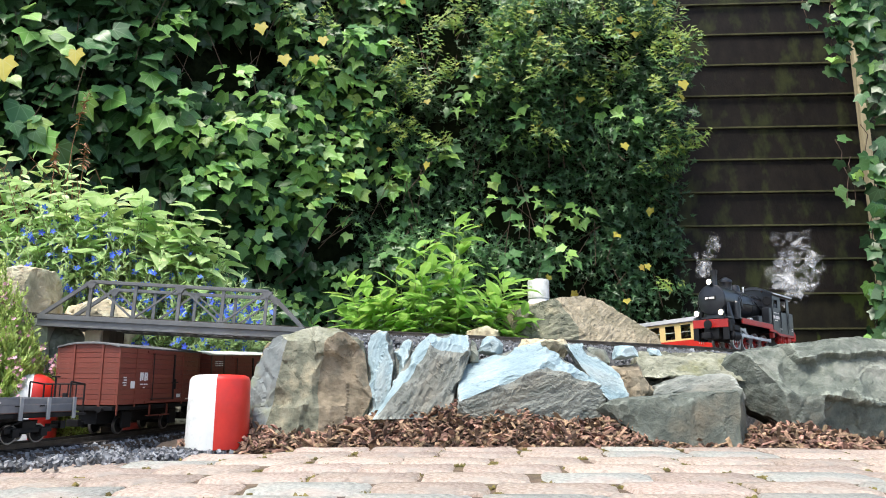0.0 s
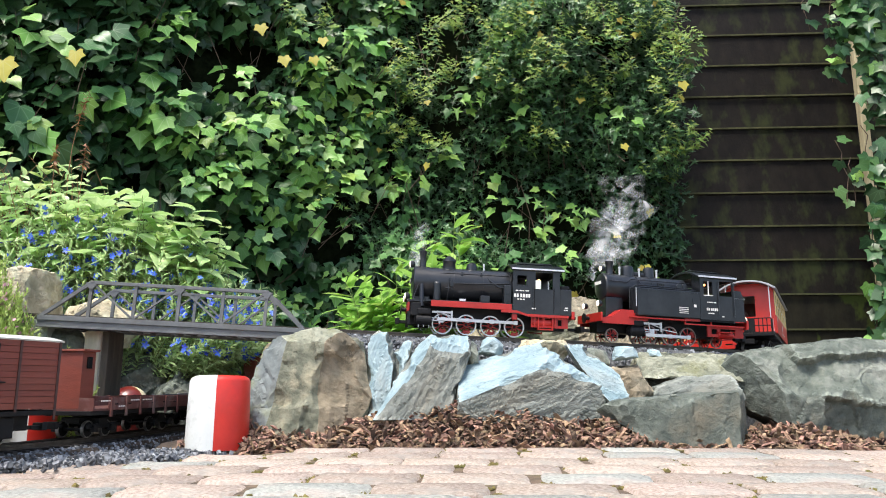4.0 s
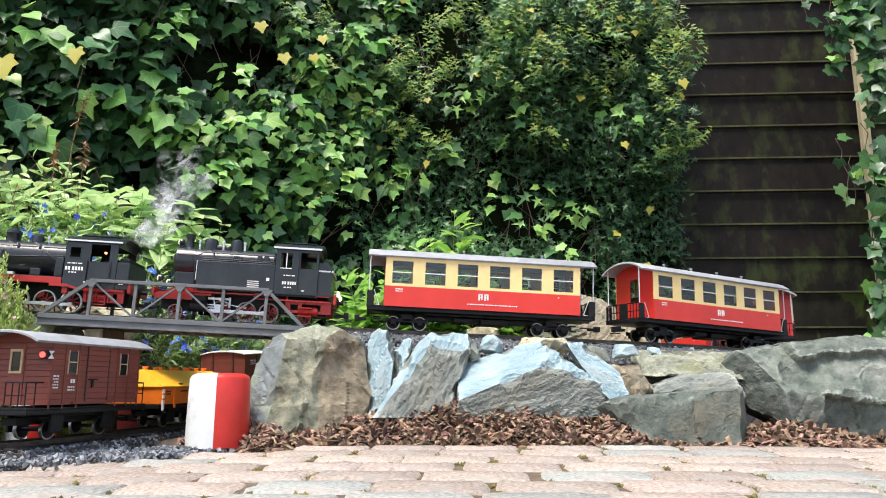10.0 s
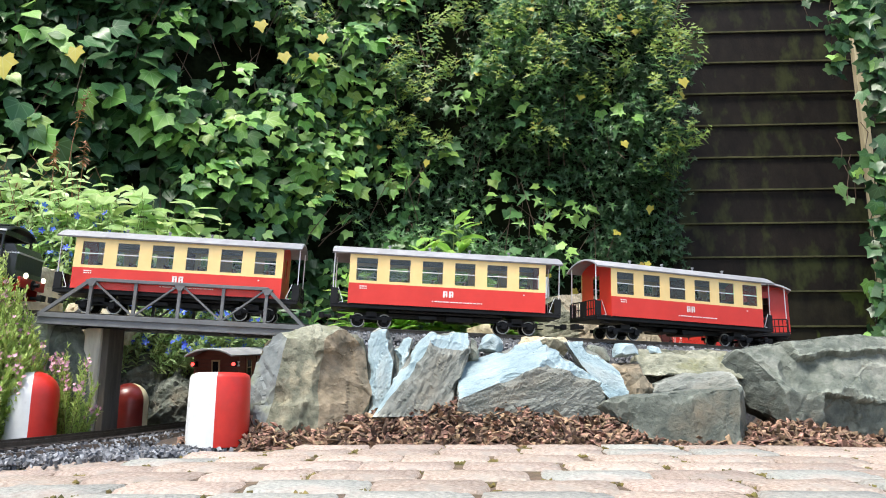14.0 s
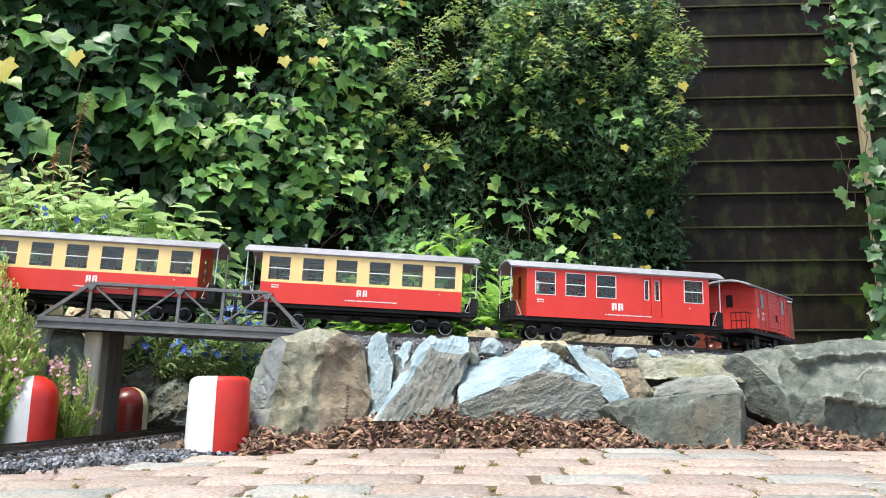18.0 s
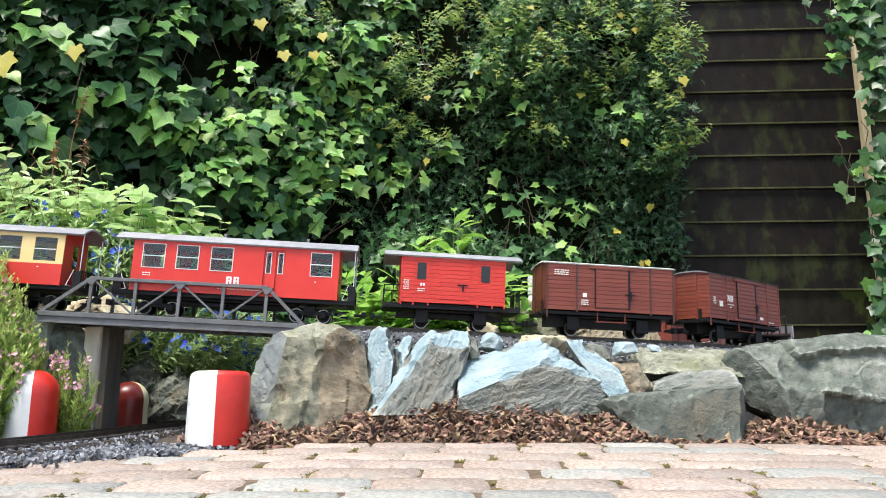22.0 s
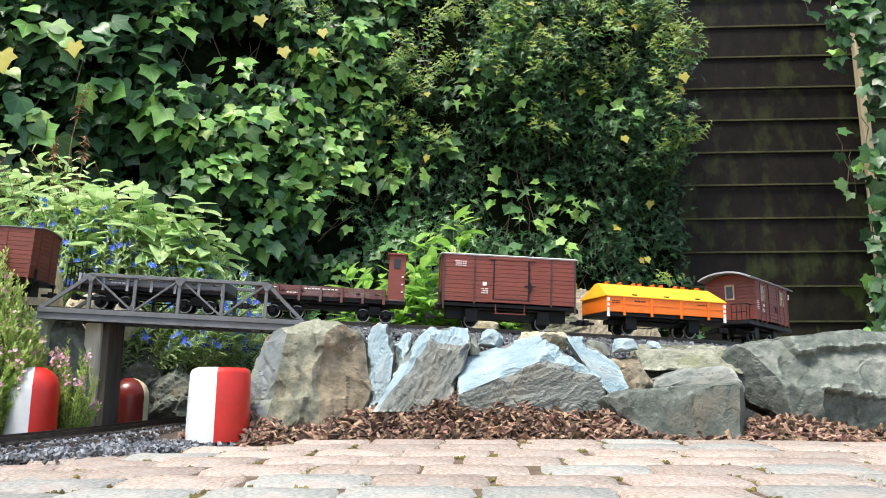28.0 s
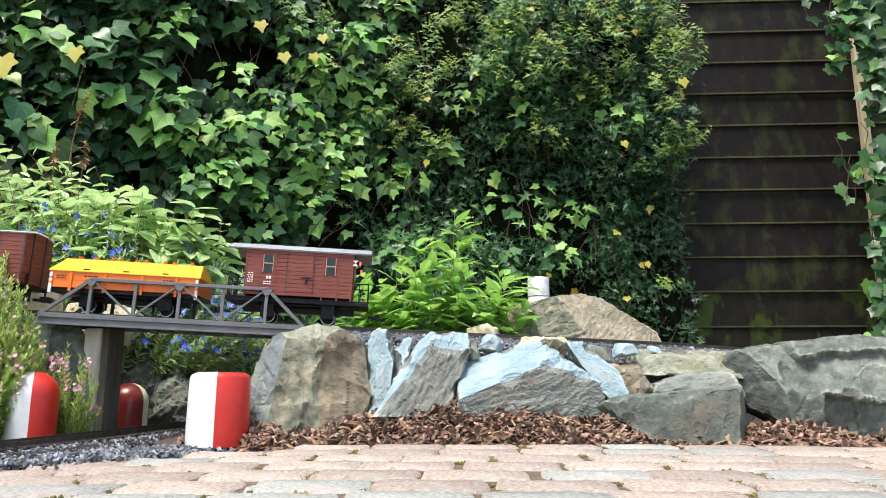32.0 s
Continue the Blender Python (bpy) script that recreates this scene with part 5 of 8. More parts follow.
# withered flower stalk over the perennials
herb("dry_flower_stalk", "withered reddish-brown flower stalk above the leaves", [((-1.14, 2.14, 0.55), (-1.115, 2.14, 1.02)), ((-1.20, 2.12, 0.55), (-1.19, 2.12, 0.84)), ((-1.10, 2.10, 0.55), (-1.08, 2.08, 0.83))],
     NEEDLE_V, NEEDLE_F, M_DRY, M_DRY, 26, 0.030, 1.6, 0.3, 0.15, 0.72, None, 33, 1.2, 0.0018)
# pink heather at the paving's corner
herb("heather", "bushy heather with tiny leaves and pink blossom", fan(-0.895, 1.40, 0.0, 760, 0.125, 0.06, 0.37, 0.7, 38, px=lambda u: 1.0 - 0.62 * max(0, u) ** 1.2),
     NEEDLE_V, NEEDLE_F, M_HEATH, M_WOODSTEM, 88, 0.0160, 1.6, 0.5, 0.25, 0.02, (M_PINK, 0.0046, 0.19, 10, 0.74, "tiny pink bells"), 39, 0.0, 0.0007)
herb("heather", "low sprig of pink heather before the grey slab", fan(-0.745, 1.455, 0.0, 44, 0.06, 0.04, 0.19, 0.6, 48),
     NEEDLE_V, NEEDLE_F, M_HEATH, M_WOODSTEM, 70, 0.0125, 1.5, 0.45, 0.25, 0.05, (M_PINK, 0.0044, 0.25, 10, 0.8, "tiny pink bells"), 49, 0.0, 0.0007)
herb("heather", "low heather bush leaning over the marker stump", fan(-0.842, 1.335, 0.0, 90, 0.05, 0.03, 0.16, 0.6, 68),
     NEEDLE_V, NEEDLE_F, M_HEATH, M_WOODSTEM, 70, 0.0125, 1.5, 0.45, 0.25, 0.05, (M_PINK, 0.0048, 0.25, 8, 0.75, "tiny pink bells"), 69, 0.0, 0.0007)
# dark low greenery behind the track
herb("ground_ivy", "dark low ivy between the track and the green wall", fan(-0.15, 2.45, 0.10, 80, 0.8, 0.25, 0.30, 0.6, 58),
     IVY_V, IVY_F, M_IVY, M_WOODSTEM, 8, 0.055, 1.0, 0.35, 0.3, 0.1, None, 59)

# ---- smoke, in thin curled veils ----
M_SMOKE = bpy.data.materials.new("smoke")
M_SMOKE.use_nodes = True
sn, sl_ = M_SMOKE.node_tree.nodes, M_SMOKE.node_tree.links
s_co, s_no, s_xyz = sn.new("ShaderNodeTexCoord"), sn.new("ShaderNodeTexNoise"), sn.new("ShaderNodeSeparateXYZ")
s_no.inputs["Scale"].default_value, s_no.inputs["Detail"].default_value, s_no.inputs["Distortion"].default_value = 22, 4, 1.2
sl_.new(s_co.outputs["Object"], s_no.inputs["Vector"])
sl_.new(s_co.outputs["Generated"], s_xyz.inputs[0])
s_rm = sn.new("ShaderNodeMapRange")
s_rm.inputs["From Min"].default_value, s_rm.inputs["From Max"].default_value, s_rm.inputs["To Max"].default_value = 0.42, 0.72, 1.0
sl_.new(s_no.outputs["Fac"], s_rm.inputs["Value"])


def s_math(op, a, b):
    k = sn.new("ShaderNodeMath")
    k.operation, k.use_clamp = op, op == "MULTIPLY"
    for sock, val in ((k.inputs[0], a), (k.inputs[1], b)):
        if isinstance(val, float):
            sock.default_value = val
        else:
            sl_.new(val, sock)
    return k.outputs[0]


def s_soft(axis):
    """Thick in the middle, nothing at the rim."""
    u = s_xyz.outputs[axis]
    return s_math("MULTIPLY", s_math("MULTIPLY", u, s_math("SUBTRACT", 1.0, u)), 4.0)


s_mu = s_math("MULTIPLY", s_math("MULTIPLY", s_soft("X"), s_soft("Z")), s_math("MULTIPLY", s_rm.outputs["Result"], 0.58))
s_t, s_d, s_m = sn.new("ShaderNodeBsdfTransparent"), sn.new("ShaderNodeBsdfDiffuse"), sn.new("ShaderNodeMixShader")
s_d.inputs["Color"].default_value = (0.95, 0.96, 0.97, 1)
s_tl = sn.new("ShaderNodeBsdfTranslucent")
s_tl.inputs["Color"].default_value = (0.95, 0.96, 0.97, 1)
s_m2 = sn.new("ShaderNodeMixShader")
s_m2.inputs[0].default_value = 0.35
sl_.new(s_d.outputs[0], s_m2.inputs[1])
sl_.new(s_tl.outputs[0], s_m2.inputs[2])
sl_.new(s_mu, s_m.inputs[0])
sl_.new(s_t.outputs[0], s_m.inputs[1])
sl_.new(s_m2.outputs[0], s_m.inputs[2])
sl_.new(s_m.outputs[0], sn["Material Output"].inputs["Surface"])

PUFFS = []


def puff(label, back, dx, dy, dz, w, h, seed):
    r = random.Random(seed)
    t = thing("smoke_puff", Matrix(), label, "smoke", "smoke from the engines")
    for k in range(7):
        bm = bmesh.new()
        n = 14
        o = Vector((seed * 2.1 + k, k * 3.3, 0))
        vs = [[None] * n for _ in range(n)]
        for i in range(n):
            for j in range(n):
                u, v = i / (n - 1) - 0.5, j / (n - 1) - 0.5
                p = Vector((u, 0, v))
                vs[i][j] = bm.verts.new((u + 0.25 * noise.noise(p * 3 + o), 0.5 * noise.noise(p * 2.4 + o * 2), v + 0.2 * noise.noise(p * 3 - o)))
        for i in range(n - 1):
            for j in range(n - 1):
                bm.faces.new((vs[i][j], vs[i + 1][j], vs[i + 1][j + 1], vs[i][j + 1]))
        f = (k + 0.5) / 7 - 0.5
        s = 0.55 + 0.5 * r.random()
        bmesh.ops.transform(bm, matrix=pose(f * w * 0.8 + r.gauss(0, w * 0.12), r.gauss(0, 0.012), f * h + r.gauss(0, h * 0.08), 0, r.uniform(-50, 50), r.uniform(-35, 35)) @ Matrix.Diagonal((w * 0.8 * s, 0.05 * s, h * 0.55 * s, 1)), verts=bm.verts)
        v = part("veil", bm, M_SMOKE, t, smooth=90)
        v.visible_shadow = False
    PUFFS.append((t, back, dx, dy, dz, seed))


puff("faint wisp of white smoke over the leading engine's chimney", 0.25, 0.0, 0.02, 0.205, 0.035, 0.08, 2)
puff("drifting puff of white smoke behind the second engine's chimney", 0.70, -0.03, 0.03, 0.225, 0.09, 0.12, 3)
puff("thin trail of smoke rising over the second engine", 0.74, -0.04, 0.05, 0.30, 0.14, 0.13, 4)

# ---- the train ----
M_BLACK = mat("black_plastic", (0.006, 0.006, 0.007), (0.012, 0.012, 0.013), 60, 0.5, spec=0.25, bump=0.1, bscale=300)
M_LOCO = mat("loco_black", (0.0100, 0.0115, 0.0145), (0.018, 0.0205, 0.025), 40, 0.28, spec=0.5, bump=0.12, bscale=120, c3=(0.026, 0.028, 0.032), s3=18, amount3=0.3)
M_LOCORED = mat("loco_red", (0.36, 0.016, 0.012), (0.44, 0.022, 0.016), 40, 0.4, c3=(0.22, 0.014, 0.012), s3=20, amount3=0.3)
M_COACHRED = mat("coach_red", (0.60, 0.032, 0.022), (0.65, 0.04, 0.028), 30, 0.35, c3=(0.52, 0.028, 0.02), s3=9, amount3=0.3)
M_CREAM = mat("coach_cream", (0.80, 0.58, 0.24), (0.84, 0.63, 0.28), 30, 0.4)
M_ROOF = mat("roof_grey", (0.25, 0.258, 0.27), (0.33, 0.337, 0.35), 30, 0.5, c3=(0.20, 0.20, 0.205), s3=12, amount3=0.3)
M_ROOFDARK = mat("roof_dark_grey", (0.10, 0.104, 0.108), (0.15, 0.154, 0.158), 30, 0.55, c3=(0.08, 0.08, 0.08), s3=12, amount3=0.4)
M_BROWN = mat("wagon_brown", (0.165, 0.037, 0.022), (0.202, 0.048, 0.029), 40, 0.5, bump=0.25, bscale=160, stretch=(0.4, 1, 4), c3=(0.15, 0.040, 0.026), s3=12, amount3=0.35, rand=0.08)
M_GAP = mat("dark_board_gap", (0.040, 0.014, 0.011), (0.06, 0.020, 0.016), 40, 0.8)
M_POSTBROWN = mat("dark_iron_post", (0.045, 0.018, 0.015), (0.07, 0.028, 0.022), 40, 0.5)
M_ROOFPALE = mat("roof_pale_grey", (0.56, 0.58, 0.55), (0.66, 0.68, 0.65), 30, 0.5, c3=(0.42, 0.43, 0.40), s3=12, amount3=0.3)
M_BGRED = mat("van_red", (0.56, 0.035, 0.024), (0.62, 0.045, 0.03), 40, 0.45, bump=0.25, bscale=160, stretch=(0.4, 1, 4), rand=0.04)
M_GREYWAG = mat("wagon_grey", (0.105, 0.112, 0.125), (0.15, 0.157, 0.17), 40, 0.5, bump=0.2, c3=(0.19, 0.19, 0.19), s3=20, amount3=0.35)
M_DKBROWN = mat("flat_brown", (0.10, 0.035, 0.03), (0.14, 0.05, 0.042), 40, 0.5, bump=0.2, c3=(0.2, 0.16, 0.15), s3=20, amount3=0.3)
M_ORANGE = mat("wagon_orange", (0.78, 0.16, 0.012), (0.84, 0.19, 0.018), 40, 0.4)
M_LID = mat("lid_yellow", (0.86, 0.40, 0.02), (0.92, 0.46, 0.03), 30, 0.38, c3=(0.80, 0.34, 0.02), s3=8, amount3=0.3)
M_DULL = mat("dull_steel", (0.26, 0.19, 0.17), (0.42, 0.36, 0.33), 60, 0.4, metal=0.7)
M_TREAD = mat("worn_tread", (0.26, 0.25, 0.24), (0.46, 0.45, 0.44), 60, 0.35, metal=0.85)
M_STEEL = mat("bright_steel", (0.66, 0.66, 0.66), (0.80, 0.80, 0.80), 60, 0.38, metal=0.6)
M_LETTER = mat("white_lettering", (0.74, 0.70, 0.66), (0.82, 0.78, 0.74), 60, 0.6)
M_GLASSY = bpy.data.materials.new("window_glass")
M_GLASSY.use_nodes = True
gn, gl = M_GLASSY.node_tree.nodes, M_GLASSY.node_tree.links
g_t, g_g, g_m = gn.new("ShaderNodeBsdfTransparent"), gn.new("ShaderNodeBsdfGlossy"), gn.new("ShaderNodeMixShader")
g_t.inputs["Color"].default_value = (0.78, 0.80, 0.79, 1)
g_g.inputs["Roughness"].default_value = 0.06
g_m.inputs[0].default_value = 0.05
gl.new(g_t.outputs[0], g_m.inputs[1])
gl.new(g_g.outputs[0], g_m.inputs[2])
gl.new(g_m.outputs[0], gn["Material Output"].inputs["Surface"])
M_LAMP = glow("lamp_glow", (1.0, 0.9, 0.7), 1.4)
M_REDLAMP = glow("tail_lamp_glow", (1.0, 0.06, 0.05), 3.0)
M_WARM = glow("cab_bulb", (1.0, 0.45, 0.16), 3.0)

TRAIN, WHEELS, RODS = [], [], []
HW = 0.061


def arched(bm, x0, x1, hw, z0, rise, thick=0.003, n=12):
    """A barrel roof."""
    rows = []
    for x in (x0, x0 + 0.002, x1 - 0.002, x1):
        ins = 0.0015 if x in (x0, x1) else 0.0
        ring = []
        for i in range(n + 1):
            u = -1 + 2 * i / n
            ring.append((u * (hw - ins), z0 + (rise - ins) * (1 - abs(u) ** 2.3)))
        for i in range(n, -1, -1):
            u = -1 + 2 * i / n
            ring.append((u * (hw - thick), z0 - thick + (rise - ins) * (1 - abs(u) ** 2.3)))
        rows.append([bm.verts.new((x, a, b)) for a, b in ring])
    k = len(rows[0])
    for a, b in zip(rows, rows[1:]):
        for i in range(k):
            bm.faces.new((a[i], a[(i + 1) % k], b[(i + 1) % k], b[i]))
    for r in (rows[0], rows[-1]):
        for i in range(n):
            bm.faces.new((r[i], r[i + 1], r[k - 2 - i], r[k - 1 - i]))
    bmesh.ops.recalc_face_normals(bm, faces=bm.faces)
    return bm


def wheelset(car, x, r, spoked=False, name="wheelset", tread=None):
    """An axle with two flanged wheels; it turns as the car runs."""
    tread = tread or M_TREAD
    w = part(name, rod(bmesh.new(), (0, -0.03, 0), (0, 0.03, 0), 0.003), M_BLACK, car)
    w.matrix_basis = pose(x, 0, r)
    for s in (-1, 1):
        y = s * 0.0235
        bm = bmesh.new()
        if spoked:
            for i in range(9):
                u = 2 * math.pi * i / 9
                bar(bm, (0.12 * r * math.cos(u), y, 0.12 * r * math.sin(u)), (0.88 * r * math.cos(u), y, 0.88 * r * math.sin(u)), 0.0017, 0.0022)
            lathe(bm, [(0.22 * r, -0.003), (0.22 * r, 0.003)], (0, y, 0), "Y", 14)
            box(bm, -0.3 * r, 0.3 * r, y - 0.002, y + 0.002, -0.82 * r, -0.52 * r)
        else:
            lathe(bm, [(0.86 * r, -0.0016), (0.5 * r, -0.0008), (0.16 * r, 0.0022 * s), (0.12 * r, 0.003)], (0, y, 0), "Y", 20)
        part("wheel_centre", bm, M_LOCORED if spoked else M_BLACK, w, "red spoked centre" if spoked else "")
        rim = bmesh.new()
        n = 28
        rows = []
        for k, o in ((0.88, -0.0028), (1.0, -0.0028), (1.0, 0.0028), (0.88, 0.0028)):
            rows.append([rim.verts.new((k * r * math.cos(2 * math.pi * i / n), y + o, k * r * math.sin(2 * math.pi * i / n))) for i in range(n)])
        for a, b in zip(rows, rows[1:] + rows[:1]):
            for i in range(n):
                rim.faces.new((a[i], a[(i + 1) % n], b[(i + 1) % n], b[i]))
        bmesh.ops.recalc_face_normals(rim, faces=rim.faces)
        part("tyre", rim, tread, w, "bright metal tyre", smooth=40)
    WHEELS.append((w, x, r, car))
    return w


def bogie(car, x, r=0.0150, gap=0.058):
    b = part("bogie_frame", boxes((x - gap / 2 - 0.017, x + gap / 2 + 0.017, 0.033, 0.037, 0.016, 0.024), (x - gap / 2 - 0.017, x + gap / 2 + 0.017, -0.037, -0.033, 0.016, 0.024),
                                  (x - 0.012, x + 0.012, -0.037, 0.037, 0.018, 0.034), (x - gap / 2 - 0.006, x - gap / 2 + 0.006, 0.033, 0.041, 0.010, 0.022), (x + gap / 2 - 0.006, x + gap / 2 + 0.006, 0.033, 0.041, 0.010, 0.022),
                                  (x - gap / 2 - 0.006, x - gap / 2 + 0.006, -0.041, -0.033, 0.010, 0.022), (x + gap / 2 - 0.006, x + gap / 2 + 0.006, -0.041, -0.033, 0.010, 0.022), bevel=0.001), M_BLACK, car, "black sprung bogie frame")
    for s in (-1, 1):
        wheelset(car, x + s * gap / 2, r)
    return b


def coupler(car, x, sgn):
    part("coupler", boxes((min(x, x + sgn * 0.022), max(x, x + sgn * 0.022), -0.006, 0.006, 0.020, 0.026), (min(x + sgn * 0.016, x + sgn * 0.026), max(x + sgn * 0.016, x + sgn * 0.026), -0.011, 0.011, 0.018, 0.030), bevel=0.001), M_BLACK, car)


def letters(car, y, marks, name="lettering", m=None):
    """Plain bars of paint on both sides: x, z, width, height."""
    for s in (-1, 1):
        bm = bmesh.new()
        for x, z, w, h in marks:
            x = s * x
            box(bm, x - w / 2, x + w / 2, s * y if s > 0 else s * y - 0.0006, s * y + 0.0006 if s > 0 else s * y, z - h / 2, z + h / 2)
        part(name, bm, m or M_LETTER, car, "small white painted lettering")["kind"] = "stuff"


def initials(x, z, h=0.0145):
    """Two heavy painted blocks, each with a slit."""
    out = []
    for o in (-h * 0.46, h * 0.46):
        out += [(x + o + h * 0.20, z, h * 0.28, h), (x + o - h * 0.22, z, h * 0.24, h * 0.86), (x + o, z + h * 0.40, h * 0.6, h * 0.2), (x + o, z - h * 0.06, h * 0.4, h * 0.16)]
    return out


def fine_print(x, z, rows, w, seed):
    r = random.Random(seed)
    out = []
    for i in range(rows):
        u = -w / 2
        while u < w / 2 - 0.002:
            k = min(r.uniform(0.002, 0.007), w / 2 - u)
            out.append((x + u + k / 2, z - i * 0.0045, k, 0.0022))
            u += k + r.uniform(0.0008, 0.0025)
    return out


def railing(car, x, sgn, y0, y1, z0, z1, posts=5, r=0.0011):
    rail = part("railing", rod(rod(bmesh.new(), (x, y0, z1), (x, y1, z1), r * 1.2, seg=6), (x, y0, (z0 + z1) / 2), (x, y1, (z0 + z1) / 2), r, seg=6), M_BLACK, car, "thin black platform railing")
    for i in range(posts):
        y = y0 + (y1 - y0) * i / (posts - 1)
        part("railing_post", rod(bmesh.new(), (x, y, z0), (x, y, z1), r, seg=6), M_BLACK, rail)


def platform(car, xb, xe, roof_z, body_z, gate=True):
    """An open end platform from the body's end xb to the outer end xe."""
    s = 1 if xe > xb else -1
    for y in (-0.050, 0.050):
        part("roof_post", rod(bmesh.new(), (xe - s * 0.004, y, 0.044), (xe - s * 0.004, y, roof_z), 0.0012, seg=8), M_STEEL, car, "thin pale roof post")
    railing(car, xe - s * 0.003, s, -0.050, -0.012, 0.046, 0.082)
    railing(car, xe - s * 0.003, s, 0.012, 0.050, 0.046, 0.082)
    part("end_gate", boxes((xe - s * 0.004 - 0.0008, xe - s * 0.004 + 0.0008, -0.011, 0.011, 0.045, 0.083)), M_BLACK, car, "black gangway gate")
    for y in (-0.052, 0.052):
        part("side_panel", boxes((min(xb + s * 0.022, xe), max(xb + s * 0.022, xe), y - 0.0012, y + 0.0012, 0.045, 0.080)), M_BLACK, car)
        part("grab_rail", bar(bar(bmesh.new(), (xb + s * 0.022, y * 1.04, 0.082), (xb + s * 0.010, y * 1.04, 0.050), 0.0012, 0.0012), (xb + s * 0.010, y * 1.04, 0.050), (xb + s * 0.022, y * 1.04, 0.048), 0.0012, 0.0012), M_STEEL, car, "bent bright grab rail")
        part("step", boxes((min(xb + s * 0.004, xb + s * 0.022), max(xb + s * 0.004, xb + s * 0.022), y - 0.008, y + 0.008, 0.020, 0.022), (min(xb + s * 0.004, xb + s * 0.022), max(xb + s * 0.004, xb + s * 0.022), y - 0.006, y + 0.006, 0.032, 0.034)), M_BLACK, car)


def side_with_openings(x0, x1, z0, z1, openings, y, t=0.0022):
    """A wall along x with rectangular openings (xa, xb, za, zb), all within it."""
    bm = bmesh.new()
    xs = sorted({x0, x1, *[o[0] for o in openings], *[o[1] for o in openings]})
    zs = sorted({z0, z1, *[o[2] for o in openings], *[o[3] for o in openings]})
    for a, b in zip(xs, xs[1:]):
        for c, d in zip(zs, zs[1:]):
            mx, mz = (a + b) / 2, (c + d) / 2
            if any(o[0] < mx < o[1] and o[2] < mz < o[3] for o in openings):
                continue
            box(bm, a, b, min(y, y - t if y > 0 else y + t), max(y, y - t if y > 0 else y + t), c, d)
    bmesh.ops.remove_doubles(bm, verts=bm.verts, dist=1e-6)
    return bm


def window(car, xa, xb, za, zb, y, frame_m=None, bars=True):
    s = 1 if y > 0 else -1
    w = part("window", boxes((xa, xb, y - s * 0.0016 - 0.0003, y - s * 0.0016 + 0.0003, za, zb)), M_GLASSY, car, "clear window pane")
    w.visible_shadow = False
    fm = frame_m or M_LETTER
    if bars:
        part("window_bar", boxes((xa, xb, y - s * 0.001 - 0.0006, y - s * 0.001 + 0.0008, za + (zb - za) * 0.48, za + (zb - za) * 0.48 + 0.0018)), fm, w, "pale sliding bar")
    if frame_m:
        e = 0.0014
        part("window_frame", boxes((xa - e, xb + e, y, y + s * 0.0008, za - e, za) if s > 0 else (xa - e, xb + e, y - 0.0008, y, za - e, za),
                                   (xa - e, xb + e, min(y, y + s * 0.0008), max(y, y + s * 0.0008), zb, zb + e),
                                   (xa - e, xa, min(y, y + s * 0.0008), max(y, y + s * 0.0008), za, zb), (xb, xb + e, min(y, y + s * 0.0008), max(y, y + s * 0.0008), za, zb)), frame_m, w, "pale window frame")


def running_gear(car, half, z=0.0467):
    part("underframe", boxes((-half, half, -0.056, 0.056, z - 0.008, z - 0.0005), (-half * 0.5, half * 0.5, -0.036, 0.036, z - 0.013, z - 0.008), (-half * 0.8, half * 0.8, -0.013, 0.013, 0.024, z - 0.013), bevel=0.001), M_BLACK, car, "black underframe")
    coupler(car, half, 1)
    coupler(car, -half, -1)


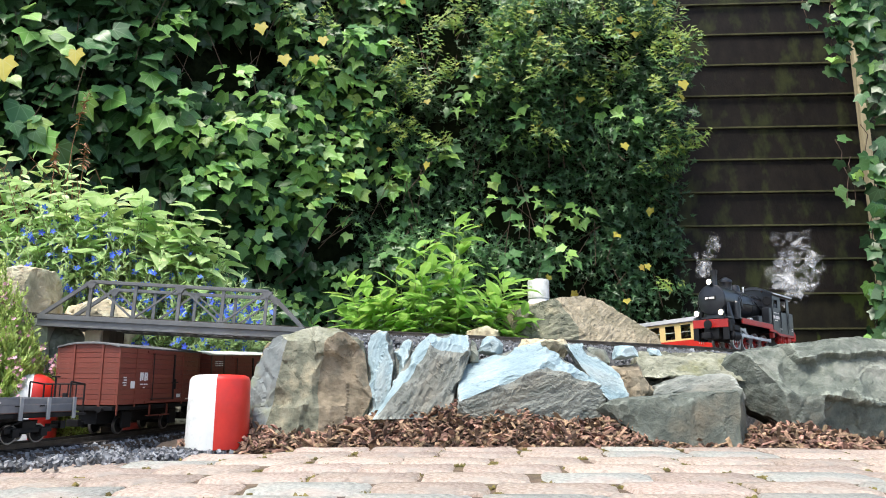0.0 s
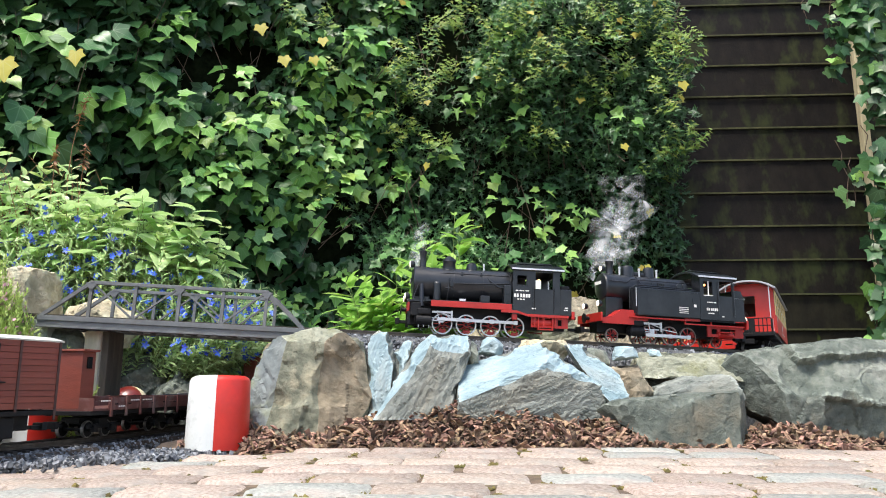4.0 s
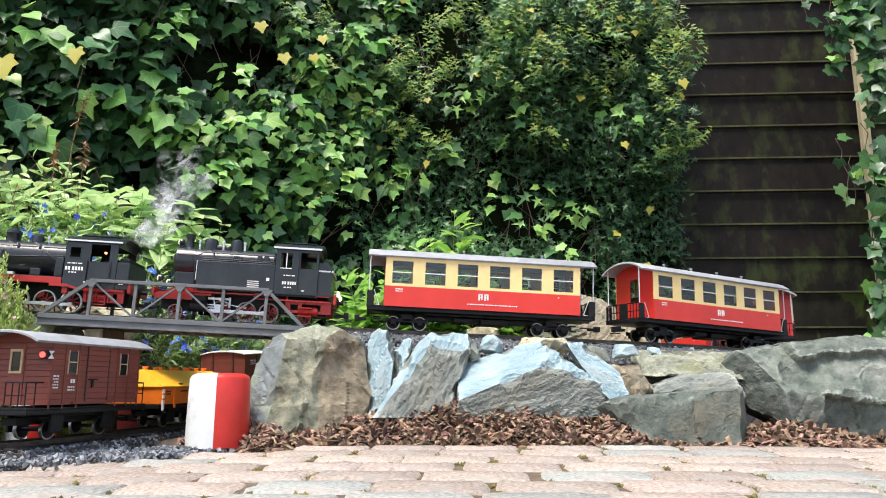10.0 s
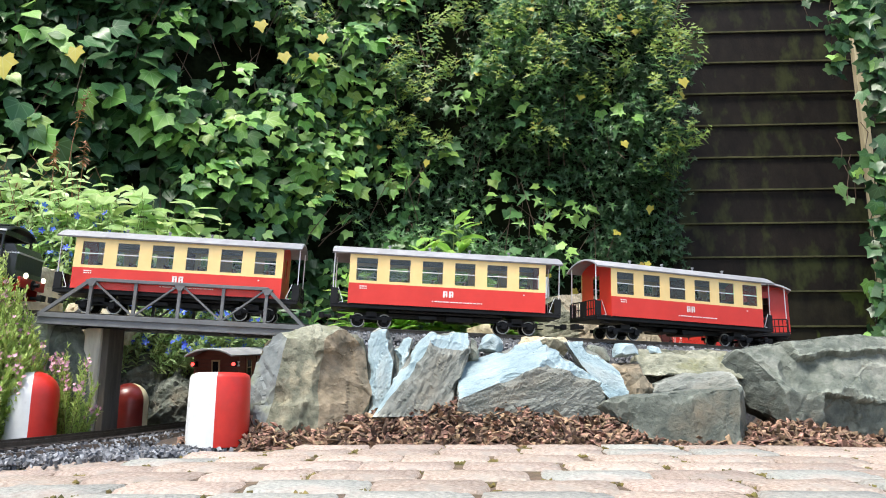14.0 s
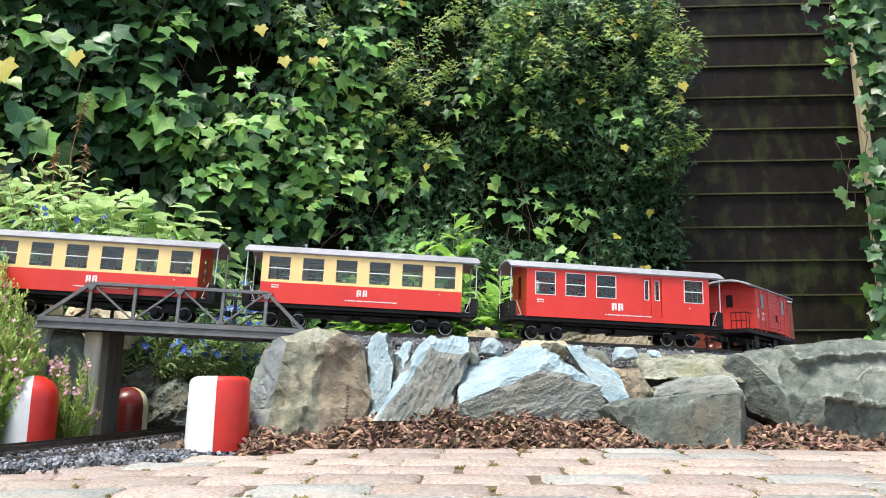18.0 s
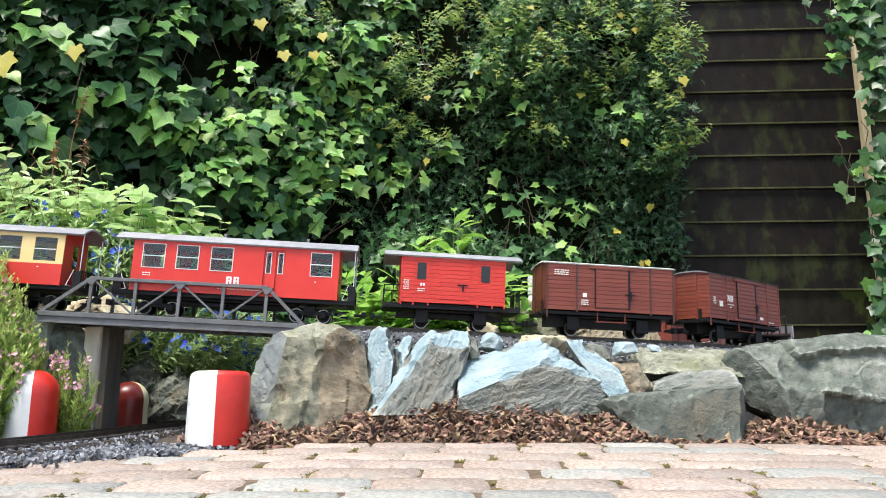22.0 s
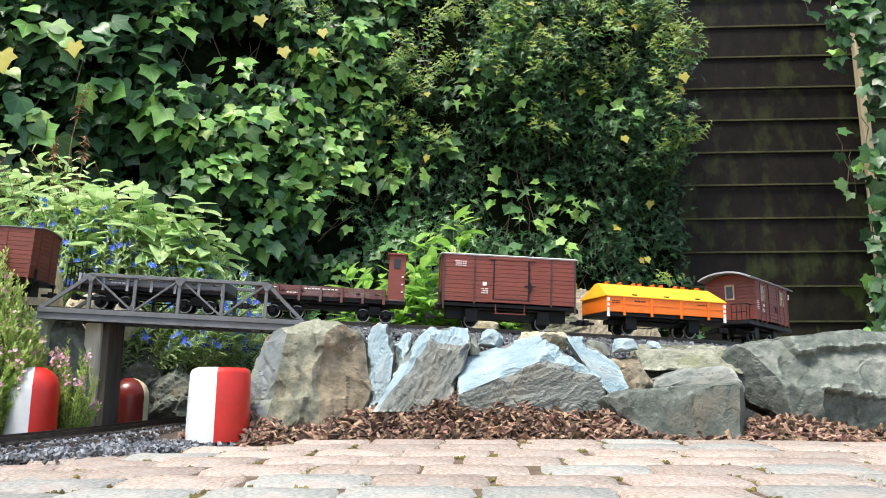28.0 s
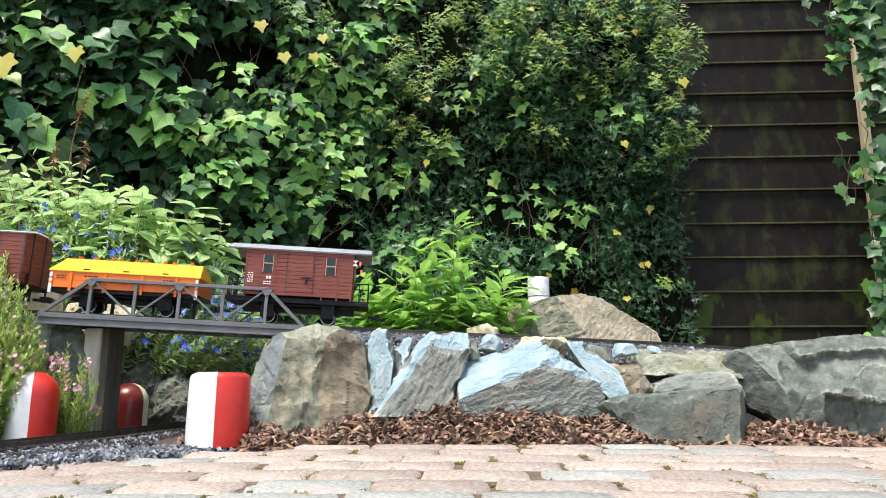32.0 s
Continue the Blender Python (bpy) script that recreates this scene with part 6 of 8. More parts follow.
def coach(label, upper, lower, wins, doors=(), roof=M_ROOF, frame_m=None, mark=(0.0, 0.0765)):
    L, z0, z1, zm = 0.4294, 0.0467, 0.1544, 0.0915
    h = L / 2
    car = thing("passenger_coach", Matrix(), label, "coach", "coaches of the train")
    running_gear(car, h + 0.036)
    part("floor", boxes((-h - 0.036, h + 0.036, -0.057, 0.057, z0 - 0.0004, z0 + 0.002)), M_BLACK, car)
    za, zb = 0.0975, 0.1465
    for s in (-1, 1):
        ops = [(x - w / 2, x + w / 2, za, zb) for x, w in wins]
        if upper is not lower:
            part("lower_side", boxes((-h, h, min(s * HW, s * (HW - 0.0022)), max(s * HW, s * (HW - 0.0022)), z0 + 0.001, zm)), lower, car, "glossy red lower side")
            part("upper_side", side_with_openings(-h, h, zm, z1, ops, s * HW), upper, car, "cream window band")
        else:
            dz = [(x - w / 2, x + w / 2, 0.060, 0.148) for x, w in doors]
            part("side", side_with_openings(-h, h, z0 + 0.001, z1, ops + dz, s * HW), lower, car, "glossy red side")
            for x, w in doors:
                part("door", side_with_openings(x - w / 2, x + w / 2, 0.060, 0.148, [(x - w * 0.22, x + w * 0.22, 0.099, 0.142)], s * (HW - 0.004), 0.0015), lower, car, "recessed red door")
                window(car, x - w * 0.22, x + w * 0.22, 0.099, 0.142, s * (HW - 0.004), M_LETTER, bars=False)
        for x, w in wins:
            window(car, x - w / 2, x + w / 2, za, zb, s * HW, frame_m)
    for s in (-1, 1):
        x = s * (h - 0.0011)
        part("end_wall", boxes((x - 0.001, x + 0.001, -HW + 0.003, -0.014, z0, z1 + 0.004), (x - 0.001, x + 0.001, 0.014, HW - 0.003, z0, z1 + 0.004), (x - 0.001, x + 0.001, -0.014, 0.014, 0.142, 0.170), (x - 0.001, x + 0.001, -0.014, 0.014, z0, 0.09)), lower, car, "red end wall")
        part("end_arch", plate(bmesh.new(), [(-0.056, 0.1584), (-0.04, 0.168), (-0.02, 0.1735), (0.02, 0.1735), (0.04, 0.168), (0.056, 0.1584)], -0.001, 0.001), lower, car).matrix_basis = pose(x, 0, 0, 0, 0, 90)
        platform(car, s * h, s * (h + 0.037), 0.168, z0)
    part("partition", boxes((-0.001, 0.001, -0.056, 0.056, z0, 0.15)), M_DKBROWN, car)
    for x in np.arange(-0.18, 0.19, 0.0355):
        part("seat", boxes((x - 0.002, x + 0.002, -0.052, -0.012, z0 + 0.002, 0.108), (x - 0.002, x + 0.002, 0.012, 0.052, z0 + 0.002, 0.108), bevel=0.001), M_DKBROWN, car)
    part("roof", arched(bmesh.new(), -h - 0.038, h + 0.038, HW + 0.006, 0.1565, 0.0215), roof, car, "pale grey barrel roof", smooth=40)
    for x in (-0.14, -0.05, 0.04, 0.13):
        part("roof_vent", lathe(bmesh.new(), [(0.0022, 0), (0.0022, 0.006), (0.0036, 0.0065), (0.0036, 0.009)], (x, 0.012, 0.1765), seg=10), roof, car)
    bogie(car, 0.163)
    bogie(car, -0.157)
    part("brake_gear", boxes((-0.06, 0.0, -0.03, 0.03, 0.020, 0.032), (0.02, 0.06, -0.035, 0.035, 0.022, 0.031), bevel=0.002), M_BLACK, car)
    letters(car, HW, initials(*mark, 0.0165 if upper is lower else 0.0140) + fine_print(-0.02, 0.060, 1, 0.11, 4) + fine_print(0.185, 0.085, 2, 0.018, 7) + fine_print(-0.165, 0.084, 1, 0.006, 8))
    TRAIN.append((car, None, 0.32))
    return car


CW = [(0.1775 - 0.071 * i, 0.0445) for i in range(6)]
first = coach("red and cream model passenger coach with six windows", M_CREAM, M_COACHRED, CW)
for back in (1.3389, 1.9085, 2.467):
    if back > 1.4:
        twin = copy_thing(first, Matrix())
        kids = sorted([c for c in twin.children if c.name.startswith("wheelset")], key=lambda c: -c.matrix_basis.translation.x)
        for c in kids:
            WHEELS.append((c, c.matrix_basis.translation.x, c.matrix_basis.translation.z, twin))
        TRAIN.append((twin, back, 0.32))
    else:
        TRAIN[-1] = (first, back, 0.32)
red = coach("all-red model coach with four windows and a double door", M_COACHRED, M_COACHRED, [(0.1725, 0.044), (0.103, 0.044), (0.032, 0.044), (-0.177, 0.044)], [(-0.0655, 0.020), (-0.0905, 0.020)], M_ROOF, M_LETTER, (0.006, 0.078))
TRAIN[-1] = (red, 3.0358, 0.32)


def planked(car, x0, x1, z0, z1, n, m, doors=(), door_proud=0.0016, ends=True, openings=(), gap=0.0005):
    """Boarded sides and ends, plank by plank, round a dark inner box."""
    part("body", boxes((x0 + 0.002, x1 - 0.002, -HW + 0.0028, HW - 0.0028, z0 + 0.001, z1)), M_GAP, car)
    d = (z1 - z0) / n
    meshes = {}

    def plank(xa, xb, z, ya, yb, along):
        key = (round(xb - xa, 4), round(yb - ya, 4), along)
        if key not in meshes:
            bm = boxes((-(xb - xa) / 2, (xb - xa) / 2, -(yb - ya) / 2, (yb - ya) / 2, 0, d - gap), bevel=0.0005)
            me = bpy.data.meshes.new("plank")
            bm.to_mesh(me)
            bm.free()
            me.materials.append(m)
            meshes[key] = me
        shared("plank", meshes[key], car, pose((xa + xb) / 2, (ya + yb) / 2, z))

    for i in range(n):
        z = z0 + i * d
        for s in (-1, 1):
            ya, yb = sorted((s * HW, s * (HW - 0.003)))
            cuts = [(x0, x1)]
            for o in openings:
                if o[2] < z + d / 2 < o[3]:
                    cuts = [c for a, b in cuts for c in ((a, min(b, o[0])), (max(a, o[1]), b)) if c[1] - c[0] > 0.001]
            for a, b in cuts:
                plank(a, b, z, ya, yb, 0)
            for a, b in doors:
                if 0 < i < n:
                    ya2, yb2 = sorted((s * (HW + 0.0003), s * (HW + door_proud)))
                    plank(a, b, z, ya2, yb2, 1)
        if ends:
            for x in (x0, x1 - 0.003):
                plank(x, x + 0.003, z, -HW + 0.003, HW - 0.003, 2)


def van(label, back, seed, big_mark, number_marks, white_roof, brake=False):
    L, z0, z1 = 0.2941, 0.0539, 0.1558
    h = L / 2
    car = thing("goods_van", Matrix(), label, "goods wagon", "brown goods vans")
    running_gear(car, h + 0.004, 0.052)
    planked(car, -h, h, z0, z1, 11, M_BROWN, [(-0.040, 0.036)])
    for s in (-1, 1):
        y = s * HW
        for x in (-h + 0.002, h - 0.002, -0.092, 0.078):
            part("post", boxes((x - 0.002, x + 0.002, min(y, y + s * 0.0012), max(y, y + s * 0.0012), z0 - (0.018 if abs(x) > 0.1 else 0.004), z1)), M_POSTBROWN if white_roof else M_BROWN, car, "upright side post")
        part("door_rail", boxes((-0.058, 0.048, min(y, y + s * 0.0028), max(y, y + s * 0.0028), z1 - 0.007, z1 - 0.003), bevel=0.0004), M_BROWN, car)
        part("door_sill", boxes((-0.058, 0.052, min(y, y + s * 0.0022), max(y, y + s * 0.0022), z0 + 0.001, z0 + 0.005)), M_BROWN, car)
        dx = sorted((-0.0435 * s, -0.0395 * s))
        part("door_edge", boxes((*dx, min(y, y + s * 0.0022), max(y, y + s * 0.0022), z0 + 0.006, z1 - 0.004)), M_BLACK, car)
        part("door_edge", boxes((*sorted((0.0345 * s, 0.0372 * s)), *sorted((y, y + s * 0.0022)), z0 + 0.006, z1 - 0.004)), M_BLACK, car)
        part("door_frame", boxes((-0.040, 0.036, *sorted((y, y + s * 0.0024)), z0 + 0.0075, z0 + 0.0095)), M_POSTBROWN, car)
        part("door_handle", boxes((*sorted((-0.056 * s, -0.032 * s)), min(y + s * 0.002, y + s * 0.004), max(y + s * 0.002, y + s * 0.004), 0.092, 0.0945), (*sorted((-0.047 * s, -0.042 * s)), min(y + s * 0.002, y + s * 0.004), max(y + s * 0.002, y + s * 0.004), 0.080, 0.100), bevel=0.0006), M_BLACK, car, "black door latch")
        part("footboard", boxes((-0.036, 0.033, min(s * 0.052, s * 0.062), max(s * 0.052, s * 0.062), 0.030, 0.032), (-0.034, -0.032, min(s * 0.056, s * 0.059), max(s * 0.056, s * 0.059), 0.032, 0.052), (0.029, 0.031, min(s * 0.056, s * 0.059), max(s * 0.056, s * 0.059), 0.032, 0.052)), M_BROWN, car)
        for x in (-0.08, 0.08):
            part("axle_guard", boxes((x - 0.014, x + 0.014, *sorted((s * 0.036, s * 0.042)), 0.011, 0.042), bevel=0.002), M_BLACK, car)
    for s in (-1, 1):
        for y in (-0.028, 0.028):
            part("end_post", boxes((min(s * h, s * (h + 0.002)), max(s * h, s * (h + 0.002)), y - 0.0022, y + 0.0022, z0 - 0.004, z1 + 0.006)), M_POSTBROWN if white_roof else M_BROWN, car)
        part("end_peak", plate(bmesh.new(), [(-0.057, 0.1555), (-0.03, 0.1625), (0, 0.165), (0.03, 0.1625), (0.057, 0.1555)], -0.0015, 0.0015), M_BROWN, car).matrix_basis = pose(s * (h - 0.002), 0, 0, 0, 0, 90)
        for y in (-0.036, 0.036):
            part("buffer", rod(bmesh.new(), (s * h, y, 0.046), (s * (h + 0.012), y, 0.046), 0.003, 0.005), M_BLACK, car)
        part("brake_stand", boxes((min(s * (h + 0.002), s * (h + 0.005)), max(s * (h + 0.002), s * (h + 0.005)), 0.034, 0.042, 0.042, 0.075), bevel=0.001), M_BLACK, car)
    part("underframe", boxes((-h + 0.012, h - 0.012, -0.018, 0.018, 0.020, z0 - 0.002)), M_BLACK, car)
    part("roof", arched(bmesh.new(), -h - 0.004, h + 0.004, HW + 0.003, 0.1575, 0.0085, 0.0022), M_ROOFPALE if white_roof else M_ROOFDARK, car, "shallow curved roof", smooth=40)
    for s in (-1, 1):
        wheelset(car, s * 0.0795, 0.0155)
    letters(car, HW + 0.0006, big_mark + number_marks)
    TRAIN.append((car, back, 0.17))
    return car


van("reddish-brown planked goods van with sliding door", 3.8476, 1, [(0.060, 0.088, 0.009, 0.009)] , fine_print(0.113, 0.141, 3, 0.032, 3) + fine_print(0.060, 0.077, 3, 0.016, 4), True)
van("reddish-brown planked goods van with large white initials", 4.2037, 2, initials(0.0665, 0.104, 0.0155), fine_print(0.0665, 0.090, 1, 0.028, 5) + fine_print(0.0665, 0.084, 1, 0.01, 6) + fine_print(0.128, 0.102, 4, 0.012, 7) + [(0.102, 0.089, 0.013, 0.013)] + fine_print(-0.105, 0.060, 1, 0.024, 9) + [(-0.063, 0.067, 0.014, 0.007)], False)
van("reddish-brown planked goods van with pale roof edge", 5.3534, 3, [(0.056, 0.094, 0.009, 0.008)], fine_print(0.110, 0.141, 3, 0.026, 8) + fine_print(0.056, 0.083, 3, 0.015, 2), True)


def brake_van(name, label, back, base_m, z0, z1, L, wins, door, frame_m, roof, lamps):
    h = L / 2
    car = thing(name, Matrix(), label, "brake van")
    running_gear(car, h + 0.036, 0.049)
    planked(car, -h, h, z0, z1, 11, base_m, [door], 0.0012, True)
    part("floor", boxes((-h - 0.036, h + 0.036, -0.056, 0.056, 0.049, 0.0515)), M_BLACK, car)
    for s in (-1, 1):
        y = s * (HW + 0.0001)
        for x in wins:
            w = part("window", boxes((x - 0.0095, x + 0.0095, min(y, y + s * 0.001), max(y, y + s * 0.001), 0.104, 0.140)), M_DARKGLASS, car, "dark narrow window")
            if frame_m:
                part("window_frame", boxes((x - 0.011, x - 0.0095, min(y, y + s * 0.002), max(y, y + s * 0.002), 0.103, 0.1415), (x + 0.0095, x + 0.011, min(y, y + s * 0.002), max(y, y + s * 0.002), 0.103, 0.1415), (x - 0.011, x + 0.011, min(y, y + s * 0.002), max(y, y + s * 0.002), 0.1215, 0.1235)), frame_m, w, "pale window frame")
        for x in door:
            part("door_edge", boxes((x - 0.0011, x + 0.0011, min(y, y + s * 0.0018), max(y, y + s * 0.0018), z0 + 0.004, z1 - 0.004)), M_POSTBROWN if frame_m else M_COACHRED, car)
        part("door_rail", boxes((door[0] - 0.03, door[1] + 0.004, min(y, y + s * 0.002), max(y, y + s * 0.002), z0 + 0.001, z0 + 0.0045)), base_m, car)
        for x in (-h + 0.002, h - 0.002, wins[0] - 0.016, wins[0] + 0.016, wins[1] - 0.016, wins[1] + 0.016):
            part("post", boxes((x - 0.0015, x + 0.0015, min(y, y + s * 0.0012), max(y, y + s * 0.0012), z0 - 0.006, z1)), base_m, car)
        part("door_handle", boxes((door[0] + 0.004, door[0] + 0.026, min(y + s * 0.0015, y + s * 0.0035), max(y + s * 0.0015, y + s * 0.0035), 0.094, 0.0965), (door[0] + 0.012, door[0] + 0.016, min(y + s * 0.0015, y + s * 0.0035), max(y + s * 0.0015, y + s * 0.0035), 0.082, 0.0965), bevel=0.0005), M_BLACK, car, "black door latch")
        for x in (-0.064, 0.064):
            part("axle_guard", boxes((x - 0.014, x + 0.014, *sorted((s * 0.036, s * 0.042)), 0.011, 0.042), bevel=0.002), M_BLACK, car)
    for s in (-1, 1):
        part("end_door", boxes((min(s * h, s * (h + 0.0012)), max(s * h, s * (h + 0.0012)), -0.014, 0.014, z0, z1 - 0.004), bevel=0.0004), base_m, car, "boarded end door")
        part("end_window", boxes((min(s * (h + 0.001), s * (h + 0.0022)), max(s * (h + 0.001), s * (h + 0.0022)), -0.008, 0.008, 0.108, 0.138)), M_DARKGLASS, car, "dark end window")
        if frame_m:
            part("end_window_frame", side_with_openings(-0.0115, 0.0115, 0.104, 0.142, [(-0.008, 0.008, 0.108, 0.138)], 0.0024, 0.0024), frame_m, car, "tan window frame").matrix_basis = pose(s * (h + 0.0012), 0, 0, 0, 0, -90 if s > 0 else 90)
        part("end_peak", plate(bmesh.new(), [(-0.057, z1), (-0.04, z1 + 0.008), (-0.02, z1 + 0.0145), (0.02, z1 + 0.0145), (0.04, z1 + 0.008), (0.057, z1)], -0.0015, 0.0015), base_m, car).matrix_basis = pose(s * (h - 0.002), 0, 0, 0, 0, 90)
        xe = s * (h + 0.034)
        railing(car, xe, s, -0.050, -0.014, 0.051, 0.090, 4)
        railing(car, xe, s, 0.014, 0.050, 0.051, 0.090, 4)
        for y in (-0.05, 0.05):
            part("railing", rod(rod(bmesh.new(), (s * h, y, 0.09), (xe, y, 0.09), 0.0013, seg=6), (s * (h + 0.015), y, 0.051), (s * (h + 0.015), y, 0.09), 0.0011, seg=6), M_BLACK, car)
            part("step", boxes((min(s * (h + 0.006), s * (h + 0.026)), max(s * (h + 0.006), s * (h + 0.026)), y - 0.008, y + 0.008, 0.022, 0.024)), M_BLACK, car)
    part("roof", arched(bmesh.new(), -h - 0.037, h + 0.037, HW + 0.006, z1 + 0.001, 0.0175), roof, car, "barrel roof", smooth=40)
    if lamps:
        for y in (-0.056, 0.056):
            lp = part("tail_lamp", boxes((-h - 0.012, -h, y - 0.006, y + 0.006, 0.126, 0.139), bevel=0.001), M_BLACK, car, "black tail lamp housing")
            part("lens", lathe(bmesh.new(), [(0.0045, 0), (0.0045, 0.002), (0.003, 0.0035)], (-h - 0.0155, y, 0.1325), "X", 14), M_REDLAMP, lp, "glowing red lens")
            part("marker_board", plate(bmesh.new(), [(-0.006, -0.006), (0.0, 0.0), (-0.006, 0.006), (0.006, 0.006), (0.0, 0.001), (0.006, -0.006)], -0.0006, 0.0006), M_LETTER, lp, "white marker triangles").matrix_basis = pose(-h - 0.004, y * 1.13, 0.1325)
    for s in (-1, 1):
        wheelset(car, s * 0.064, 0.0155)
    letters(car, HW + 0.0008, [(wins[0], 0.0925, 0.004, 0.006), (wins[0] - 0.006, 0.0925, 0.004, 0.006)] + fine_print(wins[0], 0.083, 2, 0.016, 3) + fine_print(h - 0.012, 0.100, 5, 0.012, 12))
    TRAIN.append((car, back, 0.15))
    return car


M_SASH = mat("tan_sash", (0.42, 0.28, 0.15), (0.52, 0.36, 0.20), 60, 0.5)
M_DARKGLASS = mat("dark_glass", (0.012, 0.013, 0.013), (0.02, 0.02, 0.02), 20, 0.08)
brake_van("baggage_van", "bright red planked baggage van with two small windows", 3.4972, M_BGRED, 0.0534, 0.1536, 0.229, (0.070, -0.070), (-0.035, 0.030), None, M_ROOF, False)
brake_van("brake_van", "brown planked brake van with glowing red tail lamps", 6.0638, M_BROWN, 0.0554, 0.1525, 0.2275, (0.066, -0.066), (-0.030, 0.026), M_SASH, M_ROOF, True)


def low_wagon(label, back, L, m, cabin):
    h = L / 2
    car = thing("low_side_wagon", Matrix(), label, "flat wagon", "low-sided wagons")
    running_gear(car, h + 0.004, 0.047)
    part("floor", boxes((-h, h, -0.058, 0.058, 0.0465, 0.050)), M_DKBROWN, car)
    for s in (-1, 1):
        y0, y1 = sorted((s * HW, s * (HW - 0.0025)))
        xa = -h + (0.040 if cabin else 0.0)
        part("side_board", boxes((xa, h, y0, y1, 0.048, 0.0585), bevel=0.0004), m, car)
        part("side_board", boxes((xa, h, y0, y1, 0.0592, 0.0685), bevel=0.0004), m, car)
        n = 7
        for i in range(n):
            x = xa + 0.004 + (h - xa - 0.008) * i / (n - 1)
            ya, yb = sorted((s * HW, s * (HW + 0.003)))
            part("stake", boxes((x - 0.0028, x + 0.0028, ya, yb, 0.036, 0.0695), bevel=0.0005), m if cabin else M_STAKE, car, "side stake")
        for i in range(n - 1):
            x = xa + (h - xa) * (i + 0.5) / n
            part("latch", boxes((x - 0.004, x + 0.004, *sorted((s * HW, s * (HW + 0.0015))), 0.056, 0.058)), M_BLACK, car)
    for x in (-h + 0.0015, h - 0.0015):
        part("end_board", boxes((x - 0.0013, x + 0.0013, -HW + 0.003, HW - 0.003, 0.048, 0.0685)), m, car)
    part("truss_rod", rod(rod(rod(bmesh.new(), (-0.07, 0.045, 0.036), (-0.03, 0.045, 0.022), 0.0012, seg=6), (-0.03, 0.045, 0.022), (0.03, 0.045, 0.022), 0.0012, seg=6), (0.03, 0.045, 0.022), (0.07, 0.045, 0.036), 0.0012, seg=6), M_BLACK, car)
    part("truss_rod", rod(rod(rod(bmesh.new(), (-0.07, -0.045, 0.036), (-0.03, -0.045, 0.022), 0.0012, seg=6), (-0.03, -0.045, 0.022), (0.03, -0.045, 0.022), 0.0012, seg=6), (0.03, -0.045, 0.022), (0.07, -0.045, 0.036), 0.0012, seg=6), M_BLACK, car)
    bogie(car, h - 0.062, 0.0145, 0.05)
    bogie(car, -h + 0.062, 0.0145, 0.05)
    letters(car, HW, fine_print(h - 0.03, 0.063, 1, 0.03, 2) + fine_print(0.02, 0.063, 1, 0.07, 5) + fine_print(h - 0.08, 0.053, 1, 0.03, 6))
    if cabin:
        c = part("brakeman_cabin", boxes((-h, -h + 0.036, -0.030, 0.052, 0.050, 0.147), bevel=0.001), M_BROWN, car, "tall narrow brown brakeman's cabin")
        part("roof", boxes((-h - 0.004, -h + 0.040, -0.035, 0.057, 0.147, 0.151), bevel=0.001), M_BROWN, c)
        for s, y in ((1, 0.0525), (-1, -0.0305)):
            part("window", boxes((-h + 0.012, -h + 0.026, y - 0.0006, y + 0.0006, 0.118, 0.138)), M_DARKGLASS, c, "dark little window")
        for k in (0.066, 0.082, 0.098):
            part("lamp_dot", boxes((-h + 0.004, -h + 0.008, 0.052, 0.0535, k, k + 0.003)), M_LETTER, c)
    else:
        for y in (-0.045, 0.045):
            part("railing", rod(rod(rod(bmesh.new(), (h + 0.002, y, 0.04), (h + 0.002, y, 0.094), 0.0014, seg=6), (h + 0.030, y, 0.04), (h + 0.030, y, 0.09), 0.0014, seg=6), (h + 0.002, y, 0.094), (h + 0.030, y, 0.09), 0.0014, seg=6), M_BLACK, car)
        railing(car, h + 0.030, 1, -0.045, 0.045, 0.044, 0.090, 6)
        part("platform", boxes((h, h + 0.032, -0.05, 0.05, 0.040, 0.044)), M_BLACK, car)
        part("brake_handle", rod(rod(bmesh.new(), (h + 0.012, 0.0, 0.044), (h + 0.012, 0.0, 0.102), 0.0016, seg=8), (h + 0.004, 0.0, 0.102), (h + 0.020, 0.0, 0.102), 0.0012, seg=6), M_BLACK, car)
    TRAIN.append((car, back, 0.18))
    return car


M_STAKE = mat("stake_grey", (0.22, 0.23, 0.24), (0.31, 0.32, 0.33), 40, 0.5)
low_wagon("grey low-sided stake wagon with a railed end platform", 4.5984, 0.298, M_GREYWAG, False)
low_wagon("dark brown low-sided wagon with brakeman's cabin", 4.9666, 0.3161, M_DKBROWN, True)


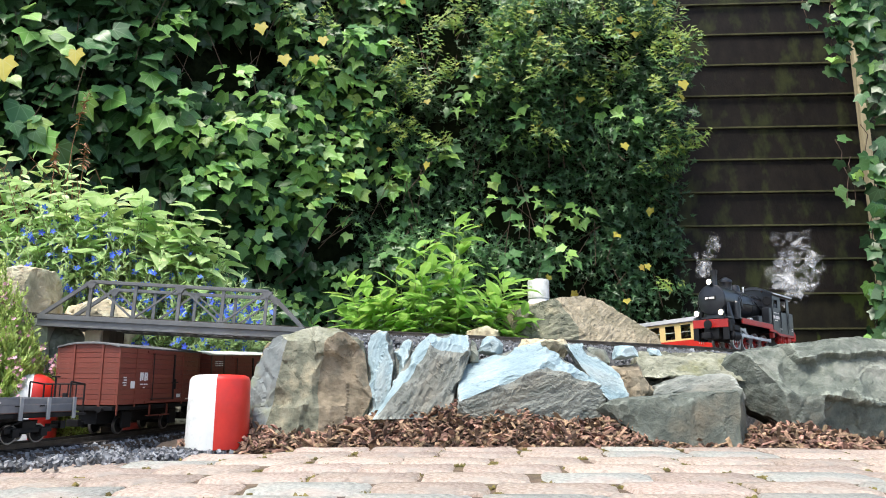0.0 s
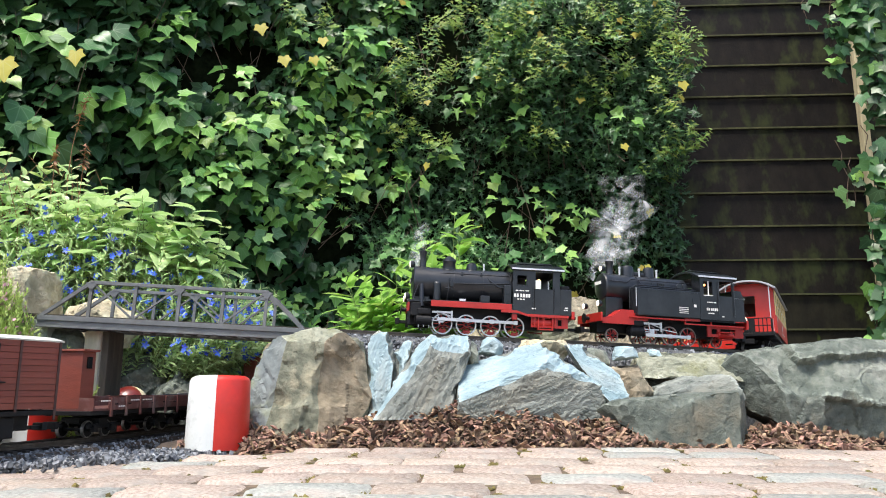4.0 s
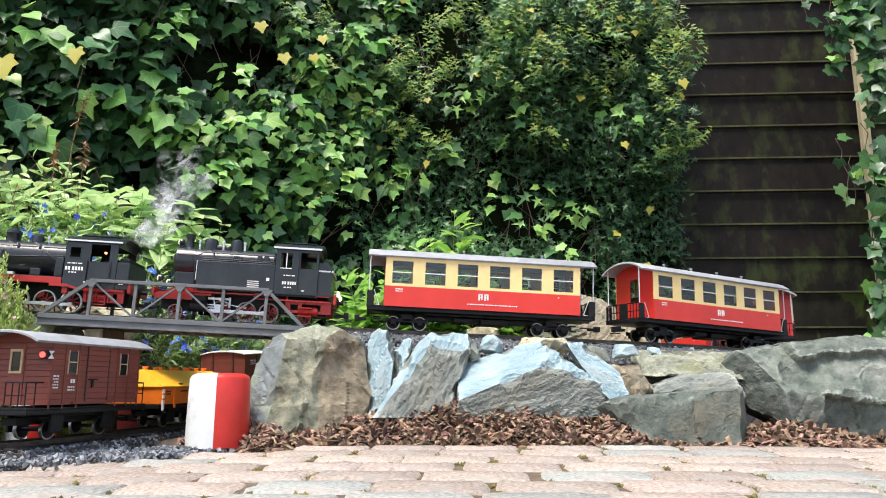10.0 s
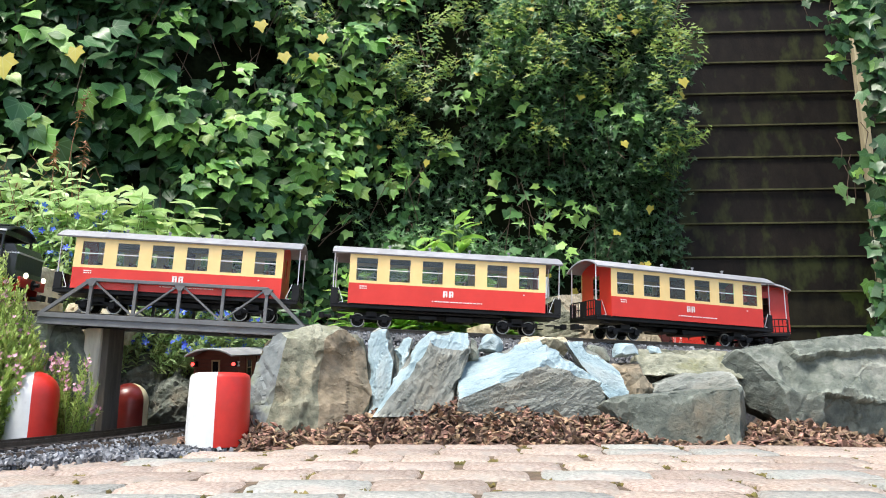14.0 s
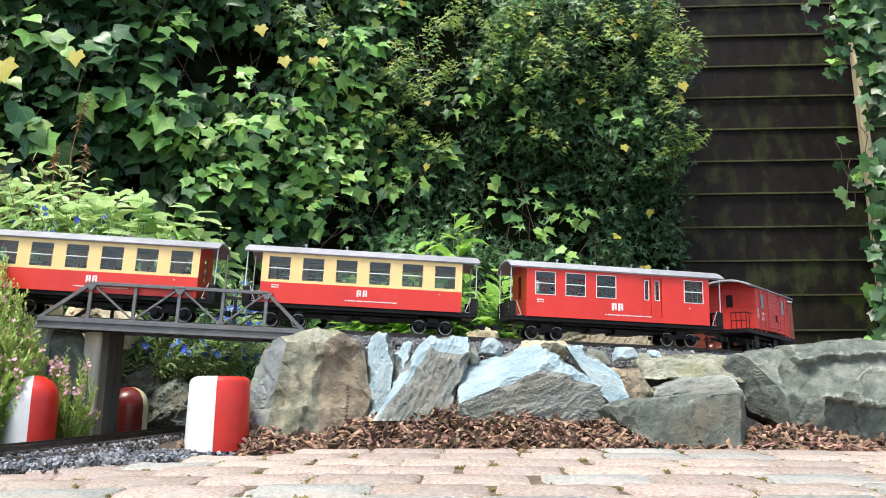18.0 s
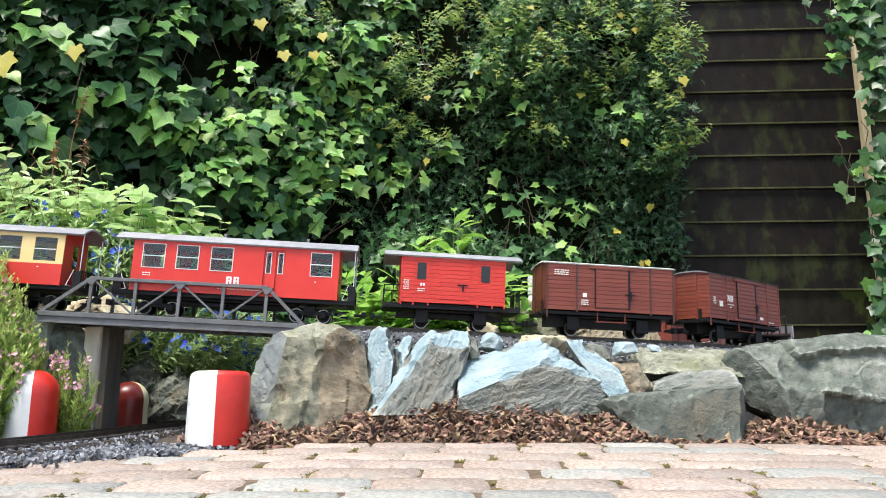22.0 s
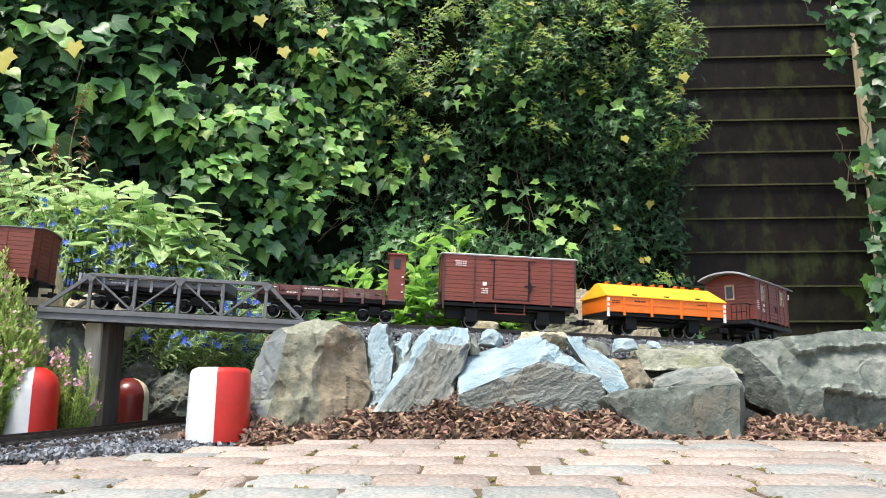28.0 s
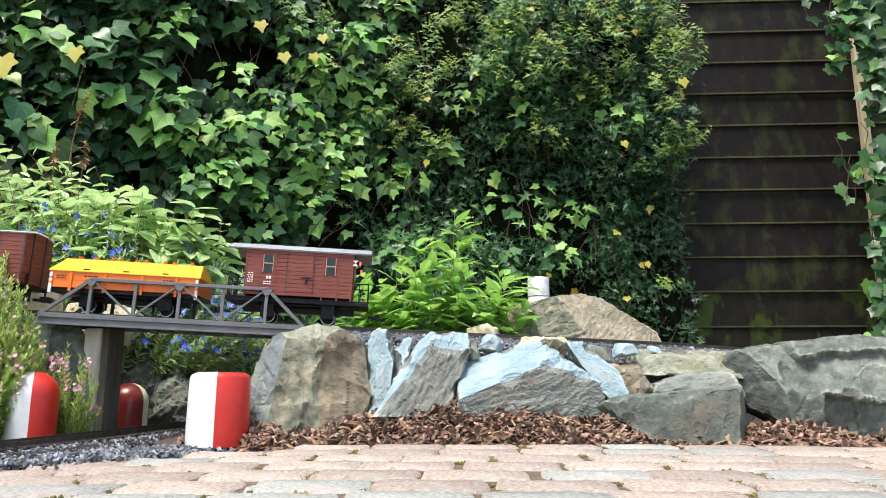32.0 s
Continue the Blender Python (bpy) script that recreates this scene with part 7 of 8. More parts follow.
def lid_wagon(back):
    L = 0.3005
    h = L / 2
    car = thing("lidded_wagon", Matrix(), "bright orange wagon with a yellow hinged roof lid", "goods wagon")
    running_gear(car, h + 0.002, 0.047)
    part("tub", boxes((-h, h, -HW, HW, 0.0475, 0.083), bevel=0.001), M_ORANGE, car, "orange ribbed tub")
    bm = bmesh.new()
    e = 0.003
    base = [bm.verts.new(v) for v in ((-h - e, -HW - e, 0.083), (h + e, -HW - e, 0.083), (h + e, HW + e, 0.083), (-h - e, HW + e, 0.083))]
    low = [bm.verts.new((v.co.x, v.co.y, 0.0815)) for v in base]
    ridge = [bm.verts.new(v) for v in ((-h + 0.007, -0.008, 0.116), (h - 0.007, -0.008, 0.116), (h - 0.007, 0.008, 0.116), (-h + 0.007, 0.008, 0.116))]
    for i in range(4):
        j = (i + 1) % 4
        bm.faces.new((base[i], base[j], ridge[j], ridge[i]))
        bm.faces.new((low[i], low[j], base[j], base[i]))
    bm.faces.new(ridge)
    bm.faces.new(low[::-1])
    bmesh.ops.recalc_face_normals(bm, faces=bm.faces)
    lid = part("lid", bm, M_LID, car, "sloping yellow lid")
    for x in (-0.118, -0.08, -0.06, -0.022, 0.0, 0.034, 0.05, 0.085, 0.118):
        part("lid_knob", boxes((x - 0.004, x + 0.004, -0.004, 0.004, 0.1155, 0.120), (x - 0.002, x + 0.002, -0.007, 0.007, 0.120, 0.1225), bevel=0.0008), M_ORANGE, lid)
    for s in (-1, 1):
        for x in (-0.105, -0.035, 0.04, 0.108):
            part("rib", boxes((x - 0.003, x + 0.003, *sorted((s * HW, s * (HW + 0.0025))), 0.040, 0.080), bevel=0.0005), M_ORANGE, car)
        for x in (-0.08, 0.0, 0.08):
            part("lid_catch", boxes((x - 0.006, x + 0.006, *sorted((s * (HW - 0.004), s * (HW - 0.001))), 0.0865, 0.0885)), M_BLACK, lid)
        part("side_plank", boxes((-h, h, *sorted((s * HW, s * (HW + 0.0009))), 0.0645, 0.0655)), M_ORANGE, car)
        for x in (-h + 0.003, h - 0.003):
            p = part("corner_post", boxes((x - 0.003, x + 0.003, *sorted((s * HW, s * (HW + 0.003))), 0.036, 0.0775), bevel=0.0005), M_LETTER, car, "white striped corner post")
            for k in (0.056, 0.066):
                part("stripe", boxes((x - 0.0032, x + 0.0032, *sorted((s * HW, s * (HW + 0.0034))), k, k + 0.0035)), M_ORANGE, p)
        for x in (-0.08, 0.08):
            part("axle_guard", boxes((x - 0.014, x + 0.014, *sorted((s * 0.036, s * 0.042)), 0.011, 0.042), bevel=0.002), M_BLACK, car)
        part("truss_rod", rod(rod(rod(bmesh.new(), (-0.05, s * 0.045, 0.036), (-0.02, s * 0.045, 0.024), 0.0012, seg=6), (-0.02, s * 0.045, 0.024), (0.02, s * 0.045, 0.024), 0.0012, seg=6), (0.02, s * 0.045, 0.024), (0.05, s * 0.045, 0.036), 0.0012, seg=6), M_BLACK, car)
    letters(car, HW, fine_print(0.128, 0.072, 2, 0.02, 3) + fine_print(0.07, 0.073, 1, 0.03, 4) + fine_print(-0.09, 0.073, 1, 0.03, 6), m=M_BLACK)
    for s in (-1, 1):
        wheelset(car, s * 0.0795, 0.0155)
    TRAIN.append((car, back, 0.17))


lid_wagon(5.7076)


# ---- the two engines ----
def lamp(car, x, y, z, r=0.008):
    k = part("headlamp", lathe(bmesh.new(), [(r * 0.6, -0.010), (r, -0.006), (r, 0.0)], (x, y, z), "X", 16), M_LOCO, car, "round black headlamp")
    part("lens", lathe(bmesh.new(), [(r * 0.86, 0.0004), (r * 0.8, 0.0016), (r * 0.4, 0.0028)], (x, y, z), "X", 16), M_LAMP, k, "glowing warm lens")


def boiler_pipe(car, pts, r=0.0013, m=None):
    bm = bmesh.new()
    for a, b in zip(pts, pts[1:]):
        rod(bm, a, b, r, seg=8)
    part("pipe", bm, m or M_LOCO, car)


def valve_gear(car, xs, r, cyl_x):
    """Cylinders, crosshead and rods; the rods swing with the wheels."""
    for s in (-1, 1):
        y = s * 0.040
        part("cylinder", lathe(bmesh.new(), [(0.009, -0.018), (0.0105, -0.016), (0.0105, 0.016), (0.009, 0.018)], (cyl_x, y, r + 0.003), "X", 18), M_BLACK, car)
        part("valve_chest", boxes((cyl_x - 0.016, cyl_x + 0.016, y - 0.009, y + 0.009, r + 0.013, r + 0.026), bevel=0.003), M_BLACK, car)
        part("slide_bar", boxes((cyl_x - 0.058, cyl_x - 0.018, y - 0.0015, y + 0.0015, r + 0.007, r + 0.009)), M_STEEL, car, "bright slide bar")
        part("expansion_link", boxes((cyl_x - 0.066, cyl_x - 0.062, y - 0.002, y + 0.002, r + 0.004, r + 0.024), (cyl_x - 0.066, cyl_x - 0.018, y - 0.0012, y + 0.0012, r + 0.018, r + 0.0225), bevel=0.0004), M_STEEL, car, "bright valve rod")
        part("crosshead", boxes((cyl_x - 0.046, cyl_x - 0.034, y - 0.003, y + 0.003, r - 0.001, r + 0.0075), bevel=0.0008), M_STEEL, car, "bright crosshead")
        part("piston_rod", rod(bmesh.new(), (cyl_x - 0.040, y, r + 0.003), (cyl_x - 0.018, y, r + 0.003), 0.0014, seg=8), M_STEEL, car, "bright piston rod")
        part("combination_lever", bar(bmesh.new(), (cyl_x - 0.036, y * 1.08, r - 0.004), (cyl_x - 0.030, y * 1.08, r + 0.023), 0.0024, 0.0016), M_STEEL, car, "bright upright lever")
        part("radius_rod", bar(bmesh.new(), (cyl_x - 0.064, y * 1.06, r + 0.012), (cyl_x - 0.030, y * 1.06, r + 0.021), 0.0022, 0.0016), M_STEEL, car, "bright radius rod")
        part("eccentric_rod", bar(bmesh.new(), (xs[1] - 0.004, y * 1.16, r + 0.004), (cyl_x - 0.064, y * 1.12, r + 0.009), 0.0022, 0.0016), M_STEEL, car, "bright eccentric rod")
        part("cylinder_cover", lathe(bmesh.new(), [(0.0078, 0), (0.0088, 0.0012), (0.0060, 0.0024), (0.0030, 0.0040)], (cyl_x + 0.0182, y, r + 0.003), "X", 16), M_BLACK, car)
        for k in range(3):
            part("drain_cock", rod(bmesh.new(), (cyl_x - 0.012 + 0.012 * k, y * 1.05, r - 0.012), (cyl_x - 0.012 + 0.012 * k, y * 1.05, r - 0.006), 0.0009, seg=6), M_STEEL, car)
        throw = 0.0085
        side = part("side_rod", boxes((xs[-1] - 0.004, xs[0] + 0.004, y - 0.0012, y + 0.0012, -0.0030, 0.0030), *[(x - 0.0046, x + 0.0042, y - 0.002, y + 0.002, -0.0042, 0.0042) for x in xs], bevel=0.0005), M_STEEL, car, "bright coupling rod")
        RODS.append((side, r, throw, 0.0 if s > 0 else 1.57))
        main = part("main_rod", boxes((xs[1], cyl_x - 0.030, s * 0.0445 - 0.001, s * 0.0445 + 0.001, -0.0032, 0.0032), bevel=0.0005), M_STEEL, car, "bright connecting rod")
        RODS.append((main, r, throw, 0.0 if s > 0 else 1.57))


def engine_one():
    car = thing("steam_locomotive", Matrix(), "black model steam tank engine with red frames, drawing the train", "locomotive", "steam engines")
    # along x: chimney front +0.195, bunker back -0.165
    zc, rb = 0.1045, 0.0335
    part("boiler", lathe(bmesh.new(), [(rb, -0.05), (rb, 0.012), (rb + 0.0008, 0.012), (rb + 0.0008, 0.016), (rb, 0.016), (rb, 0.08), (rb + 0.0008, 0.08), (rb + 0.0008, 0.084), (rb, 0.084), (rb, 0.142)], (0, 0, zc), "X", 32), M_LOCO, car, "satin black boiler", smooth=35)
    part("smokebox", lathe(bmesh.new(), [(rb + 0.001, 0.142), (rb + 0.001, 0.176), (rb - 0.001, 0.1785), (rb - 0.005, 0.1795), (0.012, 0.183), (0.0, 0.1838)], (0, 0, zc), "X", 32), M_LOCO, car, "round black smokebox door", smooth=35)
    part("number_plate", boxes((0.183, 0.1852, -0.013, 0.013, zc - 0.001, zc + 0.007)), M_BLACK, car)
    part("plate_marks", boxes(*[(0.1852, 0.1856, y - 0.0016, y + 0.0016, zc + 0.0008, zc + 0.0055) for y in (-0.010, -0.0065, -0.001, 0.0025, 0.006, 0.0095)]), M_LETTER, car)
    part("saddle", boxes((0.138, 0.176, -0.018, 0.018, 0.05, 0.085), bevel=0.003), M_LOCO, car)
    part("chimney", lathe(bmesh.new(), [(0.0095, 0.128), (0.0075, 0.133), (0.0072, 0.162), (0.0085, 0.166), (0.0090, 0.172), (0.0072, 0.1725)], (0.157, 0, 0), "Z", 20), M_LOCO, car, smooth=40)
    part("sand_dome", lathe(bmesh.new(), [(0.0165, 0.128), (0.0155, 0.132), (0.0150, 0.150), (0.0165, 0.152), (0.0155, 0.157), (0.009, 0.161), (0.004, 0.164)], (0.094, 0, 0), "Z", 22), M_LOCO, car, smooth=40)
    part("steam_dome", lathe(bmesh.new(), [(0.0145, 0.128), (0.0135, 0.132), (0.0130, 0.143), (0.0105, 0.150), (0.005, 0.1525)], (0.040, 0, 0), "Z", 22), M_LOCO, car, smooth=40)
    part("whistle", lathe(bmesh.new(), [(0.0018, 0.128), (0.0018, 0.142), (0.0026, 0.144), (0.0026, 0.150)], (0.012, 0.01, 0), "Z", 10), M_STEEL, car)
    lamp(car, 0.186, 0.0, 0.1430, 0.0074)
    for y in (-0.030, 0.030):
        lamp(car, 0.196, y, 0.0735, 0.0072)
        part("lamp_bracket", boxes((0.186, 0.191, y - 0.004, y + 0.004, 0.060, 0.068)), M_LOCO, car)
    part("running_board", boxes((-0.05, 0.150, -0.056, 0.056, 0.0625, 0.0655), (0.150, 0.186, -0.043, 0.043, 0.0625, 0.0655)), M_LOCO, car)
    for s in (-1, 1):
        part("valance", boxes((-0.048, 0.138, *sorted((s * 0.0530, s * 0.0565)), 0.0525, 0.0645), bevel=0.0006), M_LOCORED, car, "red running-board valance")
        part("side_box", boxes((0.002, 0.024, *sorted((s * 0.030, s * 0.050)), 0.0655, 0.080), bevel=0.002), M_LOCO, car)
        part("air_pump", lathe(bmesh.new(), [(0.008, 0.0655), (0.0085, 0.068), (0.0085, 0.100), (0.006, 0.104)], (0.124, s * 0.038, 0), "Z", 14), M_LOCO, car)
        boiler_pipe(car, [(0.106, s * 0.0356, 0.093), (0.094, s * 0.0350, 0.094), (0.084, s * 0.0350, 0.103), (0.02, s * 0.0350, 0.105), (-0.044, s * 0.0350, 0.108)], 0.0013)
        boiler_pipe(car, [(0.012, s * 0.021, 0.129), (0.0, s * 0.0338, 0.112), (-0.02, s * 0.0356, 0.100), (-0.048, s * 0.0356, 0.098)], 0.0016)
        part("pump_gear", boxes((0.086, 0.094, *sorted((s * 0.033, s * 0.038)), 0.096, 0.106), (0.089, 0.091, *sorted((s * 0.035, s * 0.0385)), 0.090, 0.112), bevel=0.001), M_LOCO, car)
    # cab with openings
    for s in (-1, 1):
        part("cab_side", side_with_openings(-0.142, -0.050, 0.046, 0.136, [(-0.076, -0.058, 0.105, 0.124), (-0.128, -0.094, 0.098, 0.132)], s * 0.057), M_LOCO, car, "black cab side")
        part("cab_window_frame", boxes((-0.0775, -0.076, *sorted((s * 0.057, s * 0.0578)), 0.1035, 0.1255), (-0.058, -0.0565, *sorted((s * 0.057, s * 0.0578)), 0.1035, 0.1255), (-0.0775, -0.0565, *sorted((s * 0.057, s * 0.0578)), 0.1035, 0.105), (-0.0775, -0.0565, *sorted((s * 0.057, s * 0.0578)), 0.124, 0.1255)), M_LOCO, car)
        for x in (-0.090, -0.132):
            part("handrail", rod(bmesh.new(), (x, s * 0.059, 0.06), (x, s * 0.059, 0.10), 0.0009, seg=6), M_LOCO, car)
        part("door_line", boxes((-0.1305, -0.1295, *sorted((s * 0.057, s * 0.0577)), 0.05, 0.098), (-0.0925, -0.0915, *sorted((s * 0.057, s * 0.0577)), 0.05, 0.098)), M_BLACK, car)
        part("cab_step", boxes((-0.13, -0.10, *sorted((s * 0.046, s * 0.058)), 0.016, 0.018), (-0.13, -0.128, *sorted((s * 0.05, s * 0.056)), 0.018, 0.046), (-0.102, -0.10, *sorted((s * 0.05, s * 0.056)), 0.018, 0.046)), M_LOCORED, car)
        part("frame_tank", lathe(bmesh.new(), [(0.006, -0.128), (0.0075, -0.126), (0.0075, -0.092), (0.006, -0.09)], (0, s * 0.045, 0.031), "X", 14), M_LOCORED, car, "red air reservoir")
        part("rear_frame", side_with_openings(-0.160, -0.088, 0.021, 0.046, [(-0.148, -0.140, 0.026, 0.038), (-0.128, -0.098, 0.025, 0.040)], s * 0.050, 0.003), M_LOCORED, car, "red rear frame plate")
    for s in (-1, 1):
        part("footplate_curve", plate(bmesh.new(), [(-0.024, 0.0525), (-0.024, 0.0475), (-0.060, 0.0475), (-0.080, 0.0415), (-0.160, 0.0415), (-0.160, 0.0465), (-0.078, 0.0465), (-0.058, 0.0525)], *sorted((s * 0.0545, s * 0.0572))), M_LOCORED, car, "red edge of the footplate")
        part("sand_box", boxes((-0.060, -0.050, *sorted((s * 0.044, s * 0.054)), 0.034, 0.0465), bevel=0.002), M_LOCORED, car)
        for xx in (-0.094, -0.112, -0.134):
            part("frame_rib", boxes((xx - 0.0012, xx + 0.0012, *sorted((s * 0.0515, s * 0.0545)), 0.022, 0.0415)), M_LOCORED, car)
        part("side_tank", boxes((-0.047, -0.030, *sorted((s * 0.036, s * 0.0555)), 0.0655, 0.103), bevel=0.002), M_LOCO, car)
        part("tank_filler", boxes((-0.047, -0.033, *sorted((s * 0.0556, s * 0.0566)), 0.070, 0.0715), (-0.047, -0.033, *sorted((s * 0.0556, s * 0.0566)), 0.084, 0.0855)), M_LOCO, car)
        for xx in (0.016, -0.030):
            part("boiler_fitting", lathe(bmesh.new(), [(0.0035, 0), (0.0035, 0.004), (0.002, 0.005), (0.002, 0.008)], (xx + 0.05, s * 0.0275, 0.121), "Z", 10), M_LOCO, car)
        boiler_pipe(car, [(0.148, s * 0.028, 0.118), (0.10, s * 0.0275, 0.1245), (0.0, s * 0.0275, 0.1245), (-0.046, s * 0.0275, 0.1245)], 0.0009)
        boiler_pipe(car, [(0.094, s * 0.018, 0.131), (0.096, s * 0.0345, 0.112), (0.098, s * 0.0350, 0.088), (0.10, s * 0.03, 0.067)], 0.0012)
        part("smokebox_clamp", boxes((0.176, 0.1795, *sorted((s * 0.016, s * 0.022)), 0.1035, 0.1055)), M_BLACK, car)
        part("cab_porthole", lathe(bmesh.new(), [(0.0105, -0.0005), (0.0115, 0.0012), (0.0095, 0.0018), (0.0092, 0.0006), (0.0, 0.0006)], (-0.0495, s * 0.0445, 0.121), "X", 20), M_BLACK, car, "round cab front window")
        part("front_handrail", rod(bmesh.new(), (0.180, s * 0.040, 0.064), (0.168, s * 0.034, 0.098), 0.0009, seg=6), M_LOCO, car)
        part("steam_pipe", rod(bmesh.new(), (0.160, s * 0.030, 0.098), (0.158, s * 0.041, 0.052), 0.0055, seg=10), M_LOCO, car)
        part("rod_bracket", boxes((0.058, 0.072, *sorted((s * 0.040, s * 0.048)), 0.0655, 0.071), bevel=0.001), M_STEEL, car)
    part("cab_front", boxes((-0.052, -0.050, -0.056, 0.056, 0.062, 0.098), (-0.052, -0.050, -0.056, -0.03, 0.098, 0.142), (-0.052, -0.050, 0.03, 0.056, 0.098, 0.142), (-0.052, -0.050, -0.03, 0.03, 0.13, 0.15)), M_LOCO, car)
    part("cab_back", boxes((-0.143, -0.141, -0.056, 0.056, 0.05, 0.104), (-0.143, -0.141, -0.056, 0.056, 0.13, 0.142)), M_LOCO, car)
    part("cab_floor", boxes((-0.142, -0.052, -0.055, 0.055, 0.046, 0.05)), M_BLACK, car)
    part("cab_bulb", lathe(bmesh.new(), [(0.0015, 0), (0.0028, 0.002), (0.0015, 0.0045)], (-0.108, 0.02, 0.119), "Z", 10), M_WARM, car, "glowing warm cab bulb")
    part("cab_roof", arched(bmesh.new(), -0.152, -0.044, 0.062, 0.137, 0.016), M_LOCO, car, "curved black cab roof", smooth=40)
    part("roof_vent", arched(bmesh.new(), -0.134, -0.062, 0.026, 0.153, 0.006), M_LOCO, car, smooth=40)
    for s in (-1, 1):
        part("roof_gutter", boxes((-0.150, -0.046, *sorted((s * 0.0615, s * 0.0635)), 0.1355, 0.1385)), M_STEEL, car, "bright rain strip")
    part("bunker", boxes((-0.166, -0.143, -0.056, 0.056, 0.046, 0.100), bevel=0.002), M_LOCO, car)
    part("coal", boxes((-0.163, -0.145, -0.05, 0.05, 0.099, 0.108), bevel=0.003), M_BLACK, car)
    part("main_frame", boxes((-0.16, 0.186, -0.018, 0.018, 0.018, 0.06)), M_BLACK, car)
    part("front_beam", boxes((0.186, 0.191, -0.043, 0.043, 0.042, 0.060), bevel=0.001), M_LOCORED, car, "red buffer beam")
    part("rear_beam", boxes((-0.172, -0.166, -0.056, 0.056, 0.040, 0.056), bevel=0.001), M_LOCORED, car, "red buffer beam")
    for s in (-1, 1):
        part("cowcatcher", boxes((0.184, 0.190, *sorted((s * 0.030, s * 0.043)), 0.016, 0.042)), M_BLACK, car)
    for s in (-1, 1):
        part("front_step", boxes((0.160, 0.184, *sorted((s * 0.036, s * 0.046)), 0.034, 0.06), bevel=0.001), M_BLACK, car)
    for x, s in ((0.190, 1), (-0.172, -1)):
        coupler(car, x, s)
        part("buffer", lathe(bmesh.new(), [(0.004, 0), (0.004, 0.012), (0.010, 0.013), (0.010, 0.015)], (x if s > 0 else x - 0.015, 0, 0.048), "X", 16), M_BLACK, car)
    xs = [0.108, 0.052, -0.005, -0.061]
    for x in xs:
        wheelset(car, x, 0.0228, True, "driving_wheelset", M_STEEL)
    valve_gear(car, xs, 0.0228, 0.152)
    letters(car, 0.057, [(-0.054 - 0.0052 * i - (0.002 if i > 1 else 0), 0.083, 0.0036, 0.007) for i in range(6)] + fine_print(-0.068, 0.093, 1, 0.026, 2) + fine_print(-0.066, 0.0755, 1, 0.014, 3) + fine_print(-0.09, 0.058, 1, 0.010, 4) + fine_print(-0.154, 0.062, 2, 0.008, 6))
    TRAIN.append((car, BACK1, 0.16))
    return car


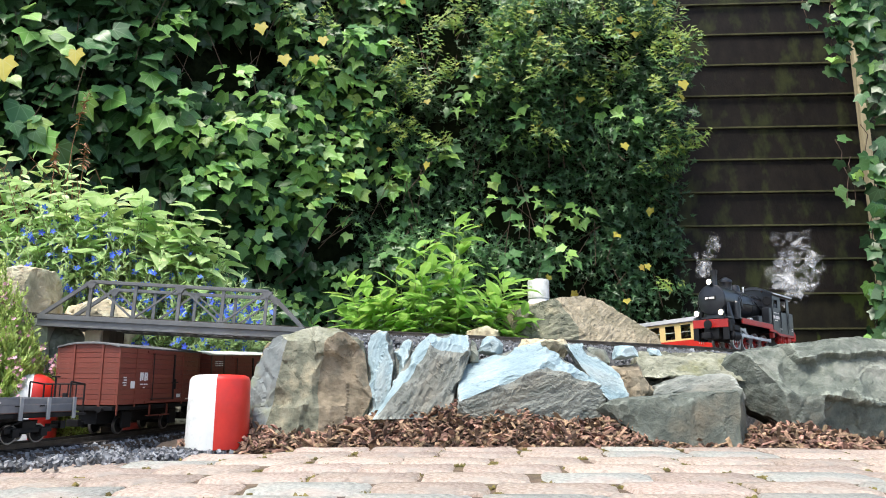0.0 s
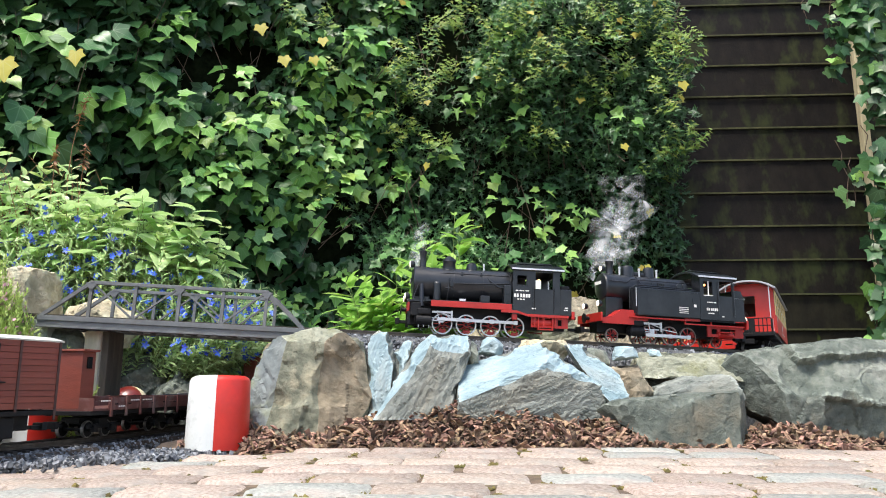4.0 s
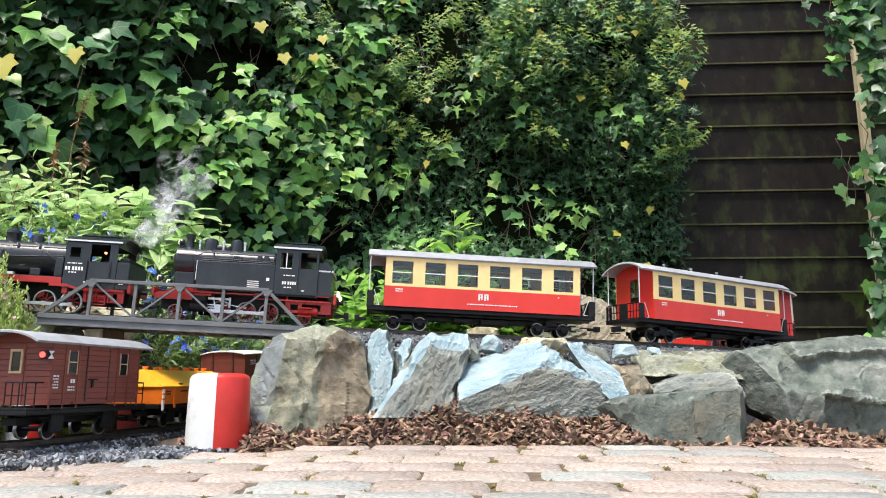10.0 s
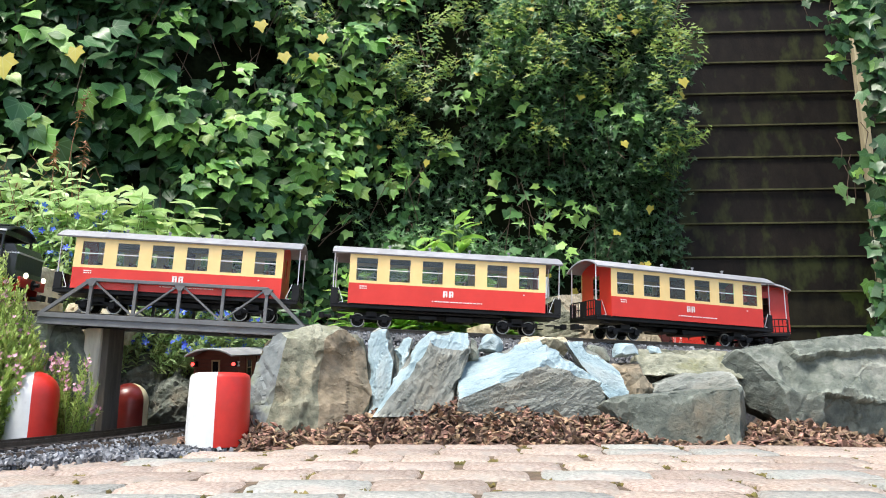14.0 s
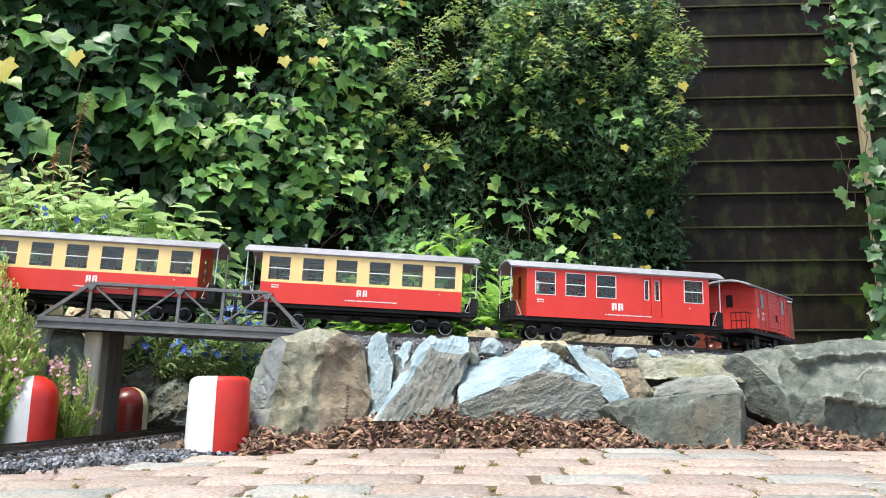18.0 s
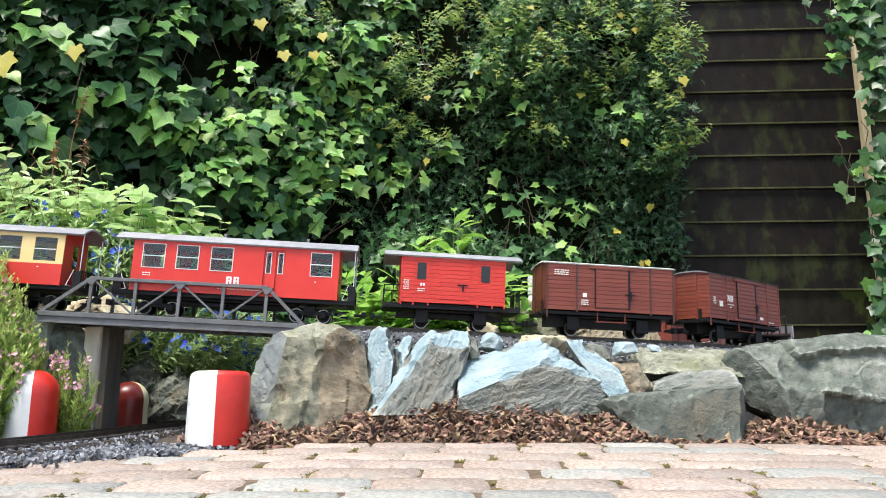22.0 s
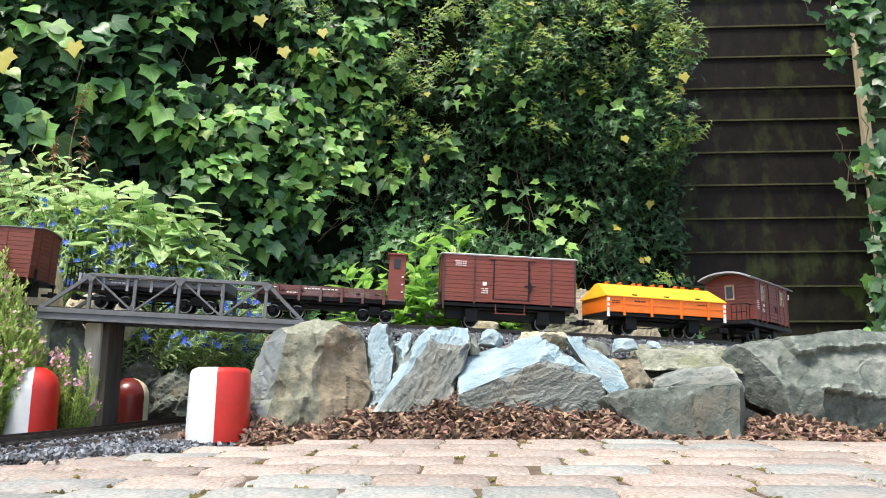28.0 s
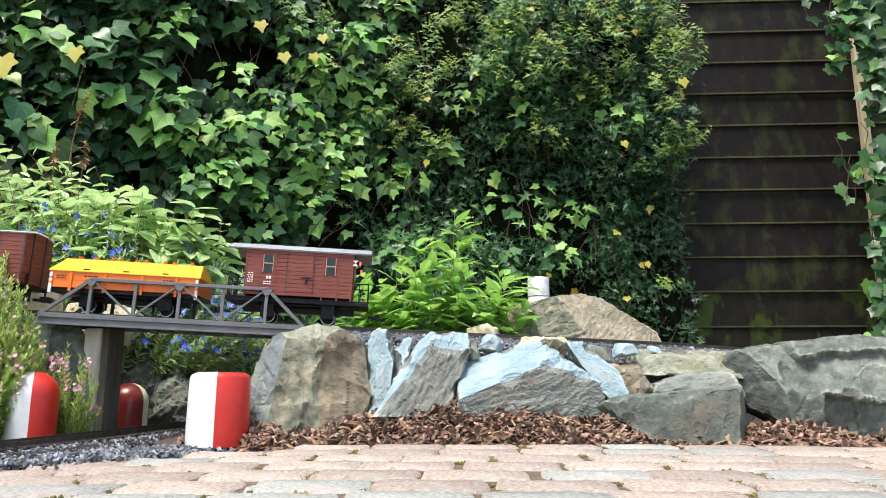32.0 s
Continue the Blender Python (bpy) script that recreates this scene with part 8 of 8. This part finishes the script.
def engine_two():
    car = thing("steam_locomotive", Matrix(), "larger black model steam engine with long side tanks and red frames", "locomotive", "steam engines")
    zc, rb = 0.118, 0.028
    part("boiler", lathe(bmesh.new(), [(rb, -0.06), (rb, 0.03), (rb + 0.0008, 0.03), (rb + 0.0008, 0.034), (rb, 0.034), (rb, 0.110)], (0, 0, zc), "X", 32), M_LOCO, car, "satin black boiler", smooth=35)
    part("smokebox", lathe(bmesh.new(), [(rb + 0.001, 0.110), (rb + 0.001, 0.148), (rb - 0.001, 0.1505), (rb - 0.005, 0.1515), (0.012, 0.156), (0.0, 0.157)], (0, 0, zc), "X", 32), M_LOCO, car, "round black smokebox door", smooth=35)
    part("plate_marks", boxes((0.1566, 0.1576, -0.014, 0.014, zc + 0.004, zc + 0.0105)), M_LETTER, car, "pale number plate")
    part("saddle", boxes((0.105, 0.148, -0.02, 0.02, 0.05, 0.095), bevel=0.003), M_LOCO, car)
    part("chimney", lathe(bmesh.new(), [(0.0105, 0.143), (0.0085, 0.149), (0.0082, 0.166), (0.0098, 0.169), (0.0100, 0.174), (0.008, 0.1745)], (0.128, 0, 0), "Z", 20), M_LOCO, car, smooth=40)
    for x, r in ((0.082, 0.0155), (0.026, 0.0135)):
        part("dome", lathe(bmesh.new(), [(r, 0.140), (r * 0.96, 0.150), (r * 0.94, 0.161), (r * 0.8, 0.166), (r * 0.3, 0.1685)], (x, 0, 0), "Z", 22), M_LOCO, car, smooth=40)
    for x in (0.105, 0.054, 0.008):
        part("valve", lathe(bmesh.new(), [(0.0022, 0.144), (0.0022, 0.158), (0.003, 0.159), (0.003, 0.163)], (x, 0.006, 0), "Z", 10), M_STEEL, car)
    lamp(car, 0.150, 0.0, 0.157, 0.0068)
    for y in (-0.034, 0.034):
        lamp(car, 0.176, y, 0.078, 0.0066)
    part("feedwater_heater", lathe(bmesh.new(), [(0.006, -0.02), (0.0068, -0.018), (0.0068, 0.018), (0.006, 0.02)], (0.06, 0.0, 0.149), "X", 14), M_LOCO, car)
    for s in (-1, 1):
        part("side_tank", boxes((-0.070, 0.092, *sorted((s * 0.030, s * 0.0605)), 0.056, 0.1135), bevel=0.002), M_LOCO, car, "long riveted black side tank")
        part("tank_top_pipe", rod(bmesh.new(), (-0.066, s * 0.050, 0.1165), (0.088, s * 0.050, 0.1165), 0.0014, seg=8), M_LOCO, car)
        boiler_pipe(car, [(0.145, s * 0.031, 0.128), (0.10, s * 0.031, 0.127), (0.09, s * 0.030, 0.134), (-0.065, s * 0.030, 0.134)], 0.0012)
        boiler_pipe(car, [(0.100, s * 0.040, 0.070), (0.102, s * 0.044, 0.112), (0.085, s * 0.046, 0.121), (0.02, s * 0.044, 0.121), (-0.065, s * 0.044, 0.120)], 0.0013)
        boiler_pipe(car, [(0.070, s * 0.018, 0.142), (0.068, s * 0.030, 0.130), (0.060, s * 0.034, 0.118)], 0.0012)
        for xx in (-0.032, -0.046):
            part("valve_wheel", lathe(bmesh.new(), [(0.0065, -0.002), (0.0072, 0), (0.0065, 0.002), (0.003, 0.0024)], (xx, s * 0.036, 0.1255), "Y", 14), M_LOCO, car)
        part("check_valve", boxes(*[(0.006 + 0.005 * i, 0.009 + 0.005 * i, *sorted((s * 0.032, s * 0.038)), 0.1165, 0.129) for i in range(4)]), M_LOCO, car)
        part("tank_seam", boxes((-0.069, 0.091, *sorted((s * 0.0604, s * 0.0609)), 0.1095, 0.1105), (-0.069, 0.091, *sorted((s * 0.0604, s * 0.0609)), 0.058, 0.059)), M_LOCO, car)
        part("tank_hatch", boxes((-0.058, -0.049, *sorted((s * 0.0604, s * 0.0614)), 0.089, 0.098)), M_LOCO, car)
        part("tank_front_handrail", rod(bmesh.new(), (0.094, s * 0.058, 0.075), (0.094, s * 0.058, 0.113), 0.0009, seg=6), M_STEEL, car)
        part("front_apron", plate(bmesh.new(), [(0.098, 0.036), (0.176, 0.036), (0.176, 0.046), (0.150, 0.050), (0.130, 0.066), (0.098, 0.066)], *sorted((s * 0.050, s * 0.0535))), M_LOCORED, car, "sloping red front apron")
        part("front_deck", plate(bmesh.new(), [(0.060, 0.0545), (0.126, 0.0665), (0.150, 0.0515), (0.176, 0.0475), (0.176, 0.0455), (0.06, 0.0455)], *sorted((s * 0.02, s * 0.0495))), M_LOCORED, car)
        part("red_rail", boxes((-0.188, -0.030, *sorted((s * 0.0545, s * 0.0575)), 0.043, 0.0455), (-0.188, -0.03, *sorted((s * 0.0545, s * 0.0575)), 0.0535, 0.0555), (-0.032, -0.03, *sorted((s * 0.0545, s * 0.0575)), 0.0455, 0.0535), (-0.10, -0.098, *sorted((s * 0.0545, s * 0.0575)), 0.0455, 0.0535)), M_LOCORED, car, "thin red footplate frame")
        part("running_board", boxes((-0.07, 0.110, *sorted((s * 0.045, s * 0.0585)), 0.0505, 0.0530)), M_LOCORED, car)
        part("rear_frame", side_with_openings(-0.192, -0.095, 0.021, 0.046, [(-0.122, -0.106, 0.027, 0.038), (-0.170, -0.130, 0.026, 0.039)], s * 0.048, 0.003), M_LOCORED, car, "red rear frame plate")
        part("frame_tank", lathe(bmesh.new(), [(0.006, -0.165), (0.0078, -0.163), (0.0078, -0.125), (0.006, -0.123)], (0, s * 0.044, 0.026), "X", 14), M_LOCORED, car, "red air reservoir")
        part("cab_side", side_with_openings(-0.160, -0.070, 0.056, 0.146, [(-0.104, -0.080, 0.108, 0.138), (-0.156, -0.122, 0.108, 0.140)], s * 0.0605), M_LOCO, car, "black cab side")
        part("cab_door", boxes((-0.156, -0.122, *sorted((s * 0.055, s * 0.057)), 0.058, 0.108)), M_LOCO, car)
        part("window_frame", boxes((-0.0935, -0.0915, *sorted((s * 0.0595, s * 0.061)), 0.108, 0.138), (-0.104, -0.08, *sorted((s * 0.0603, s * 0.0612)), 0.1065, 0.108)), M_LETTER, car, "pale window post")
        for x in (-0.118, -0.160):
            part("handrail", rod(bmesh.new(), (x, s * 0.063, 0.065), (x, s * 0.063, 0.138), 0.001, seg=6), M_LOCO, car)
        part("cab_step", boxes((-0.152, -0.124, *sorted((s * 0.046, s * 0.060)), 0.014, 0.016), (-0.152, -0.124, *sorted((s * 0.046, s * 0.060)), 0.030, 0.032)), M_LOCORED, car)
    part("cab_front", boxes((-0.072, -0.070, -0.06, -0.03, 0.06, 0.150), (-0.072, -0.070, 0.03, 0.06, 0.06, 0.150), (-0.072, -0.07, -0.03, 0.03, 0.146, 0.158)), M_LOCO, car)
    part("cab_back", boxes((-0.161, -0.159, -0.06, 0.06, 0.05, 0.112), (-0.161, -0.159, -0.06, 0.06, 0.14, 0.15)), M_LOCO, car)
    part("cab_floor", boxes((-0.16, -0.07, -0.058, 0.058, 0.052, 0.056)), M_BLACK, car)
    part("cab_bulb", lathe(bmesh.new(), [(0.0015, 0), (0.0026, 0.002), (0.0015, 0.0045)], (-0.112, 0.02, 0.134), "Z", 10), M_WARM, car, "glowing warm cab bulb")
    part("cab_roof", arched(bmesh.new(), -0.168, -0.062, 0.0655, 0.1475, 0.016), M_LOCO, car, "curved black cab roof", smooth=40)
    part("roof_vent", arched(bmesh.new(), -0.150, -0.080, 0.028, 0.1635, 0.005), M_LOCO, car, smooth=40)
    for s in (-1, 1):
        part("roof_gutter", boxes((-0.166, -0.064, *sorted((s * 0.065, s * 0.067)), 0.1455, 0.149)), M_STEEL, car, "bright rain strip")
    bm = plate(bmesh.new(), [(-0.196, 0.056), (-0.161, 0.056), (-0.161, 0.122), (-0.182, 0.122), (-0.190, 0.106), (-0.190, 0.072)], -0.058, 0.058)
    part("bunker", bm, M_LOCO, car)
    part("bunker_top", boxes((-0.193, -0.160, -0.058, 0.058, 0.104, 0.107)), M_STEEL, car)
    part("main_frame", boxes((-0.18, 0.17, -0.018, 0.018, 0.020, 0.056)), M_BLACK, car)
    part("front_beam", boxes((0.176, 0.181, -0.056, 0.056, 0.040, 0.058), bevel=0.001), M_LOCORED, car, "red buffer beam")
    part("rear_beam", boxes((-0.202, -0.196, -0.056, 0.056, 0.040, 0.060), bevel=0.001), M_LOCORED, car, "red buffer beam")
    for y in (-0.04, 0.04):
        part("tail_lamp", lathe(bmesh.new(), [(0.004, -0.004), (0.006, -0.001), (0.005, 0.002)], (-0.204, y, 0.063), "X", 14), M_LAMP, car, "small glowing lamp")
    for x, s in ((0.181, 1), (-0.202, -1)):
        coupler(car, x, s)
        part("buffer", lathe(bmesh.new(), [(0.004, 0), (0.004, 0.010), (0.010, 0.011), (0.010, 0.013)], (x if s > 0 else x - 0.013, 0, 0.049), "X", 16), M_BLACK, car)
    wheelset(car, 0.138, 0.0155, True, "pony_wheelset", M_DULL)
    xs = [0.044, -0.010, -0.058]
    for x in xs:
        wheelset(car, x, 0.0215, True, "driving_wheelset", M_DULL)
    wheelset(car, -0.135, 0.0145, True, "trailing_wheelset", M_DULL)
    valve_gear(car, xs, 0.0215, 0.086)
    letters(car, 0.0605, [(-0.088 - 0.0048 * i - (0.002 if i > 1 else 0), 0.078, 0.0034, 0.0058) for i in range(6)] + fine_print(-0.100, 0.093, 1, 0.024, 2) + fine_print(-0.098, 0.0695, 1, 0.016, 3) + fine_print(-0.165, 0.075, 2, 0.0, 4)
            + [(-0.026, 0.078 - 0.0038 * i, 0.024, 0.0014) for i in range(4)] + [(-0.056, 0.083, 0.006, 0.006)] + fine_print(-0.128, 0.064, 1, 0.010, 6))
    TRAIN.append((car, BACK2, 0.16))
    return car


BACK1, BACK2 = 0.411, 0.8212
ENGINE1 = engine_one()
for c in ENGINE1.children:
    if "wheelset" in c.name:
        c.location.x *= 0.95
    else:
        c.data.transform(Matrix.Diagonal((0.95, 1, 1.09, 1)))
        if c.name.split(".")[0] not in ("coupling_rod", "connecting_rod", "side_rod"):
            for v in c.data.vertices:
                if v.co.x < -0.0475:
                    v.co.x = -0.0475 + (v.co.x + 0.0475) * 1.2
    for k in c.children:
        if "wheelset" not in c.name:
            k.data.transform(Matrix.Diagonal((0.95, 1, 1.09, 1)))
WHEELS = [(w, x * 0.95 if car is ENGINE1 else x, r, car) for w, x, r, car in WHEELS]
ENGINE2 = engine_two()
for c in ENGINE2.children:
    if "wheelset" not in c.name:
        for k in (c, *c.children):
            k.data.transform(Matrix.Diagonal((1, 1, 1.08, 1)))


# ---- motion ----
RUN = [0.0, 0.166, 0.338, 0.523, 0.716, 0.9, 1.06, 1.211, 1.358, 1.504, 1.662, 1.824, 1.983, 2.141, 2.309, 2.49, 2.678, 2.867, 3.053, 3.245,
       3.445, 3.656, 3.887, 4.147, 4.449, 4.769, 5.071, 5.347, 5.618, 5.898, 6.191, 6.489, 6.784]


def run(t):
    """Metres that the train has gone at t seconds."""
    i = min(31, int(t))
    u = t - i
    a, b = RUN[i], RUN[i + 1]
    pre = RUN[i - 1] if i else 2 * a - b
    post = RUN[i + 2] if i < 31 else 2 * b - a
    return 0.5 * (2 * a + (b - pre) * u + (2 * pre - 5 * a + 4 * b - post) * u * u + (3 * a - pre - 3 * b + post) * u ** 3)


def motions():
    for car, back, base in TRAIN:
        walk(car, [(0.25 * i, on_line(run(0.25 * i) - back, base)) for i in range(129)])
    step = 1 / 15
    turns = [(i * step, run(i * step)) for i in range(481)]
    for w, x, r, car in WHEELS:
        base = Matrix.Translation((x, 0, r))
        walk(w, [(t, base @ Matrix.Rotation(d / r, 4, "Y")) for t, d in turns])
    for ob, r, throw, lag in RODS:
        walk(ob, [(t, Matrix.Translation((throw * math.sin(d / r + lag), 0, r + throw * math.cos(d / r + lag)))) for t, d in turns])
    for puff, back, dx, dy, dz, lag in PUFFS:
        rows = []
        for i in range(65):
            t = 0.5 * i
            p = line_at(run(t) - back)
            drift = max(-0.05, 0.16 - 0.03 * t) if lag > 2 else 0.0
            m = pose(p[0] + dx + drift + 0.012 * math.sin(1.3 * t + lag), p[1] + dy, p[2] + dz + 0.015 * math.sin(0.9 * t + lag), 0, 0, 12 * math.sin(0.7 * t + lag))
            rows.append((t, m))
        walk(puff, rows)


motions()
